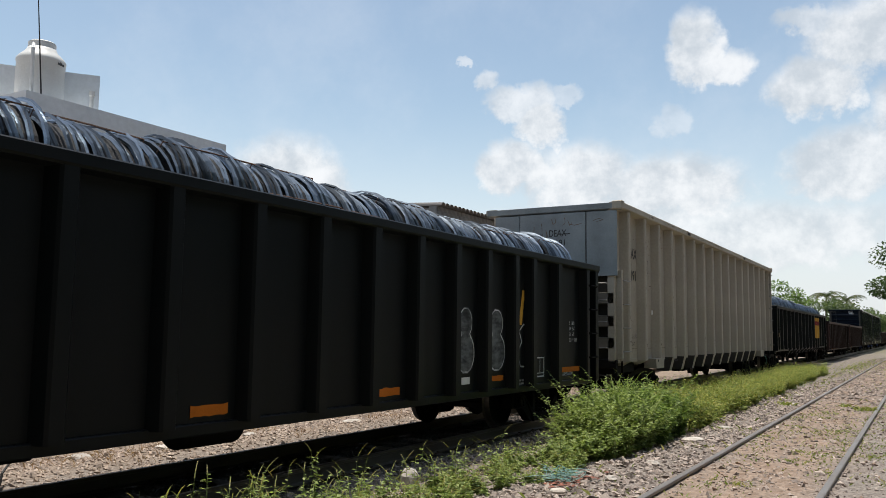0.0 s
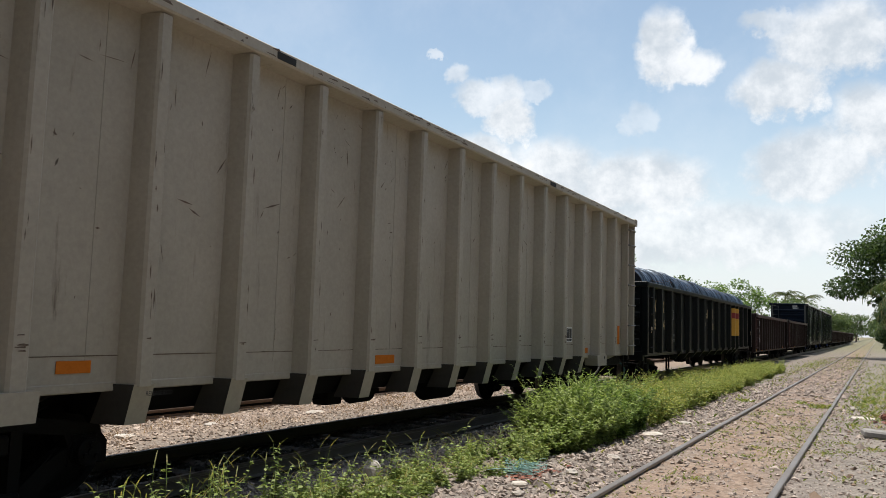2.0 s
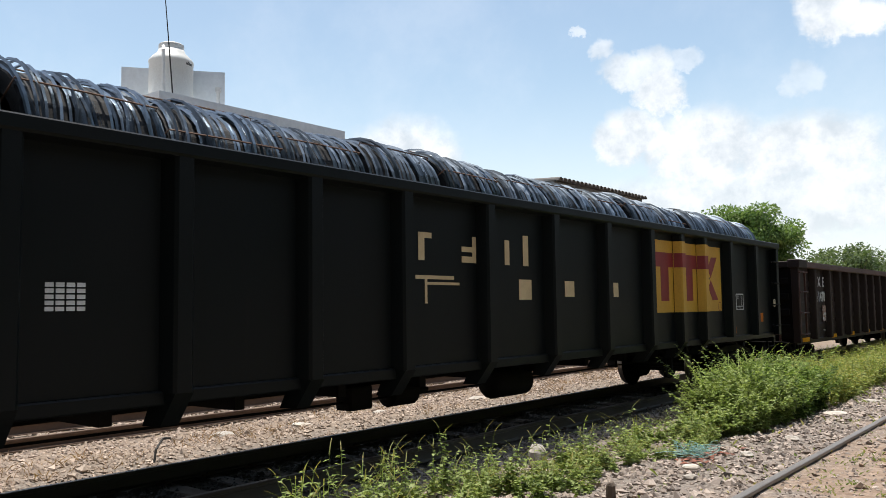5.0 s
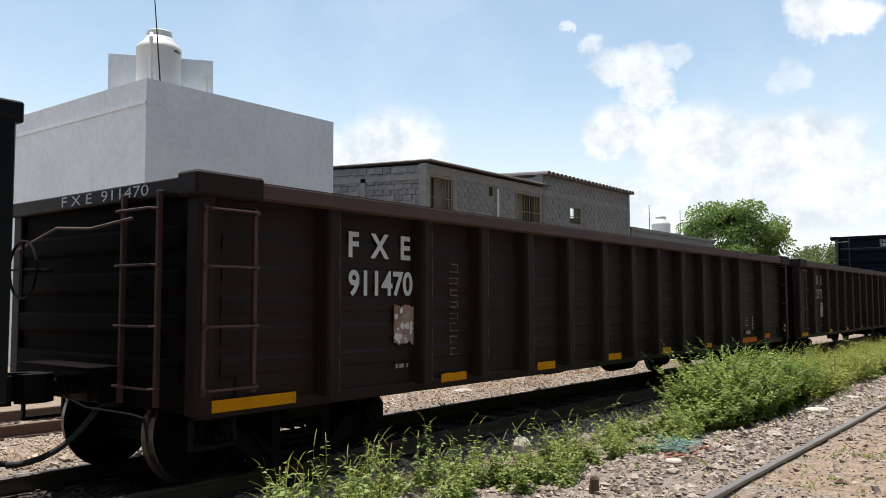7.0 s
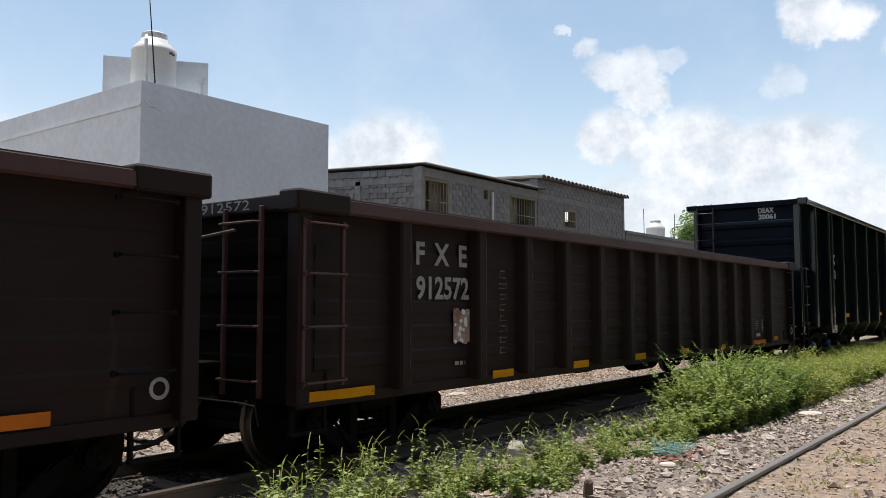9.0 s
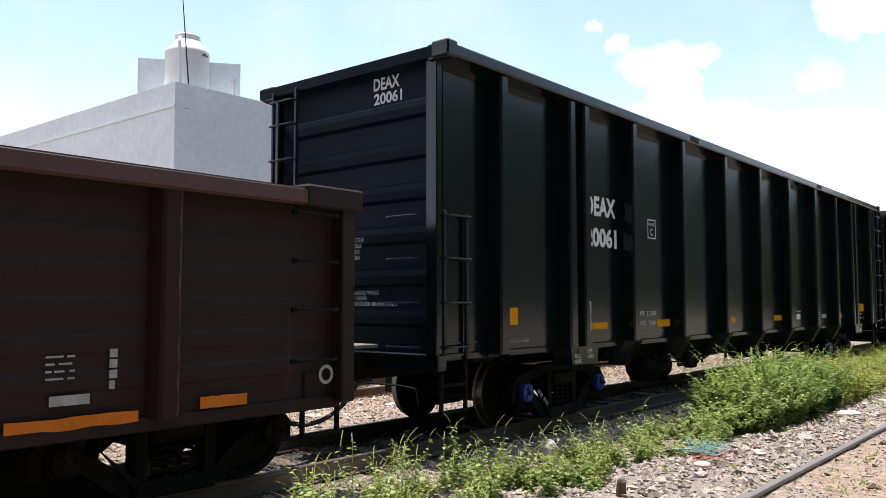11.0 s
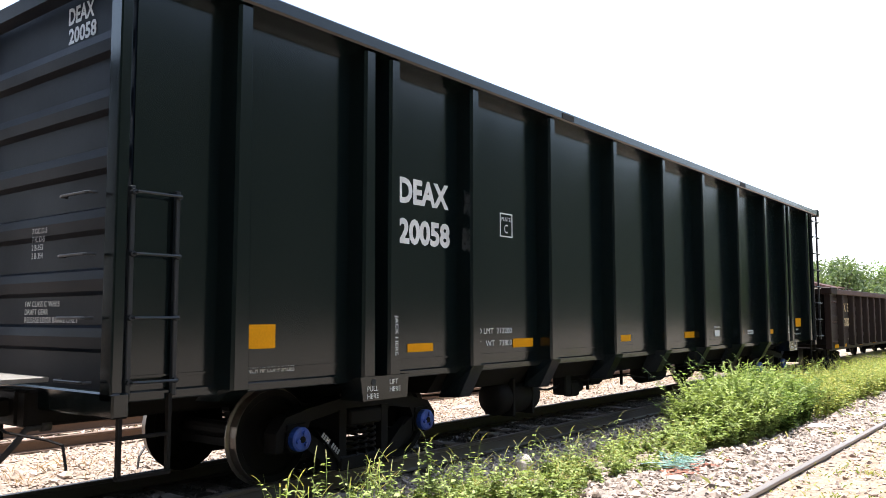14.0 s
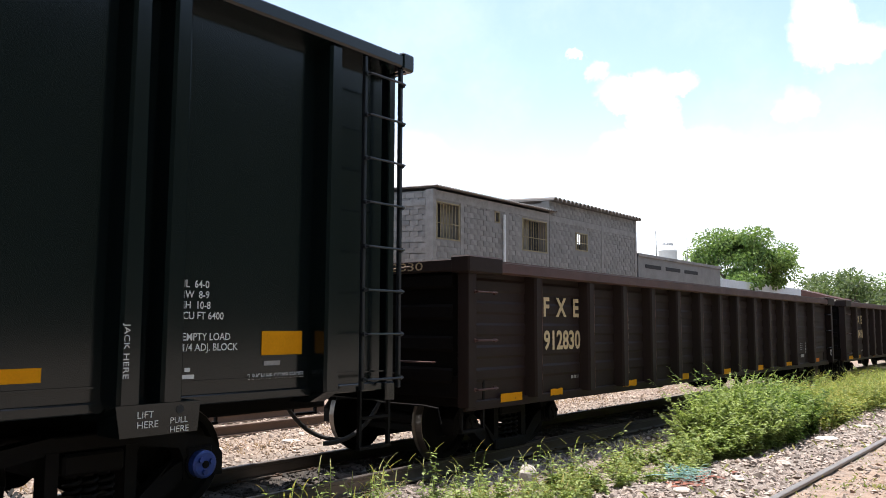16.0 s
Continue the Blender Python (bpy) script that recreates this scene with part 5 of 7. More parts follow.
    # stirrup frames under the sill
    part("cut_lever", Shape().box(1.2, 1.25, 15.08, 15.12, 0.42, 0.9).box(1.2, 1.25, 15.30, 15.34, 0.42, 0.9).box(1.2, 1.25, 15.08, 15.34, 0.40, 0.44), IRON, car)
    part("cut_lever", Shape().box(1.2, 1.25, 3.75, 3.79, 0.42, 0.9).box(1.2, 1.25, 4.05, 4.09, 0.42, 0.9).box(1.2, 1.25, 3.75, 4.09, 0.40, 0.44), IRON, car)
    return car


def sprayed_coil_car():
    first = 20.35 - 15.22
    posts = [0.55] + [first + v for v in (-3.1, -2.1, -1.1, -0.15, 0.85, 1.8, 2.8, 3.75, 4.78, 5.80, 6.80, 7.76, 8.73, 9.68, 10.61, 11.55, 12.22, 13.28)] + [19.8]
    posts = [p for p in posts if 0.3 < p < GL - 0.2]
    car = coil_car_bare("coil_gondola", "low black gondola wagon with chalky spray marks, loaded with wire coils", posts, 0.70, False)
    x = 1.434

    def y(u):
        return u + first + 0.10
    plate(y(5.03), y(5.48), 0.81, 0.92, x, ORANGE, car, ragged=0.012, seed=1)
    plate(y(7.93), y(8.36), 0.81, 0.92, x, ORANGE, car, ragged=0.012, seed=2)
    plate(y(10.79), y(11.23), 0.86, 0.95, x, ORANGE, car, ragged=0.012, seed=3)
    plate(y(13.6), y(14.48), 0.90, 0.99, x, ORANGE, car)
    plate(y(9.92), y(10.16), 0.86, 0.96, x, STICKER, car, "label_plate", "white stencil plate")
    for k, (a, b) in enumerate(((9.78, 10.28), (10.72, 11.28))):
        sh = Shape()
        rnd = random.Random(20 + k)
        mid, half = y((a + b) / 2), (b - a) / 2

        def width(z):
            low, top = 1 - ((z - 1.30) / 0.28) ** 2, 1 - ((z - 1.73) / 0.21) ** 2
            return half * max(0.03, math.sqrt(max(0, low)), 0.72 * math.sqrt(max(0, top)))
        zs = np.linspace(1.03, 1.93, 26)
        path = [(x + 0.004, mid + width(z), z) for z in zs] + [(x + 0.004, mid - width(z), z) for z in zs[::-1]]
        path.append(path[0])
        left = []
        right = []
        for i in range(len(path)):
            p, q = Vector(path[i - 1 if i else -2]), Vector(path[(i + 1) % (len(path) - 1)])
            d = (q - p).normalized() * (0.011 + rnd.uniform(-0.003, 0.003))
            c = Vector(path[i])
            left.append((c.x, c.y - d.z, c.z + d.y))
            right.append((c.x, c.y + d.z, c.z - d.y))
        n = len(path)
        sh.poly(left + right, [(i, i + 1, n + i + 1, n + i) for i in range(n - 1)])
        part("spray_outline", sh, CHALK, car, "white sprayed outline")
        fill = [(x + 0.002, mid + width(z) * 0.92, z) for z in zs] + [(x + 0.002, mid - width(z) * 0.92, z) for z in zs]
        n = len(zs)
        part("spray_fill", Shape().poly(fill, [(i, i + 1, n + i + 1, n + i) for i in range(n - 1)]), SPRAYGREY, car, "chalky grey spray paint")
    sh = Shape()
    sh.poly([(x + 0.003, y(11.78), 1.72), (x + 0.003, y(11.9), 1.72), (x + 0.003, y(12.02), 2.28), (x + 0.003, y(11.92), 2.28)], [(0, 1, 2, 3)])
    part("spray_stroke", sh, PANELYEL, car, "yellow spray stroke")
    sh = Shape()
    pts = [(12.1, 1.75), (11.95, 1.72), (11.8, 1.62), (11.9, 1.45), (11.75, 1.28), (11.85, 1.06), (12.1, 1.04), (12.2, 1.2), (12.15, 1.5), (12.25, 1.76)]
    for p, q in zip(pts, pts[1:]):
        d = (Vector(q) - Vector(p)).normalized() * 0.012
        sh.poly([(x + 0.003, y(p[0]) - d.y, p[1] + d.x), (x + 0.003, y(q[0]) - d.y, q[1] + d.x), (x + 0.003, y(q[0]) + d.y, q[1] - d.x), (x + 0.003, y(p[0]) + d.y, p[1] - d.x)], [(0, 1, 2, 3)])
    part("spray_stroke", sh, CHALK, car, "white spray stroke")
    rs = random.Random(9)
    for base in (13.72, 14.0, 14.28, 14.52):
        sh = Shape()
        for k in range(2):
            a0, rr = rs.uniform(0, 6), rs.uniform(0.08, 0.15)
            pts = [(base + rr * math.cos(a0 + q), 1.22 + rs.uniform(-0.02, 0.02) + rr * 1.2 * math.sin(a0 + q)) for q in np.linspace(0, 4.6, 12)]
            for p, q in zip(pts, pts[1:]):
                d = (Vector(q) - Vector(p)).normalized() * 0.0045
                sh.poly([(x + 0.003, y(p[0]) - d.y, p[1] + d.x), (x + 0.003, y(q[0]) - d.y, q[1] + d.x), (x + 0.003, y(q[0]) + d.y, q[1] - d.x), (x + 0.003, y(p[0]) + d.y, p[1] - d.x)], [(0, 1, 2, 3)])
        part("faint_spray", sh, FAINT, car, "faint grey-green spray loops")
    sh = Shape()
    for row in (1.70, 1.62):
        pts = [(14.60 + 0.014 * k + rs.uniform(-0.012, 0.012), row + (0.035 if k % 2 else -0.02) + rs.uniform(-0.015, 0.015)) for k in range(20)]
        for p, q in zip(pts, pts[1:]):
            d = (Vector(q) - Vector(p)).normalized() * 0.003
            sh.poly([(x + 0.003, y(p[0]) - d.y, p[1] + d.x), (x + 0.003, y(q[0]) - d.y, q[1] + d.x), (x + 0.003, y(q[0]) + d.y, q[1] - d.x), (x + 0.003, y(p[0]) + d.y, p[1] - d.x)], [(0, 1, 2, 3)])
    part("scribble", sh, INKGREY, car, "thin pale scribble")
    lettering("JACK HERE", y(13.52), y(13.56), 0.98, 1.22, x, INKWHITE, car, turn=-1)
    fr = Shape()
    for y0, y1, z0, z1 in ((12.36, 12.80, 0.86, 0.88), (12.36, 12.80, 1.17, 1.19), (12.36, 12.38, 0.86, 1.19), (12.78, 12.80, 0.86, 1.19), (12.62, 12.63, 0.93, 1.19), (12.36, 12.80, 0.92, 0.93)):
        fr.box(x, x + 0.003, y(y0), y(y1), z0, z1)
    part("test_frame", fr, INKWHITE, car, "white stencilled test frame")
    lettering("IL   66-0\nIW   9-0\nIH   6-0\nCU FT 3564", y(13.95), y(14.32), 1.44, 1.82, x, INKWHITE, car)
    lettering("LIFT HERE PULL HERE", y(13.5), y(14.1), 0.84, 0.90, x, INKWHITE, car)
    bars(y(11.7), y(12.2), 0.76, 0.86, 2, x, INKGREY, car, seed=7)
    return car


# --- low brown wagons with pressed sides
FL = 16.3


def brown_car(label, top=2.60, ladders=True):
    posts = [1.50, 2.88, 3.92, 4.92, 5.95, 6.96, 7.93, 8.90, 9.92, 10.92, 11.90, 12.93, 14.42]
    car = low_gondola("brown_gondola", label, FL, top, 0.70, posts, BROWN, "iron", end_paint=BROWNSHADE, truck_at=1.52, rusty=True)
    for s in (-1, 1):
        part("rim", Shape().prism([(s * 1.40, top - 0.02), (s * 1.615, top - 0.02), (s * 1.62, top - 0.13), (s * 1.585, top - 0.15), (s * 1.585, top + 0.006), (s * 1.40, top + 0.006)], "y", 0.3, FL - 0.3), RUSTRIM, car, "rust-red worn rim")
    part("corner_plate", Shape().box(1.36, 1.63, -0.06, 0.62, top - 0.16, top + 0.04, 0.02), BROWN, car)
    part("corner_plate", Shape().box(1.36, 1.63, FL - 0.62, FL + 0.06, top - 0.16, top + 0.04, 0.02), BROWN, car)
    # pressed horizontal beads between the posts
    edges = [0.2] + posts + [FL - 0.2]
    for a, b in zip(edges, edges[1:]):
        prof = [(1.424, 0.80)]
        for z in np.arange(1.05, top - 0.25, 0.26):
            prof += [(1.434, z - 0.08), (1.447, z - 0.05), (1.447, z + 0.05), (1.434, z + 0.08)]
        prof += [(1.424, top - 0.16)]
        part("pressed_panel", Shape().prism(prof, "y", a + 0.13, b - 0.13), BROWN, car)
    if ladders:
        rungs(car, 0.06, 0.56, [0.90, 1.40, 1.88, 2.34], 1.56, mat=RUSTRIM, z0=0.85, z1=2.38, label="rusty red side ladder")
    else:
        rungs(car, 0.12, 0.52, [0.9, 1.45, 2.0], 1.56, mat=RUSTRIM, rail=False)
    rungs(car, FL - 0.72, FL - 0.24, [1.10, 1.54, 1.96, 2.38], 1.56, mat=IRON, rail=False)
    end_rungs(car, 0.62, 1.15, [0.90, 1.40, 1.90, 2.36] if ladders else [1.2], -0.05, RUSTRIM, rail=ladders)
    part("handrail", Shape().tube([(-1.3, -0.1, 2.1), (-0.4, -0.14, 2.28), (0.2, -0.14, 2.24), (0.8, -0.10, 2.3)], 0.014, 6), RUSTRAIL, car)
    part("platform", Shape().box(-0.6, 0.6, -0.35, -0.05, 1.02, 1.06, 0.005), BROWNSHADE, car)
    part("brake_wheel", Shape().tube([(0.27 * math.cos(k * math.pi / 10), -0.28, 0.27 * math.sin(k * math.pi / 10)) for k in range(21)], 0.014, 6)
         .tube([(-0.27, -0.28, 0), (0.27, -0.28, 0)], 0.012, 5).tube([(0, -0.28, -0.27), (0, -0.28, 0.27)], 0.012, 5).tube([(0, -0.3, 0), (0, 0, 0)], 0.02, 6), IRON, car, m=pose(-0.75, 0, 1.9))
    return car


def brown_marks(car, number, seed, top=2.60, flaked=True, ink=None, up=0.0):
    ink = ink or INKWHITE
    x = 1.46
    lettering("F  X  E", 1.79, 2.71, 2.03 + up, 2.28 + up, x, ink, car, bold=0.03)
    lettering(number, 1.79, 2.75, 1.65 + up * 1.2, 1.91 + up * 1.2, x, ink, car, bold=0.028)
    lettering("F X E  " + number, -0.5, 0.95, top - 0.115, top - 0.02, -0.053, ink, car, "end")
    rnd = random.Random(seed)
    for y0, w, z0 in (((0.17, 0.95, 0.70), (3.22, 0.46, 0.71), (5.22, 0.45, 0.71), (7.19, 0.46, 0.72), (9.11, 0.44, 0.72), (11.04, 0.46, 0.72), (13.29, 0.93, 0.73), (14.74, 0.44, 0.77)) if flaked
                     else ((0.78, 0.46, 0.71), (1.92, 0.30, 0.71), (4.0, 0.46, 0.71), (6.1, 0.44, 0.72), (8.2, 0.44, 0.72), (10.2, 0.44, 0.72), (12.3, 0.44, 0.73), (14.74, 0.44, 0.75))):
        plate(y0, y0 + w, z0, z0 + 0.10, 1.475, YELLOW if y0 < 13 else ORANGE, car, ragged=rnd.choice([0, 0.008, 0.016]), seed=seed + int(y0 * 3))
    # worn company script reading upward, left as broken plain strokes
    sh = Shape()
    sy = 3.37 if flaked else 4.08
    for k in range(8):
        z = 1.0 + 0.132 * k + up * 0.3
        for dz, a, b in ((0.0, 0.02, rnd.uniform(0.12, 0.2)), (rnd.uniform(0.05, 0.085), rnd.uniform(0.0, 0.05), rnd.uniform(0.12, 0.2))):
            sh.poly([(x + 0.002, sy + a, z + dz), (x + 0.002, sy + b, z + dz + rnd.uniform(-0.01, 0.01)), (x + 0.002, sy + b, z + dz + 0.014), (x + 0.002, sy + a, z + dz + 0.016)], [(0, 1, 2, 3)])
        c = rnd.choice([0.03, 0.16])
        sh.poly([(x + 0.002, sy + c, z), (x + 0.002, sy + c + 0.013, z), (x + 0.002, sy + c + 0.013, z + 0.08), (x + 0.002, sy + c, z + 0.08)], [(0, 1, 2, 3)])
    tagged(part("worn_script", sh, INKWORN, car, "worn pale script strokes"), kind="stuff")
    if flaked:
        plate(2.45, 2.78, 1.14, 1.57, 1.46, FLAKED, car, "flaked_panel", "white patch flaked away to rust", ragged=0.05, seed=seed)
        sh = Shape()
        for k in range(14):
            a, b = 2.48 + rnd.uniform(0, 0.26), 1.17 + rnd.uniform(0, 0.34)
            r = rnd.uniform(0.015, 0.05)
            sh.poly([(1.466, a + r * rnd.uniform(0.5, 1.2) * math.cos(q), b + r * rnd.uniform(0.5, 1.2) * math.sin(q)) for q in np.linspace(0, 5.3, 6)], [tuple(range(6))])
        tagged(part("paint_flakes", sh, STICKER, car), kind="stuff")
    bars(2.48, 2.68, 0.90, 0.97, 1, x, INKGREY, car, seed=seed)
    ring = Shape()
    for k in range(20):
        a, b = 2 * math.pi * k / 20, 2 * math.pi * (k + 1) / 20
        ring.poly([(1.59, FL - 0.36 + r * math.cos(q), 0.97 + r * math.sin(q)) for r, q in ((0.085, a), (0.085, b), (0.055, b), (0.055, a))], [(0, 1, 2, 3)])
    part("chalk_ring", ring, INKGREY, car, "pale chalk ring")
    bars(13.55, 13.75, 1.06, 1.26, 4, x, INKGREY, car, seed=seed + 5, fill=0.3)
    bars(14.0, 14.06, 0.98, 1.28, 4, x, INKGREY, car, seed=seed + 6, fill=0.8)
    plate(13.58, 13.86, 0.90, 0.97, x, INKGREY, car, "label_plate")


# --- wire coils
def coil_mesh(seed, R=0.60, width=1.12):
    rnd = random.Random(seed)
    sh = Shape()
    sh.cur = 0
    n = 26
    for k in range(38):
        y = -width / 2 + width * k / 37 + rnd.uniform(-0.02, 0.02)
        r = R * rnd.uniform(0.96, 1.045)
        tx, ty, ph = 0.05 * math.sin(k * 0.5 + seed) + rnd.uniform(-0.02, 0.02), 0.06 * math.sin(k * 0.37 + 2 * seed) + rnd.uniform(-0.02, 0.02), rnd.uniform(0, 6)
        ox, oz = rnd.uniform(-0.03, 0.03), rnd.uniform(-0.03, 0.03)
        rings = []
        w = 0.0125
        for i in range(n):
            a = 2 * math.pi * i / n
            rr = r + 0.012 * math.sin(3 * a + ph)
            yy = y + tx * math.cos(a) + ty * math.sin(a)
            c, s = math.cos(a), math.sin(a)
            rings.append([(ox + (rr + w) * c, yy, oz + (rr + w) * s), (ox + (rr - w * 0.5) * c, yy + w, oz + (rr - w * 0.5) * s), (ox + (rr - w * 0.5) * c, yy - w, oz + (rr - w * 0.5) * s)])
        rings.append(rings[0])
        sh.loft(rings, True, False)
    me = bpy.data.meshes.new("wire_coil")
    me.from_pydata(sh.v, [], sh.f)
    me.materials.append(WIRE)
    return me


COILS = [coil_mesh(s) for s in range(4)]
CORE = Shape().loft([[(r * math.cos(a), y, r * math.sin(a)) for a in np.linspace(0, 2 * math.pi, 25)[:-1]] for r, y in ((0.40, -0.52), (0.565, -0.55), (0.565, 0.55), (0.40, 0.52), (0.40, -0.52))], True, False).mesh("core", COILSHADE)
STRAPS = Shape()
for _q in (0.5, 1.5, 2.6):
    _c, _s = math.cos(_q), math.sin(_q)
    STRAPS.tube([(0.40 * _c, -0.58, 0.40 * _s), (0.63 * _c, -0.57, 0.63 * _s), (0.635 * _c, 0, 0.635 * _s), (0.63 * _c, 0.57, 0.63 * _s), (0.40 * _c, 0.58, 0.40 * _s)], 0.008, 4)
STRAPS = STRAPS.mesh("binding", STRAP)
COIL_THINGS = []


def load_coils(u0, L, seed, z, first):
    rnd = random.Random(seed)
    for row, x in ((0, 0.66), (1, -0.66)):
        y = first if row == 0 else first + 0.12
        k = 0
        while y < L - 0.74:
            co = thing("wire_coil", "coil of dark steel wire lying in the open wagon", "wire coil", group="wire coils in the wagons")
            tagged(part("winding", COILS[rnd.randrange(4)], WIRE, co), kind="stuff")
            part("core", CORE, COILSHADE, co, "near-black sleeve standing for the shade between the windings")
            part("binding", STRAPS, STRAP, co, "rusty binding wires")
            COIL_THINGS.append((co, x + rnd.uniform(-0.03, 0.03), u0 + y, z + rnd.uniform(-0.05, 0.05), rnd.uniform(-40, 40), rnd.uniform(-3, 3)))
            y += 1.18 + rnd.uniform(-0.05, 0.06)


CARS = []            # (wagon, place of its front end along the train)
CARS.append((sprayed_coil_car(), 15.22 - GL))
CARS.append((beige_car(), 16.63))
CARS.append((marked_coil_car(), 37.70))
load_coils(15.22 - GL, GL, 1, 2.77, 0.98)
load_coils(37.70, GL, 2, 2.82, 1.38)
_f1 = brown_car("low rust-brown gondola wagon with white lettering and red ladders")
_f3 = brown_car("low rust-brown gondola wagon with faded cream lettering", 2.37, False)
_spare = [copy_thing(_f1, pose(0, 0, 0)), _f3] + [copy_thing(_f3, pose(0, 0, 0)) for _k in range(5)]
tagged(_spare[0], "low dark brown gondola wagon with worn grey lettering")
for _c in _spare[:1] + _spare[2:]:
    for _o in _c.children_recursive:
        if _o.name.startswith("wheelset"):
            WHEELS.append((_o, tuple(_o.matrix_basis.translation)))
brown_marks(_f1, "911470", 31)
CARS.append((_f1, 59.46))
for _c, _u, _n, _s in zip(_spare, (76.78, 136.50, 154.2, 172.2, 189.9, 207.6, 225.3), ("912572", "912830", "912418", "", "", "", ""), (41, 51, 61, 71, 81, 91, 101)):
    if _n:
        brown_marks(_c, _n, _s, top=2.60 if _s == 41 else 2.37, flaked=_s == 41, ink=INKGREY if _s == 41 else INKCREAM, up=0.0 if _s == 41 else -0.29)
    CARS.append((_c, _u))
_b1 = black_car(0)
_b2 = copy_thing(_b1, pose(0, 0, 0))
for _o in _b2.children_recursive:
    if _o.name.startswith("wheelset"):
        WHEELS.append((_o, tuple(_o.matrix_basis.translation)))
black_marks(_b1, "20061")
black_marks(_b2, "20058")
CARS += [(_b1, 94.43), (_b2, 115.58)]

# ---------------------------------------------------------------- buildings beyond the line
WALL_X = -18.0


def white_house():
    h = thing("white_house", "plain whitewashed two-storey house with a flat roof and parapet", "house")
    sh = Shape().box(-32, WALL_X, 11.07, 17.47, -0.4, 7.14)
    part("wall", sh, WHITEWASH, h)
    part("parapet_band", Shape().box(-32, WALL_X, 11.04, 11.08, 6.50, 6.56), WHITEWASH, h)
    part("roof_screen", Shape().prism([(-19.93, 11.13), (-18.34, 13.26), (-18.46, 13.35), (-20.05, 11.22)], "z", 7.1, 8.14), WHITEWASH, h)
    part("vent_pipe", Shape().disc_stack([(7.1, 0.05), (7.5, 0.05), (7.5, 0.08), (7.62, 0.08)], "z", 10, (-18.2, 12.95, 0)), PVC, h)
    cr = Shape()
    rnd = random.Random(4)
    y, z = 11.15, 6.62
    for k in range(7):
        y2, z2 = y + rnd.uniform(0.04, 0.12), z + rnd.uniform(-0.07, 0.05)
        cr.poly([(WALL_X + 0.004, y, z), (WALL_X + 0.004, y2, z2), (WALL_X + 0.004, y2, z2 + 0.008), (WALL_X + 0.004, y, z + 0.01)], [(0, 1, 2, 3)])
        y, z = y2, z2
    part("crack", cr, PLASTER, h)
    return h


white_house()


def water_tank(x, y, z, s=1.0, label="white plastic water tank with domed shoulders on a roof"):
    t = thing("water_tank", label, "water tank", pose(x, y, z, 0, 0, 20))
    part("tank_body", Shape().disc_stack([(0, 0.52 * s), (0.06 * s, 0.535 * s), (0.10 * s, 0.52 * s), (0.9 * s, 0.52 * s), (0.94 * s, 0.535 * s), (0.99 * s, 0.53 * s), (1.08 * s, 0.46 * s), (1.2 * s, 0.34 * s), (1.27 * s, 0.31 * s)], "z", 28), TANKMAT, t, smooth=True)
    part("lid", Shape().disc_stack([(1.27 * s, 0.30 * s), (1.40 * s, 0.30 * s), (1.43 * s, 0.26 * s)], "z", 20), TANKMAT, t)
    mk = Shape()
    for k in range(3):
        mk.box(0.522 * s, 0.527 * s, -0.12 + k * 0.08, -0.06 + k * 0.08, 0.85 * s, 0.9 * s + 0.04 * (k % 2))
    part("mark", mk, INKBLACK, t, "small dark printed mark")
    return t


water_tank(-18.8, 11.9, 7.14, 1.08)
part("feed_pipe", Shape().tube([(-18.12, 11.26, 7.14), (-18.15, 11.26, 8.25), (-18.3, 11.36, 8.4)], 0.045, 8), PVC)
tagged(bpy.data.objects["feed_pipe"], "white pvc pipe standing beside the roof tank", "pipe")
part("antenna_mast", Shape().tube([(-18.12, 11.52, 7.14), (-18.12, 11.4, 8.4), (-18.12, 11.27, 9.7)], [0.02, 0.016, 0.011], 6), CABLE)
tagged(bpy.data.objects["antenna_mast"], "thin dark antenna mast on the flat roof", "antenna")


def barred_window(house, y0, y1, z0, z1, n, board, dark=True):
    """An opening with its bars; a near-black pane stands for the shade inside. dark: it fills the opening, otherwise
    only its lower half and the sky shows over it.
    """
    w = part("window", Shape().box(WALL_X - 0.5, WALL_X - 0.4, y0, y1, z0, z1 if dark else z0 + (z1 - z0) * 0.45), HOLESHADE, house, "barred opening with no glass, a near-black pane as its shade")
    part("frame", Shape().box(WALL_X - 0.06, WALL_X + 0.0, y0 - 0.03, y0 + 0.03, z0, z1).box(WALL_X - 0.06, WALL_X, y1 - 0.03, y1 + 0.03, z0, z1)
         .box(WALL_X - 0.06, WALL_X, y0, y1, z1 - 0.05, z1).box(WALL_X - 0.06, WALL_X, y0, y1, z0, z0 + 0.05), BARS, w)
    me = Shape().tube([(0, 0, z0), (0, 0, z1)], 0.013, 6).mesh("bar", BARS)
    for k in range(n):
        part("bar", me, BARS, w, m=pose(WALL_X - 0.02, y0 + (y1 - y0) * (k + 0.5) / n, 0))
    if n:
        part("bar", Shape().box(WALL_X - 0.03, WALL_X - 0.01, y0, y1, z0 + (z1 - z0) * 0.42, z0 + (z1 - z0) * 0.42 + 0.03), BARS, w)
    if board:
        part("board", Shape().box(WALL_X - 0.36, WALL_X - 0.33, y0 + (y1 - y0) * board[0], y0 + (y1 - y0) * board[1], z0, z1), CURTAIN, w)
    return w


BLOCK_JOBS = []


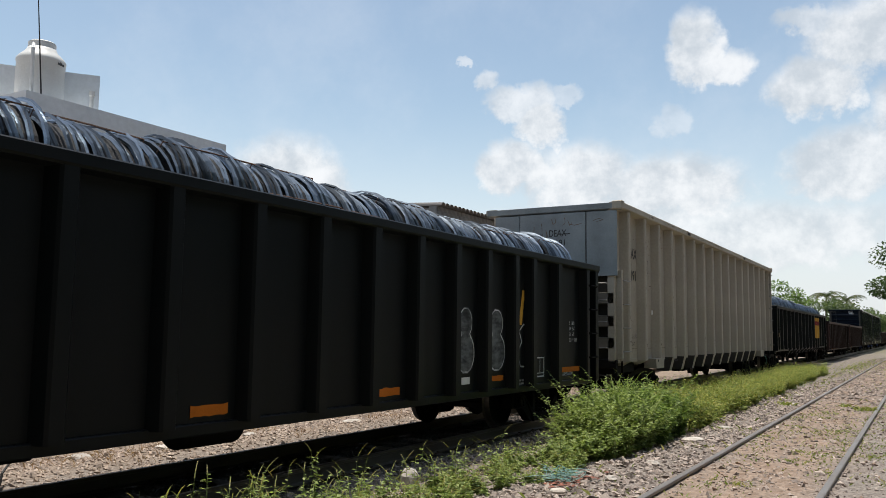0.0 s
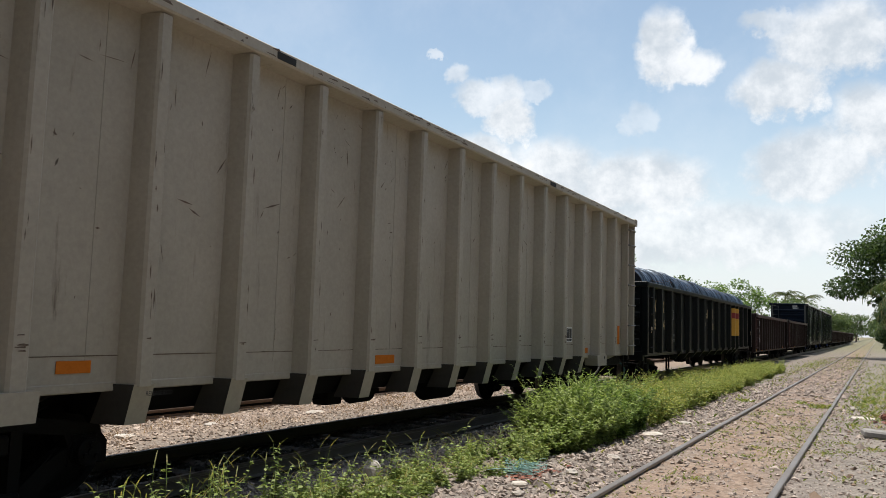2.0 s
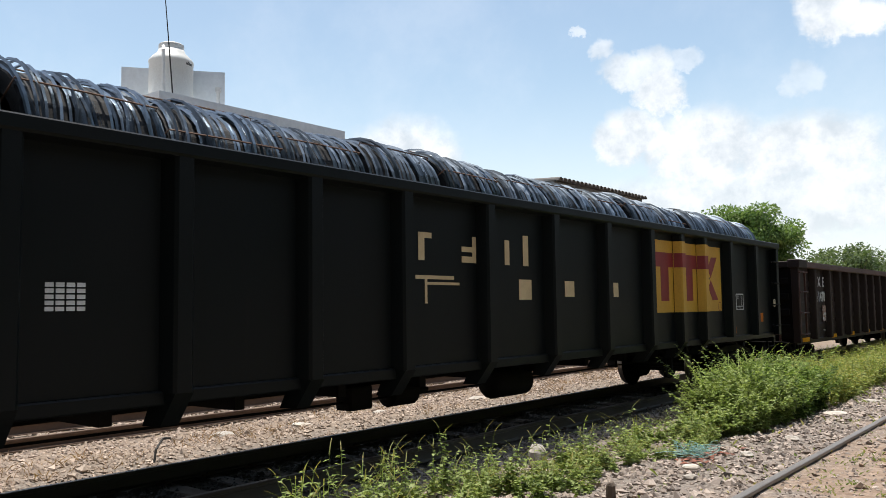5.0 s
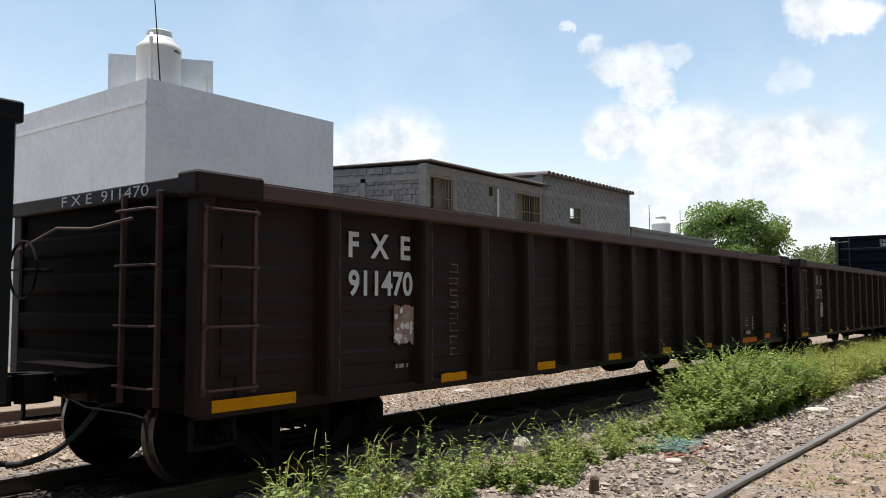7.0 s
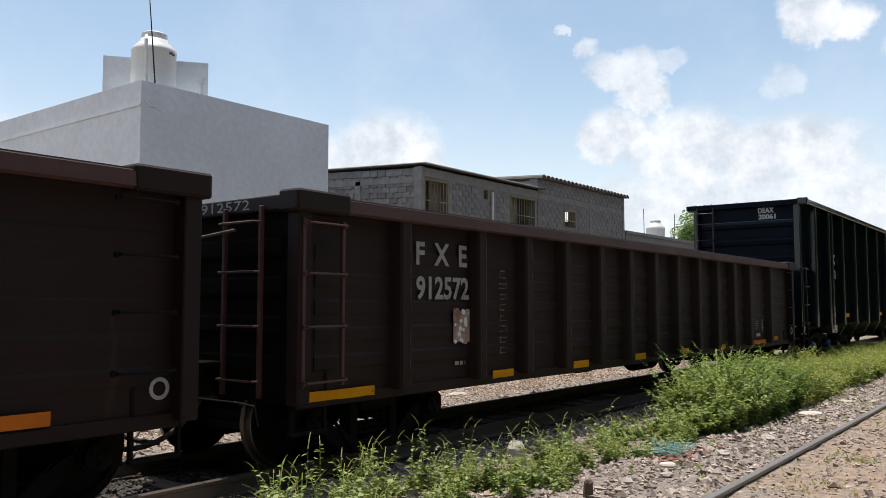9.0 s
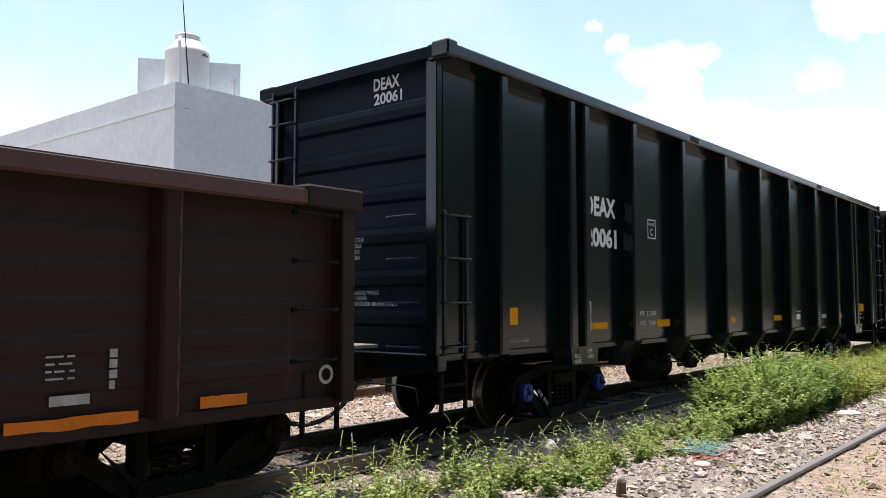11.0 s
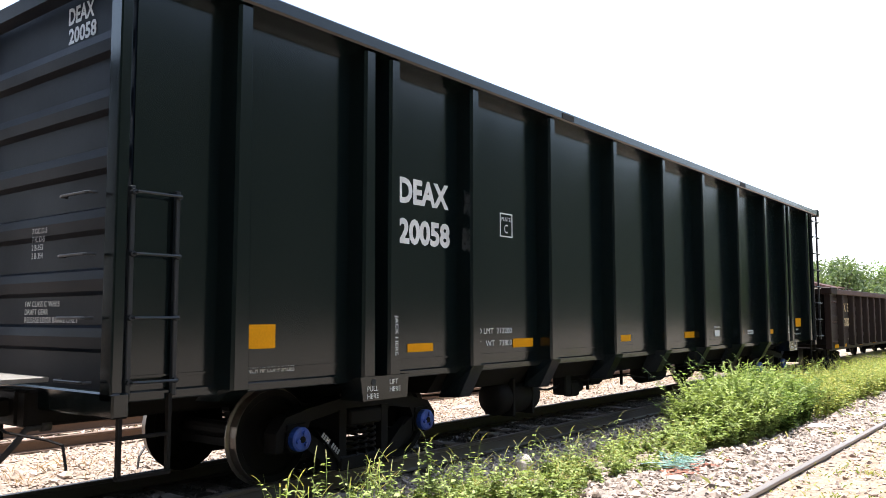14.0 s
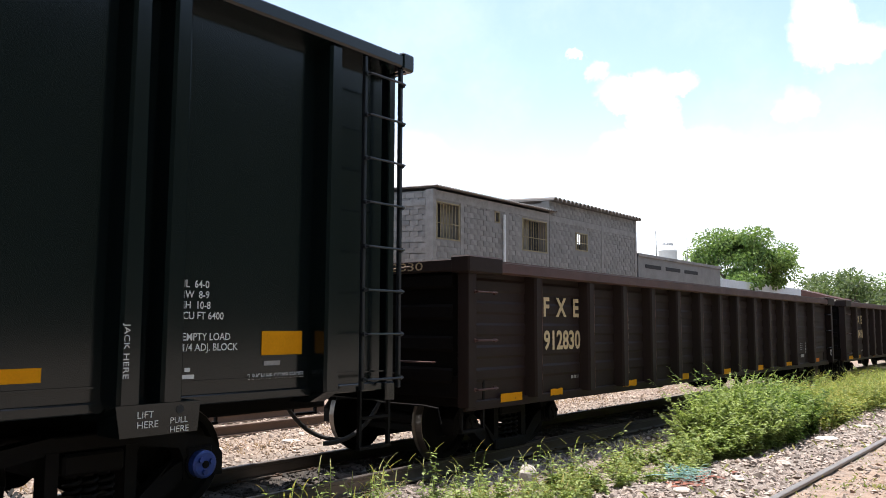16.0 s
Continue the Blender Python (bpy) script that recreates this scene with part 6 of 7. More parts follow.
def wall_with_holes(house, y0, y1, z0, z1, holes, mat, name="wall"):
    """A facade 0.4 m thick in the plane of WALL_X, pierced by its openings."""
    sh = Shape()
    ys = sorted({y0, y1, *[h[0] for h in holes], *[h[1] for h in holes]})
    for a, b in zip(ys, ys[1:]):
        hs = sorted((h[2], h[3]) for h in holes if h[0] <= a and h[1] >= b)
        z = z0
        for lo, hi in hs:
            sh.box(WALL_X - 0.4, WALL_X - 0.018, a, b, z, lo)
            z = hi
        sh.box(WALL_X - 0.4, WALL_X - 0.018, a, b, z, z1)
    w = part(name, sh, mat, house)
    BLOCK_JOBS.append((w, y0, y1, max(z0, 3.4), z1, holes))
    return w


def corrugated(x0, x1, y0, y1, z_of, pitch=0.18, amp=0.03, thick=0.012):
    """Sheet with waves along y; z_of(x, y) is its height."""
    ys = np.arange(y0, y1, pitch / 6)
    top = [[(x, y, z_of(x, y) + amp * math.sin(2 * math.pi * y / pitch)) for y in ys] for x in (x0, x1)]
    bot = [[(x, y, z - thick) for x, y, z in row] for row in top]
    n = len(ys)
    vs = top[0] + top[1] + bot[0] + bot[1]
    fs = []
    for i in range(n - 1):
        fs += [(i, i + 1, n + i + 1, n + i), (2 * n + i, 3 * n + i, 3 * n + i + 1, 2 * n + i + 1), (n + i, n + i + 1, 3 * n + i + 1, 3 * n + i), (i, 2 * n + i, 2 * n + i + 1, i + 1)]
    return Shape().poly(vs, fs)


def block_houses():
    h1 = thing("block_house", "unfinished house of bare grey concrete blocks with a corrugated roof", "house")
    holes = [(22.2, 23.57, 4.72, 6.08), (25.85, 26.16, 5.66, 6.12), (27.8, 29.7, 4.72, 6.07)]
    wall_with_holes(h1, 22.05, 29.88, -0.4, 6.46, holes, PLASTER)
    part("side_wall", Shape().prism([(WALL_X - 0.39, -0.4), (WALL_X - 0.39, 6.45), (-27.0, 6.95), (-27.0, -0.4)], "y", 22.07, 22.4), PLASTER, h1)
    sb = Shape()
    for r in range(17):
        for c in range(22):
            x1 = WALL_X - 0.12 - 0.4 * c - (0.2 if r % 2 else 0)
            if 6.2 - 0.2 * r + 0.04 * c > 3.2:
                sb.box(x1 - 0.384, x1, 22.03 + 0.012 * math.sin(7.0 * c + 3.0 * r), 22.08, 6.2 - 0.2 * r + 0.055 * 0.4 * c, 6.384 - 0.2 * r + 0.055 * 0.4 * c)
    tagged(part("blockwork", sb, BLOCKMAT, h1), kind="stuff")
    part("back_wall", Shape().box(-27.2, -27.0, 22.3, 29.8, -0.4, 5.8), PLASTER, h1)
    part("column", Shape().box(WALL_X - 0.34, WALL_X + 0.012, 22.0, 22.17, -0.4, 6.48), CONCRETE, h1)
    part("column", Shape().box(WALL_X - 0.1, WALL_X + 0.012, 23.62, 23.8, -0.4, 6.46), CONCRETE, h1)
    part("column", Shape().box(WALL_X - 0.1, WALL_X + 0.012, 26.5, 26.7, -0.4, 6.46), CONCRETE, h1)
    part("ring_beam", Shape().box(WALL_X - 0.1, WALL_X + 0.010, 22.17, 29.88, 6.14, 6.46), CONCRETE, h1)
    part("column", Shape().box(-21.2, -20.95, 22.0, 22.09, -0.4, 6.2), CONCRETE, h1)
    part("ring_beam", Shape().prism([(WALL_X - 0.35, 5.92), (WALL_X - 0.35, 6.12), (-26.9, 6.5), (-26.9, 6.32)], "y", 22.0, 22.09), CONCRETE, h1)
    part("roof", corrugated(WALL_X + 0.22, -27.3, 21.95, 30.3, lambda x, y: 6.60 - 0.05 * (x - WALL_X) if x < WALL_X else 6.58), ROOFSHEET, h1, "grey corrugated roof sheets")
    barred_window(h1, 22.2, 23.57, 4.72, 6.08, 8, (0.5, 1.0))
    barred_window(h1, 25.85, 26.16, 5.66, 6.12, 0, None)
    barred_window(h1, 27.8, 29.7, 4.72, 6.07, 10, (0.0, 0.5))
    part("down_pipe", Shape().tube([(WALL_X + 0.08, 26.36, 2.0), (WALL_X + 0.08, 26.36, 6.02)], 0.05, 8), PVC, h1, "white plastic down pipe")
    h2 = thing("block_house", "taller house of bare grey concrete blocks with ragged roof sheets", "house")
    hole = [(32.2, 33.28, 5.06, 5.88)]
    wall_with_holes(h2, 29.9, 38.4, -0.4, 7.02, hole, PLASTER)
    part("side_wall", Shape().box(-27, WALL_X - 0.39, 29.9, 30.2, -0.4, 6.95), PLASTER, h2)
    part("end_wall", Shape().box(-27, WALL_X - 0.39, 38.1, 38.4, -0.4, 5.7), PLASTER, h2)
    part("ring_beam", Shape().box(WALL_X - 0.1, WALL_X + 0.012, 29.9, 38.4, 6.15, 6.4), CONCRETE, h2)
    part("column", Shape().box(WALL_X - 0.1, WALL_X + 0.016, 34.6, 34.85, -0.4, 7.02), CONCRETE, h2)
    part("column", Shape().box(WALL_X - 0.1, WALL_X + 0.016, 38.2, 38.41, -0.4, 7.02), CONCRETE, h2)
    barred_window(h2, 32.2, 33.28, 5.06, 5.88, 6, None, False)
    me = Shape().loft([[(x, r * math.cos(a), z + r * 0.95 * math.sin(a)) for a in np.linspace(0, math.pi, 7)] for x, r, z in ((WALL_X + 0.25, 0.17, 7.02), (WALL_X - 3.0, 0.17, 7.2))], False, False)
    me.loft([[(x, r * math.cos(a), z + r * 0.95 * math.sin(a)) for a in np.linspace(0, math.pi, 7)] for x, r, z in ((WALL_X + 0.25, 0.14, 7.02), (WALL_X - 3.0, 0.14, 7.2))], False, False)
    roof_me = me.mesh("roof_tile", ROOFSHEET)
    for k in range(24):
        part("roof_tile", roof_me, ROOFSHEET, h2, m=pose(0, 30.05 + 0.36 * k, 0))
    low = thing("low_house", "low grey block house with a row of vent blocks", "house")
    part("wall", Shape().box(WALL_X - 6, WALL_X, 38.6, 50.3, -0.4, 5.35), PLASTER, low)
    part("coping", Shape().box(WALL_X - 6, WALL_X + 0.06, 38.6, 50.4, 5.25, 5.40), CONCRETE, low)
    part("wall", Shape().box(WALL_X - 6, WALL_X - 1, 50.3, 72, -0.4, 4.85), WHITEWASH, low)
    vm = Shape().box(0, 0.01, -0.2, 0.2, -0.1, 0.1).mesh("vent_block", HOLESHADE)
    for k in range(3):
        for j in range(6):
            part("vent_block", vm, HOLESHADE, low, m=pose(WALL_X + 0.002, 39.6 + 2.6 * k + 0.32 * j, 4.78))
    part("antenna_mast", Shape().tube([(WALL_X - 2, 45.4, 5.3), (WALL_X - 2, 45.35, 7.3)], 0.02, 5), CABLE, low)
    part("antenna_mast", Shape().tube([(WALL_X - 2, 50.1, 5.3), (WALL_X - 2, 50.1, 7.4)], 0.02, 5), CABLE, low)
    far = thing("far_house", "small pale house with a tiled roof among the trees", "house")
    part("wall", Shape().box(-27, -20, 88, 98, -0.4, 4.6), WHITEWASH, far)
    part("roof", Shape().prism([(-27.6, 4.5), (-19.4, 4.5), (-23.5, 5.6)], "y", 87.5, 98.5), RUSTRIM, far)


block_houses()
water_tank(-21.0, 49.4, 5.40, 1.12, "white plastic water tank on the low house roof")

# ---------------------------------------------------------------- plants
RNG = np.random.default_rng(7)


def quads_mesh(name, V, mats, idx=None):
    """V: (n, 4, 3) corner places."""
    n = len(V)
    me = bpy.data.meshes.new(name)
    me.vertices.add(4 * n)
    me.vertices.foreach_set("co", np.ascontiguousarray(V, dtype=np.float32).reshape(-1))
    me.loops.add(4 * n)
    me.loops.foreach_set("vertex_index", np.arange(4 * n, dtype=np.int32))
    me.polygons.add(n)
    me.polygons.foreach_set("loop_start", np.arange(0, 4 * n, 4, dtype=np.int32))
    me.polygons.foreach_set("loop_total", np.full(n, 4, dtype=np.int32))
    for m in mats:
        me.materials.append(m)
    if idx is not None:
        me.polygons.foreach_set("material_index", np.asarray(idx, dtype=np.int32))
    me.update()
    return me


def unit(a):
    return a / np.maximum(np.linalg.norm(a, axis=-1, keepdims=True), 1e-9)


def leaf_quads(base, way, length, width, roll):
    """Diamond leaves: base places, directions, sizes."""
    way = unit(way)
    ref = np.tile(np.array([0.0, 0.0, 1.0]), (len(base), 1))
    side = unit(np.cross(way, ref) + 1e-4)
    nor = np.cross(side, way)
    s = side * np.cos(roll)[:, None] + nor * np.sin(roll)[:, None]
    L, W = length[:, None], width[:, None]
    mid = base + way * L * 0.45
    tip = base + way * L - np.array([0, 0, 1.0]) * L * 0.22
    return np.stack([base, mid + s * W, tip, mid - s * W], 1)


def herbs(places, heights, stems, leaves, leaf_len, spread, spike, seed):
    """Leafy annual weeds: arching stems with leaves all the way and seed spikes at the tips. Returns quads and a material index."""
    r = np.random.default_rng(seed)
    out, mi = [], []
    for (x, y, z), h in zip(places, heights):
        ns = max(2, int(r.normal(stems, 1)))
        a = r.uniform(0, 2 * np.pi, ns)
        lean = r.uniform(0.05, spread, ns)
        hh = h * r.uniform(0.55, 1.0, ns)
        k = np.linspace(0, 1, 5)
        for i in range(ns):
            bend = np.stack([np.cos(a[i]) * lean[i] * hh[i] * k ** 1.6, np.sin(a[i]) * lean[i] * hh[i] * k ** 1.6, hh[i] * (k - 0.12 * k ** 2)], 1)
            p = np.array([x, y, z]) + np.array([r.normal(0, 0.03), r.normal(0, 0.03), 0]) + bend
            w = 0.0018 + 0.0016 * h
            sd = np.array([-np.sin(a[i]), np.cos(a[i]), 0]) * w
            q = np.stack([p[:-1] - sd, p[:-1] + sd, p[1:] + sd * 0.7, p[1:] - sd * 0.7], 1)
            out.append(q)
            mi.append(np.zeros(len(q)))
            nl = max(3, int(leaves * hh[i] / max(h, 1e-3)))
            t = r.uniform(0.12, 1.0, nl)
            bx = np.stack([np.interp(t, k, p[:, c]) for c in range(3)], 1)
            la = r.uniform(0, 2 * np.pi, nl)
            way = np.stack([np.cos(la), np.sin(la), r.uniform(-0.25, 0.5, nl)], 1)
            ln = leaf_len * r.uniform(0.5, 1.25, nl) * (1.1 - 0.5 * t)
            out.append(leaf_quads(bx, way, ln, ln * r.uniform(0.24, 0.40, nl), r.uniform(-0.45, 0.45, nl)))
            mi.append(np.zeros(nl))
            if r.random() < spike:
                m = 6
                tt = np.linspace(0, 1, m)
                d = unit(bend[-1] - bend[-2] + np.array([np.cos(a[i]) * 0.05, np.sin(a[i]) * 0.05, 0.0]))
                ln = r.uniform(0.06, 0.15)
                sp = p[-1] + d * ln * tt[:, None] + np.array([np.cos(a[i]), np.sin(a[i]), -0.5]) * (ln * 0.22 * tt ** 2)[:, None]
                wv = (0.0055 * (1 - 0.6 * tt))[:, None] * np.array([0.6, 0.8, 0])
                q1 = np.stack([sp[:-1] - wv[:-1], sp[:-1] + wv[:-1], sp[1:] + wv[1:], sp[1:] - wv[1:]], 1)
                wz = (0.0055 * (1 - 0.6 * tt))[:, None] * np.array([0.8, -0.6, 0])
                q2 = np.stack([sp[:-1] - wz[:-1], sp[:-1] + wz[:-1], sp[1:] + wz[1:], sp[1:] - wz[1:]], 1)
                out += [q1, q2]
                mi.append(np.ones(2 * (m - 1)))
    return np.concatenate(out), np.concatenate(mi)


def strip_places(n, x0, x1, y0, y1, seed, edge=None):
    r = np.random.default_rng(seed)
    x, y = r.uniform(x0, x1, n), r.uniform(y0, y1, n)
    keep = np.ones(n, bool) if edge is None else edge(x, y)
    x, y = x[keep], y[keep]
    return np.stack([x, y, ground_z(x, y) - 0.01], 1)


def scatter_weeds():
    # sparse herbs at the foot of the ballast
    p = strip_places(1200, -5.4, -3.6, 2.2, 10.6, 1, lambda x, y: (x > -5.15 + 0.05 * (y - 3)) & (x < -3.95 - 0.03 * (10 - y) + 0.16 * np.sin(y * 2.1)) & (np.sin(x * 5.1 + 1.3 * np.sin(y * 2.2)) * np.sin(y * 3.7 + x * 1.9) > -0.38) & (np.hypot(x + 4.78, y - 7.3) > 0.45) & (y > 4.05 - 0.73 * (x + 5.0)))
    rr = np.random.default_rng(2)
    hh = np.where(rr.random(len(p)) < np.interp(p[:, 1], [3, 6.2, 7.5], [0.24, 0.22, 0.12]), rr.uniform(0.42, 0.72, len(p)), rr.uniform(0.12, 0.36, len(p))) * np.interp(p[:, 1], [3, 6, 8, 10.5], [1.0, 0.95, 0.74, 0.9])
    q, m = herbs(p, hh * 1.15, 4, 16, 0.076, 0.36, 0.8, 3)
    tagged(new("weeds", quads_mesh("weeds", q, [LEAF, DRYLEAF], m)), "sunlit leafy green weeds with seed spikes along the ballast", "weeds", kind="stuff")
    # bush of tall weeds
    r = np.random.default_rng(5)
    b = thing("bush", "dense dark green bush of tall weeds beside the track", "bush")
    n = 300
    a, d = r.uniform(0, 2 * np.pi, n), np.sqrt(r.uniform(0, 1, n))
    x, y = -4.28 + 0.74 * d * np.cos(a), 13.1 + 2.9 * d * np.sin(a)
    hgt = (1.46 - 0.54 * d ** 2) * r.uniform(0.6, 1.0, n) * np.where(r.random(n) < 0.10, 1.22, 1.0) * (0.93 + 0.13 * np.sin(y * 2.7 + 1.0)) * np.interp(y, [10.2, 11.0, 12.3, 16], [0.36, 0.54, 1.0, 0.86])
    p = np.stack([x, y, ground_z(x, y)], 1)
    order = np.argsort(y)
    for k, i in enumerate(np.array_split(order, 6)):
        q, m = herbs(p[i], hgt[i], 7, 50, 0.086, 0.75, 0.25, 60 + k)
        part("clump", quads_mesh("clump", q, [LEAF if k < 2 else BUSHLEAF, LEAF], m), BUSHLEAF, b)
    # weed bank that runs on along the line
    p = strip_places(1500, -5.5, -3.3, 12.8, 42, 8, lambda x, y: (x > -5.35) & (x < -3.55 - 0.012 * (y - 13) + 0.12 * np.sin(y * 1.3)))
    r = np.random.default_rng(9)
    q, m = herbs(p, r.uniform(0.4, 1.05, len(p)) * np.interp(p[:, 1], [13, 25, 44], [1.0, 0.78, 0.66]), 6, 24, 0.085, 0.65, 0.4, 10)
    tagged(new("weed_bank", quads_mesh("weed_bank", q, [BANKLEAF, DRYLEAF], m)), "yellow-green bank of weeds between the two tracks", "weeds", kind="stuff")
    # one taller sprig
    q, m = herbs([(-4.62, 7.35, -0.12)], [0.70], 3, 26, 0.085, 0.12, 1.0, 12)
    tagged(part("tall_weed", quads_mesh("tall_weed", q, [LEAF, DRYLEAF], m), LEAF), "single tall spindly weed with small leaves", "weed")
    # grass in the siding and to the right of it
    r = np.random.default_rng(13)
    quads = []
    spots = [(-2.25, 9.2, 0.35, 0.5, 120), (-1.75, 6.2, 0.5, 0.35, 200), (-1.95, 8.0, 0.35, 0.3, 120), (-1.05, 13.5, 0.35, 1.4, 420), (-1.0, 17.5, 0.3, 2.5, 300), (-2.2, 13.5, 0.25, 2.0, 200), (-2.3, 17, 0.3, 3, 220),
             (0.2, 16.2, 0.25, 0.6, 260), (0.7, 24, 0.7, 4.5, 1500), (0.9, 32, 0.8, 6, 1600), (1.2, 45, 1.1, 10, 1800), (-3.3, 30, 0.3, 14, 300), (-3.3, 52, 0.6, 8, 900), (-1.5, 60, 0.4, 14, 500), (-0.3, 22, 0.25, 3, 260),
             (-2.3, 4.6, 0.3, 0.5, 90), (-3.1, 7.6, 0.3, 0.6, 60), (1.9, 20, 0.6, 5, 900), (2.8, 30, 1.0, 9, 1500)]
    spots += [(r.uniform(-3.2, 0.6), r.uniform(5, 22), 0.09, 0.12, 45) for _ in range(46)] + [(r.uniform(-2.3, -1.1), r.uniform(6, 26), 0.14, 0.35, 60) for _ in range(4)]
    for cx, cy, sx, sy, n in spots:
        x, y = r.normal(cx, sx, n), r.normal(cy, sy, n)
        base = np.stack([x, y, ground_z(x, y) - 0.01], 1)
        an = r.uniform(0, 2 * np.pi, n)
        way = np.stack([np.cos(an) * 0.9, np.sin(an) * 0.9, np.ones(n)], 1)
        ln = r.uniform(0.03, 0.10, n) * (1.0 if cy < 20 else 2.2)
        quads.append(leaf_quads(base, way, ln, ln * 0.08 + 0.003, r.uniform(-1, 1, n)))
    tagged(new("grass", quads_mesh("grass", np.concatenate(quads), [GRASS])), "tufts of short green grass in gravel and dirt", "grass", kind="stuff")
    # dry stalks beyond the main line
    r = np.random.default_rng(15)
    n = 5200
    x, y = r.uniform(-12.5, -8.6, n), r.uniform(3, 24, n)
    keep = np.sin(x * 2.3 + y * 0.7) + np.sin(y * 1.9) > 0.1
    x, y = x[keep], y[keep]
    base = np.stack([x, y, ground_z(x, y) - 0.01], 1)
    an = r.uniform(0, 2 * np.pi, len(x))
    way = np.stack([np.cos(an) * 0.9, np.sin(an) * 0.9, np.ones(len(x))], 1)
    ln = r.uniform(0.06, 0.32, len(x))
    tagged(new("dry_grass", quads_mesh("dry_grass", leaf_quads(base, way, ln, np.full(len(x), 0.005), r.uniform(-1, 1, len(x))), [STRAW])), "dry brown stalks in the far gravel", "grass", kind="stuff")


scatter_weeds()


def stones(name, n, area, size, seed, label, mat):
    """Angular ballast stones: squashed eight-faced lumps, half sunk."""
    r = np.random.default_rng(seed)
    x0, x1, y0, y1 = area
    x = r.uniform(x0, x1, n)
    y = y0 + (y1 - y0) * r.uniform(0, 1, n) ** 1.35
    s = r.uniform(size[0], size[1], n) * np.where(r.random(n) < 0.06, 1.7, 1.0)
    base = np.array([(1, 0, 0), (-1, 0, 0), (0, 1, 0), (0, -1, 0), (0, 0, 1), (0, 0, -1)], float)
    tri = np.array([(0, 2, 4), (2, 1, 4), (1, 3, 4), (3, 0, 4), (2, 0, 5), (1, 2, 5), (3, 1, 5), (0, 3, 5)])
    P = base[None] * (0.6 + 0.7 * r.random((n, 6, 1))) + r.normal(0, 0.18, (n, 6, 3))
    P[:, :, 2] *= 0.7
    an, ti = r.uniform(0, 2 * np.pi, n), r.uniform(-0.7, 0.7, n)
    c, si = np.cos(an)[:, None], np.sin(an)[:, None]
    X, Y, Z = P[:, :, 0] * c - P[:, :, 1] * si, P[:, :, 0] * si + P[:, :, 1] * c, P[:, :, 2]
    Y, Z = Y * np.cos(ti)[:, None] - Z * np.sin(ti)[:, None], Y * np.sin(ti)[:, None] + Z * np.cos(ti)[:, None]
    V = np.stack([X, Y, Z], -1) * s[:, None, None] + np.stack([x, y, ground_z(x, y) + s * 0.2], -1)[:, None]
    F = (tri[None] + 6 * np.arange(n)[:, None, None]).reshape(-1, 3)
    me = bpy.data.meshes.new(name)
    me.from_pydata(V.reshape(-1, 3).tolist(), [], F.tolist())
    me.materials.append(mat)
    return tagged(new(name, me), label, "gravel", kind="stuff")


stones("ballast", 19000, (-6.05, -2.55, 2.0, 30), (0.016, 0.040), 21, "grey angular ballast stones beside the main track", STONE)
stones("ballast", 7000, (-7.65, -6.4, 1.0, 26), (0.018, 0.04), 22, "ballast stones between the rails and sleepers, coloured dark for the train's shadow", DARKSTONE)
stones("ballast", 22000, (-13.0, -7.9, 2.0, 34), (0.012, 0.042), 23, "pale tan sunlit stones beyond the main track", TANSTONE)
stones("gravel", 14000, (-2.4, 2.5, 4.0, 30), (0.007, 0.022), 24, "fine gravel in the siding", STONE)
stones("gravel", 1400, (-2.9, 0.9, 4.5, 26), (0.018, 0.042), 26, "loose grey stones lying in the siding", STONE)
stones("clods", 420, (-2.5, 0.7, 4.5, 26), (0.015, 0.04), 27, "dry brown clods of earth in the siding", CLOD)
stones("gravel", 5000, (-3.6, -0.6, 24, 70), (0.02, 0.05), 25, "gravel further along the siding", STONE)


def lump(name, x, y, size, mat, label, category, seed, flat=1.0):
    """An irregular lump: stone, rubble or crumpled litter."""
    rnd = random.Random(seed)
    bm = bmesh.new()
    bmesh.ops.create_icosphere(bm, subdivisions=2, radius=1)
    for v in bm.verts:
        k = 1 + 0.32 * noise.noise(v.co * 1.7 + Vector((seed, 0, 0))) + rnd.uniform(-0.05, 0.05)
        v.co = Vector((v.co.x * size[0] * k, v.co.y * size[1] * k, v.co.z * size[2] * k * flat))
    me = bpy.data.meshes.new(name)
    bm.to_mesh(me)
    bm.free()
    me.materials.append(mat)
    z = float(ground_z(np.array([x]), np.array([y]))[0])
    return tagged(part(name, me, mat, None, "", pose(x, y, z + size[2] * 0.55, 0, 0, rnd.uniform(0, 180))), label, category)


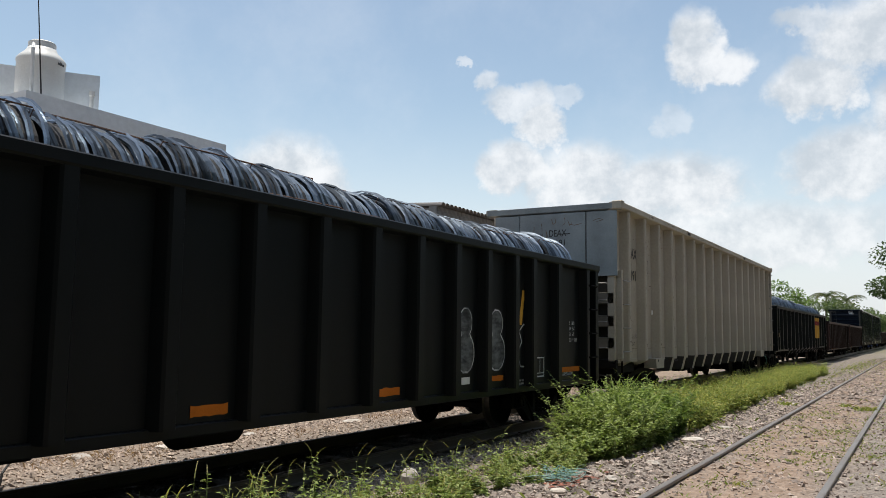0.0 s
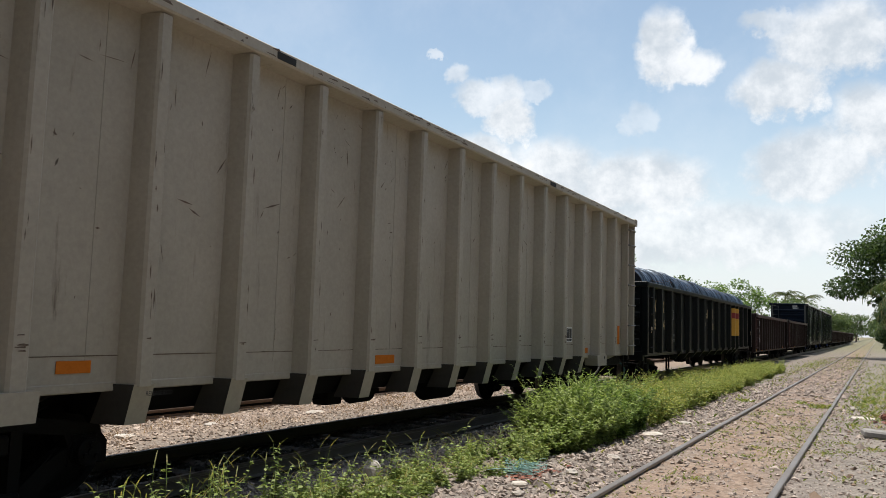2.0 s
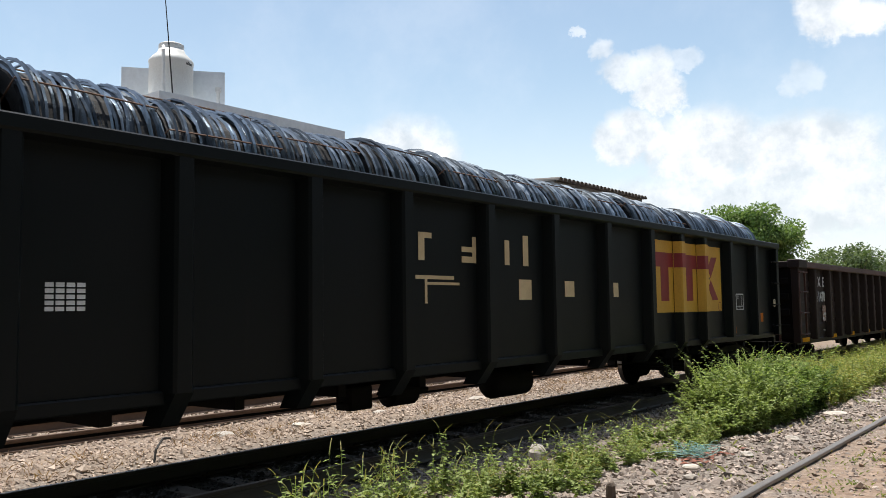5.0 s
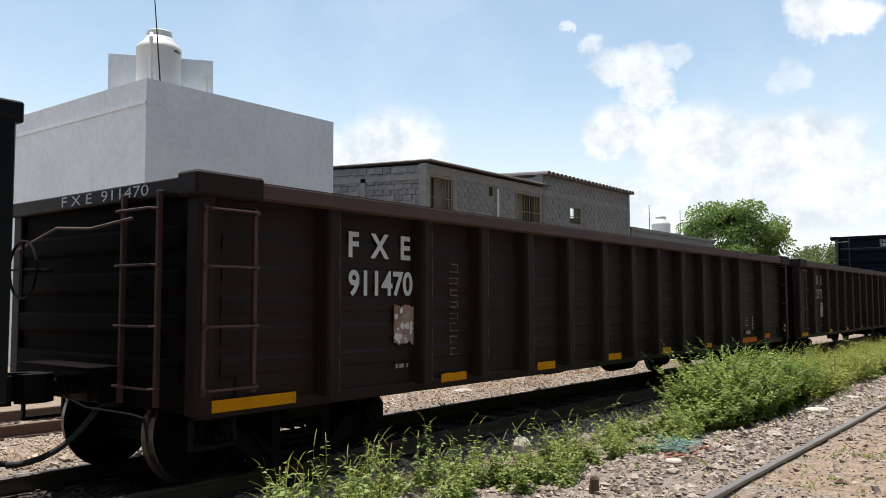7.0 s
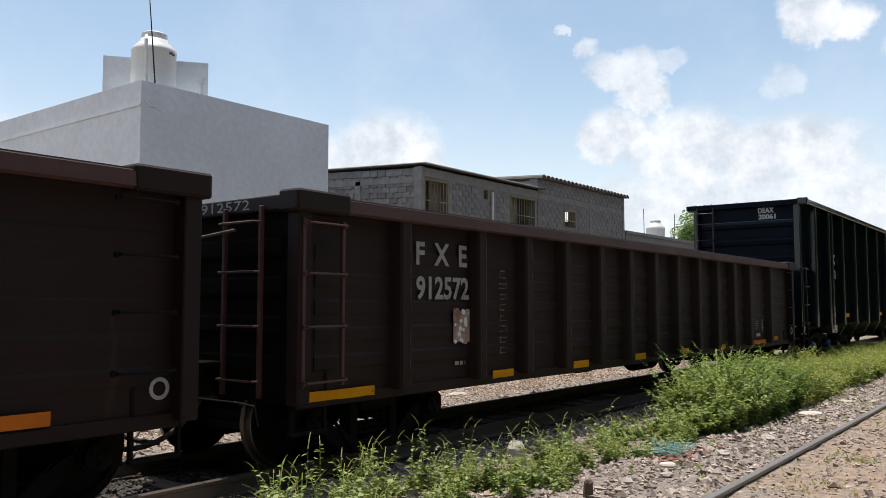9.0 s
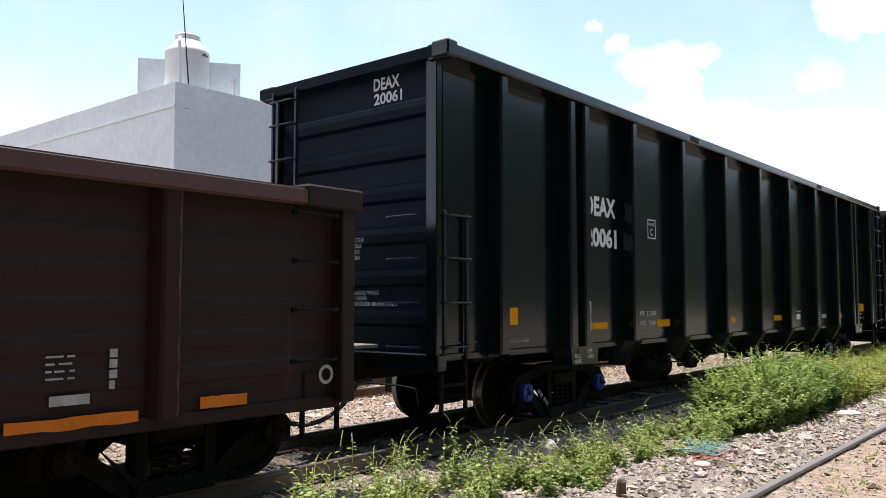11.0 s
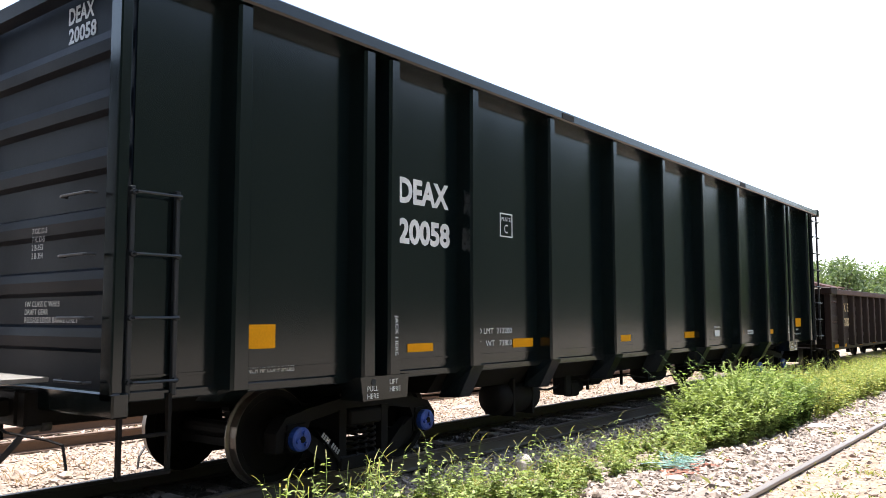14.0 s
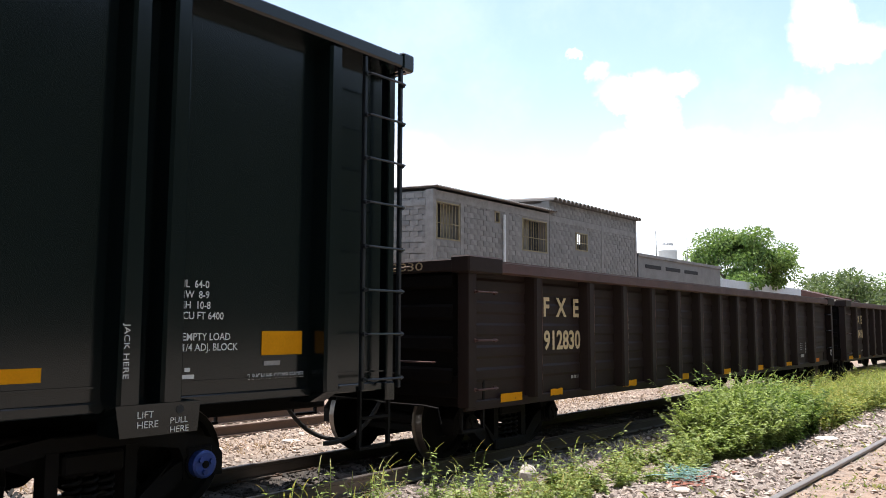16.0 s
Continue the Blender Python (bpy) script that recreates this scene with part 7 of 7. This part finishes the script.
def litter():
    lump("rock", -4.91, 7.66, (0.10, 0.11, 0.17), CARTON, "pale upright stone at the edge of the ballast", "rock", 3)
    rag = Shape()
    rnd = random.Random(3)
    for k in range(90):
        x, y, z = -3.76 + rnd.uniform(-0.16, 0.16), 9.21 + rnd.uniform(-0.24, 0.24), -0.12 + rnd.uniform(0, 0.08)
        d = [Vector((rnd.uniform(-0.16, 0.16), rnd.uniform(-0.16, 0.16), rnd.uniform(-0.03, 0.05))) for _ in range(3)]
        rag.tube([(x, y, z), Vector((x, y, z)) + d[0] * 0.6, Vector((x, y, z)) + d[0] + d[1] * 0.5, Vector((x, y, z)) + d[0] + d[1]], rnd.uniform(0.002, 0.005), 4)
    tagged(part("net_scrap", rag, TEAL), "tangle of teal plastic netting on the ground", "litter")
    sh = Shape()
    for k in range(40):
        x, y = -3.55 + rnd.gauss(0, 0.18), 8.95 + rnd.gauss(0, 0.2)
        z = float(ground_z(np.array([x]), np.array([y]))[0]) + 0.02
        a, s = rnd.uniform(0, 6.3), rnd.uniform(0.03, 0.07)
        sh.poly([(x + s * math.cos(a), y + s * math.sin(a), z), (x - s * math.sin(a), y + s * math.cos(a), z + 0.02), (x - s * math.cos(a), y - s * math.sin(a), z + 0.005), (x + s * math.sin(a), y - s * math.cos(a), z + 0.02)], [(0, 1, 2, 3)])
    tagged(part("dead_leaves", sh, REDLEAF), "scatter of dead red-brown leaves by the bush", "leaves", kind="stuff")
    for k, (x, y, sx, sy) in enumerate([(-3.09, 8.99, 0.10, 0.07), (-3.35, 8.1, 0.09, 0.07), (-3.2, 7.7, 0.08, 0.06), (-3.05, 10.5, 0.10, 0.07), (-3.2, 13.2, 0.16, 0.2), (-3.15, 15.4, 0.1, 0.15), (-2.95, 21.5, 0.15, 0.25), (-3.1, 25.0, 0.12, 0.2), (-0.3, 18.5, 0.2, 0.3), (0.35, 15.6, 0.16, 0.12), (-0.5, 21, 0.1, 0.2), (-9.6, 8.4, 0.2, 0.14), (-9.9, 10.4, 0.14, 0.12), (-10.2, 7.4, 0.13, 0.18), (-9.4, 12.6, 0.15, 0.2)]):
        lump("litter", x, y, (sx, sy, 0.035), CARTON, "pale scrap of crumpled litter on the stones", "litter", 40 + k)
    sl = Shape().box(-0.27, 0.27, -0.16, 0.16, 0, 0.12, 0.03)
    tagged(part("concrete_slab", sl, CONCRETE, None, "", pose(0.0, 15.5, -0.06, 2, 4, 12)), "broken concrete slab lying beside the siding", "slab")
    sh = Shape()
    for k in range(260):
        x, y = 0.42 + rnd.gauss(0, 0.24), 18.6 + rnd.gauss(0, 0.7)
        z = -0.06 + 0.22 * math.exp(-((x - 0.42) / 0.3) ** 2 - ((y - 18.6) / 0.8) ** 2) + rnd.uniform(0, 0.04)
        a, s = rnd.uniform(0, 6.3), rnd.uniform(0.04, 0.09)
        sh.poly([(x + s * math.cos(a), y + s * math.sin(a), z), (x - s * math.sin(a), y + s * math.cos(a), z + 0.04), (x - s * math.cos(a), y - s * math.sin(a), z), (x + s * math.sin(a), y - s * math.cos(a), z + 0.03)], [(0, 1, 2, 3)])
    tagged(part("leaf_heap", sh, REDLEAF), "heap of dead red-brown leaves", "leaves", kind="stuff")
    tagged(part("cable_hook", Shape().tube([(-8.55, 5.25, -0.12), (-8.6, 5.3, 0.02), (-8.7, 5.45, 0.12), (-8.78, 5.6, 0.1)], 0.014, 6), CABLE), "bent iron rod sticking out of the ground", "rod")
    tagged(part("stump", Shape().loft([[(r * math.cos(a) * k, r * math.sin(a), z) for a in np.linspace(0, 6.28, 8)[:-1]] for r, z, k in ((0.05, -0.1, 1), (0.042, 0.045, 1), (0.03, 0.07, 0.6))]), BARK, None, "", pose(-3.55, 6.75, -0.05, 8, 6, 0)), "small grey wooden stump in the weeds", "stump")


litter()


def tree(x, y, h, spread, seed, leafmat, label, trunk_h=0.35, n=9000, leaf=0.22, name="tree", layers=None):
    """Tapered trunk, limbs, and a crown of leaf clumps at the limb ends."""
    r = np.random.default_rng(seed)
    t = thing(name, label, "tree", pose(x, y, -0.2))
    th = h * trunk_h
    sh = Shape().tube([(0, 0, 0), (0.08, 0.05, th * 0.5), (0.0, 0.1, th), (0.05, 0.0, h * 0.7)], [0.035 * h, 0.027 * h, 0.022 * h, 0.006 * h], 8)
    cl = []
    for k in range(26):
        a, u = r.uniform(0, 2 * np.pi), r.uniform(0.25, 1.0)
        z = th + (h - th) * r.uniform(0.05, 0.92)
        f = np.sqrt(max(0.05, 1 - ((z - th) / (h - th) * 1.0 - 0.35) ** 2 / 0.45))
        end = Vector((spread * u * f * math.cos(a), spread * u * f * math.sin(a), z))
        mid = Vector((end.x * 0.45, end.y * 0.45, th + (z - th) * 0.35))
        if k < 16:
            sh.tube([(0, 0.05, th * 0.9), mid, end], [0.014 * h, 0.008 * h, 0.002 * h], 5)
        cl.append((end, spread * r.uniform(0.22, 0.42)))
    part("trunk", sh, BARK, t)
    per = n // len(cl)
    qs = []
    for c, s in cl:
        d = r.normal(0, 1, (per, 3))
        d = unit(d) * (r.uniform(0, 1, (per, 1)) ** 0.4)
        base = np.array(c) + d * s * np.array([1.15, 1.15, 0.62])
        way = d + r.normal(0, 0.6, (per, 3))
        ln = leaf * r.uniform(0.6, 1.4, per)
        qs.append(leaf_quads(base, way, ln, ln * 0.32, r.uniform(-1.2, 1.2, per)))
    part("crown", quads_mesh("crown", np.concatenate(qs), [leafmat]), leafmat, t)
    return t


def palm(x, y, h, seed, label, n=18, length=3.2, droop=1.0):
    r = random.Random(seed)
    t = thing("palm_tree", label, "palm", pose(x, y, -0.2))
    part("trunk", Shape().tube([(0, 0, 0), (0.1, 0.05, h * 0.4), (0.25, 0.1, h * 0.8), (0.3, 0.1, h)], [0.22, 0.17, 0.15, 0.13], 8), BARK, t)
    for k in range(n):
        a = 2 * math.pi * k / n + r.uniform(-0.2, 0.2)
        rise = r.uniform(-0.3, 0.9)
        L = length * r.uniform(0.8, 1.1)
        pts = [Vector((0.3 + L * u * math.cos(a), 0.1 + L * u * math.sin(a), h + L * (rise * u - droop * u * u * 0.75))) for u in np.linspace(0, 1, 12)]
        sh = Shape().tube(pts, [0.03] + [0.02] * 10 + [0.006], 4)
        for i in range(1, 12):
            d = (pts[i] - pts[i - 1]).normalized()
            sd = d.cross(Vector((0, 0, 1))).normalized()
            for s in (-1, 1):
                for j in (0.0, 0.33, 0.66):
                    p = pts[i - 1].lerp(pts[i], j)
                    ln = L * 0.22 * (1 - 0.5 * abs(i / 12 - 0.4))
                    q = p + sd * s * ln * 0.8 + d * ln * 0.45 - Vector((0, 0, ln * r.uniform(0.35, 0.75)))
                    w = d * 0.035
                    sh.poly([p - w, p + w, q + w * 0.3, q - w * 0.3], [(0, 1, 2, 3)])
        me = bpy.data.meshes.new("frond")
        me.from_pydata([tuple(v) for v in sh.v], [], sh.f)
        me.materials.append(PALMLEAF)
        part("frond", me, PALMLEAF, t)
    return t


tree(-20.7, 63, 9.55, 3.75, 1, TREELEAF, "broad bright green tree behind the low house", 0.44, 22000, 0.22)
tree(-21.0, 96, 8.0, 4.6, 2, FARLEAF, "pale green tree beyond the houses", 0.25, 5000, 0.34)
tree(-18.5, 104, 7.2, 4.2, 3, FARLEAF, "pale green tree beyond the houses", 0.25, 5000, 0.34)
tree(-25.0, 110, 8.6, 5.0, 4, FARLEAF, "pale green tree beyond the houses", 0.25, 5000, 0.34)
tree(-19.0, 126, 9.6, 5.0, 5, TREELEAF, "dark green tree beside the line", 0.25, 6000, 0.34)
tree(-14.5, 150, 8.0, 5.0, 6, FARLEAF, "hazy green tree beside the line", 0.25, 5000, 0.4)
tree(-10.5, 190, 7.4, 5.0, 7, FARLEAF, "hazy green tree beside the line", 0.25, 4000, 0.45)
tree(-13.5, 230, 8.4, 6.0, 8, FARLEAF, "hazy green tree beside the line", 0.25, 4000, 0.5)
palm(-15.6, 165, 9.4, 1, "tall coconut palm beyond the train", 16, 3.4)
palm(-12.6, 170, 8.8, 2, "tall coconut palm beyond the train", 16, 3.4)
tree(2.9, 72, 10.4, 6.2, 9, DARKLEAF, "large dark green tree overhanging the siding", 0.42, 34000, 0.22)
tree(0.9, 70, 5.8, 1.0, 10, DARKLEAF, "ivy-covered trunk beside the siding", 0.1, 9000, 0.18)
tree(6.5, 60, 6.0, 3.2, 12, DARKLEAF, "dense green shrubbery beside the siding", 0.12, 7000, 0.26)
palm(1.7, 56, 4.9, 3, "palm with drooping straw-coloured fronds beside the siding", 22, 3.2, 1.25)
for _k, (_x, _y, _h) in enumerate([(6, 110, 7), (8, 140, 8), (4.5, 190, 8), (3, 260, 8), (-6.5, 300, 9), (-12, 330, 10), (8, 330, 11), (-22, 280, 10), (0.8, 380, 9)]):
    tree(_x, _y, _h, 5.0, 30 + _k, FARLEAF, "hazy distant tree along the line", 0.2, 2600, 0.6)

# ---------------------------------------------------------------- concrete blocks of the facades
_long = Shape().box(-0.02, 0.0, -0.192, 0.192, -0.092, 0.092).mesh("block", BLOCKMAT)
_half = Shape().box(-0.02, 0.0, -0.09, 0.09, -0.092, 0.092).mesh("half_block", BLOCKMAT)


def lay_blocks():
    rnd = random.Random(77)
    for wall, y0, y1, z0, z1, holes in BLOCK_JOBS:
        row, z, made = 0, z1 - 0.1, 0
        rest = Shape()
        while z - 0.1 > z0:
            y = y0 + (0.0 if row % 2 else -0.2)
            while y < y1:
                a, b = max(y, y0), min(y + 0.4, y1)
                if b - a > 0.15 and not any(h[0] - 0.02 < b and h[1] + 0.02 > a and h[2] - 0.06 < z + 0.09 and h[3] + 0.06 > z - 0.09 for h in holes):
                    x = WALL_X + rnd.uniform(-0.006, 0.003)
                    if made < 290:
                        part("block", _long if b - a > 0.35 else _half, BLOCKMAT, wall, m=pose(x, (a + b) / 2, z))
                        made += 1
                    else:
                        rest.box(x - 0.02, x, a + 0.008, b - 0.008, z - 0.092, z + 0.092)
                y += 0.4
            z -= 0.2
            row += 1
        if rest.v:
            tagged(part("lower_blocks", rest, BLOCKMAT, wall), kind="stuff")


lay_blocks()

# ---------------------------------------------------------------- what moves
# seconds and metres run by the train since the start
RUN = [(0.0, 0.0), (0.2, 1.55), (1.0, 7.77), (1.5, 11.79), (2.5, 19.84), (3.5, 27.81), (4.2, 33.36), (6.3, 50.04), (7.0, 55.63), (7.5, 59.69), (8.2, 65.4), (10.3, 82.22),
       (11.0, 87.83), (11.5, 91.91), (12.0, 96.03), (12.5, 100.15), (13.0, 104.25), (13.5, 108.3), (14.0, 112.37), (14.5, 116.49), (15.5, 124.91), (16.0, 129.2)]


def run(t):
    """Metres at t, on a smooth curve through the rows of RUN."""
    ts, ds = np.array([r[0] for r in RUN]), np.array([r[1] for r in RUN])
    sl = np.gradient(ds, ts)
    i = int(np.clip(np.searchsorted(ts, t, side="right") - 1, 0, len(ts) - 2))
    h = ts[i + 1] - ts[i]
    u = (t - ts[i]) / h
    return float((1 + 2 * u) * (1 - u) ** 2 * ds[i] + u * (1 - u) ** 2 * h * sl[i] + u * u * (3 - 2 * u) * ds[i + 1] + u * u * (u - 1) * h * sl[i + 1])


def motions():
    times = [0.5 * k for k in range(33)]
    dist = [run(t) for t in times]
    for car, u in CARS:
        walk(car, [(t, pose(TRACK_X, u - d, 0)) for t, d in zip(times, dist)])
    for coil, x, u, z, spin, yaw in COIL_THINGS:
        walk(coil, [(t, pose(TRACK_X + x, u - d, z, 0, spin, yaw)) for t, d in zip(times, dist)])
    fine = [k / 15 for k in range(241)]
    turn = [math.degrees(run(t) / WHEEL_R) for t in fine]
    for ws, (x, y, z) in WHEELS:
        walk(ws, [(t, pose(x, y, z, a % 360)) for t, a in zip(fine, turn)])


motions()
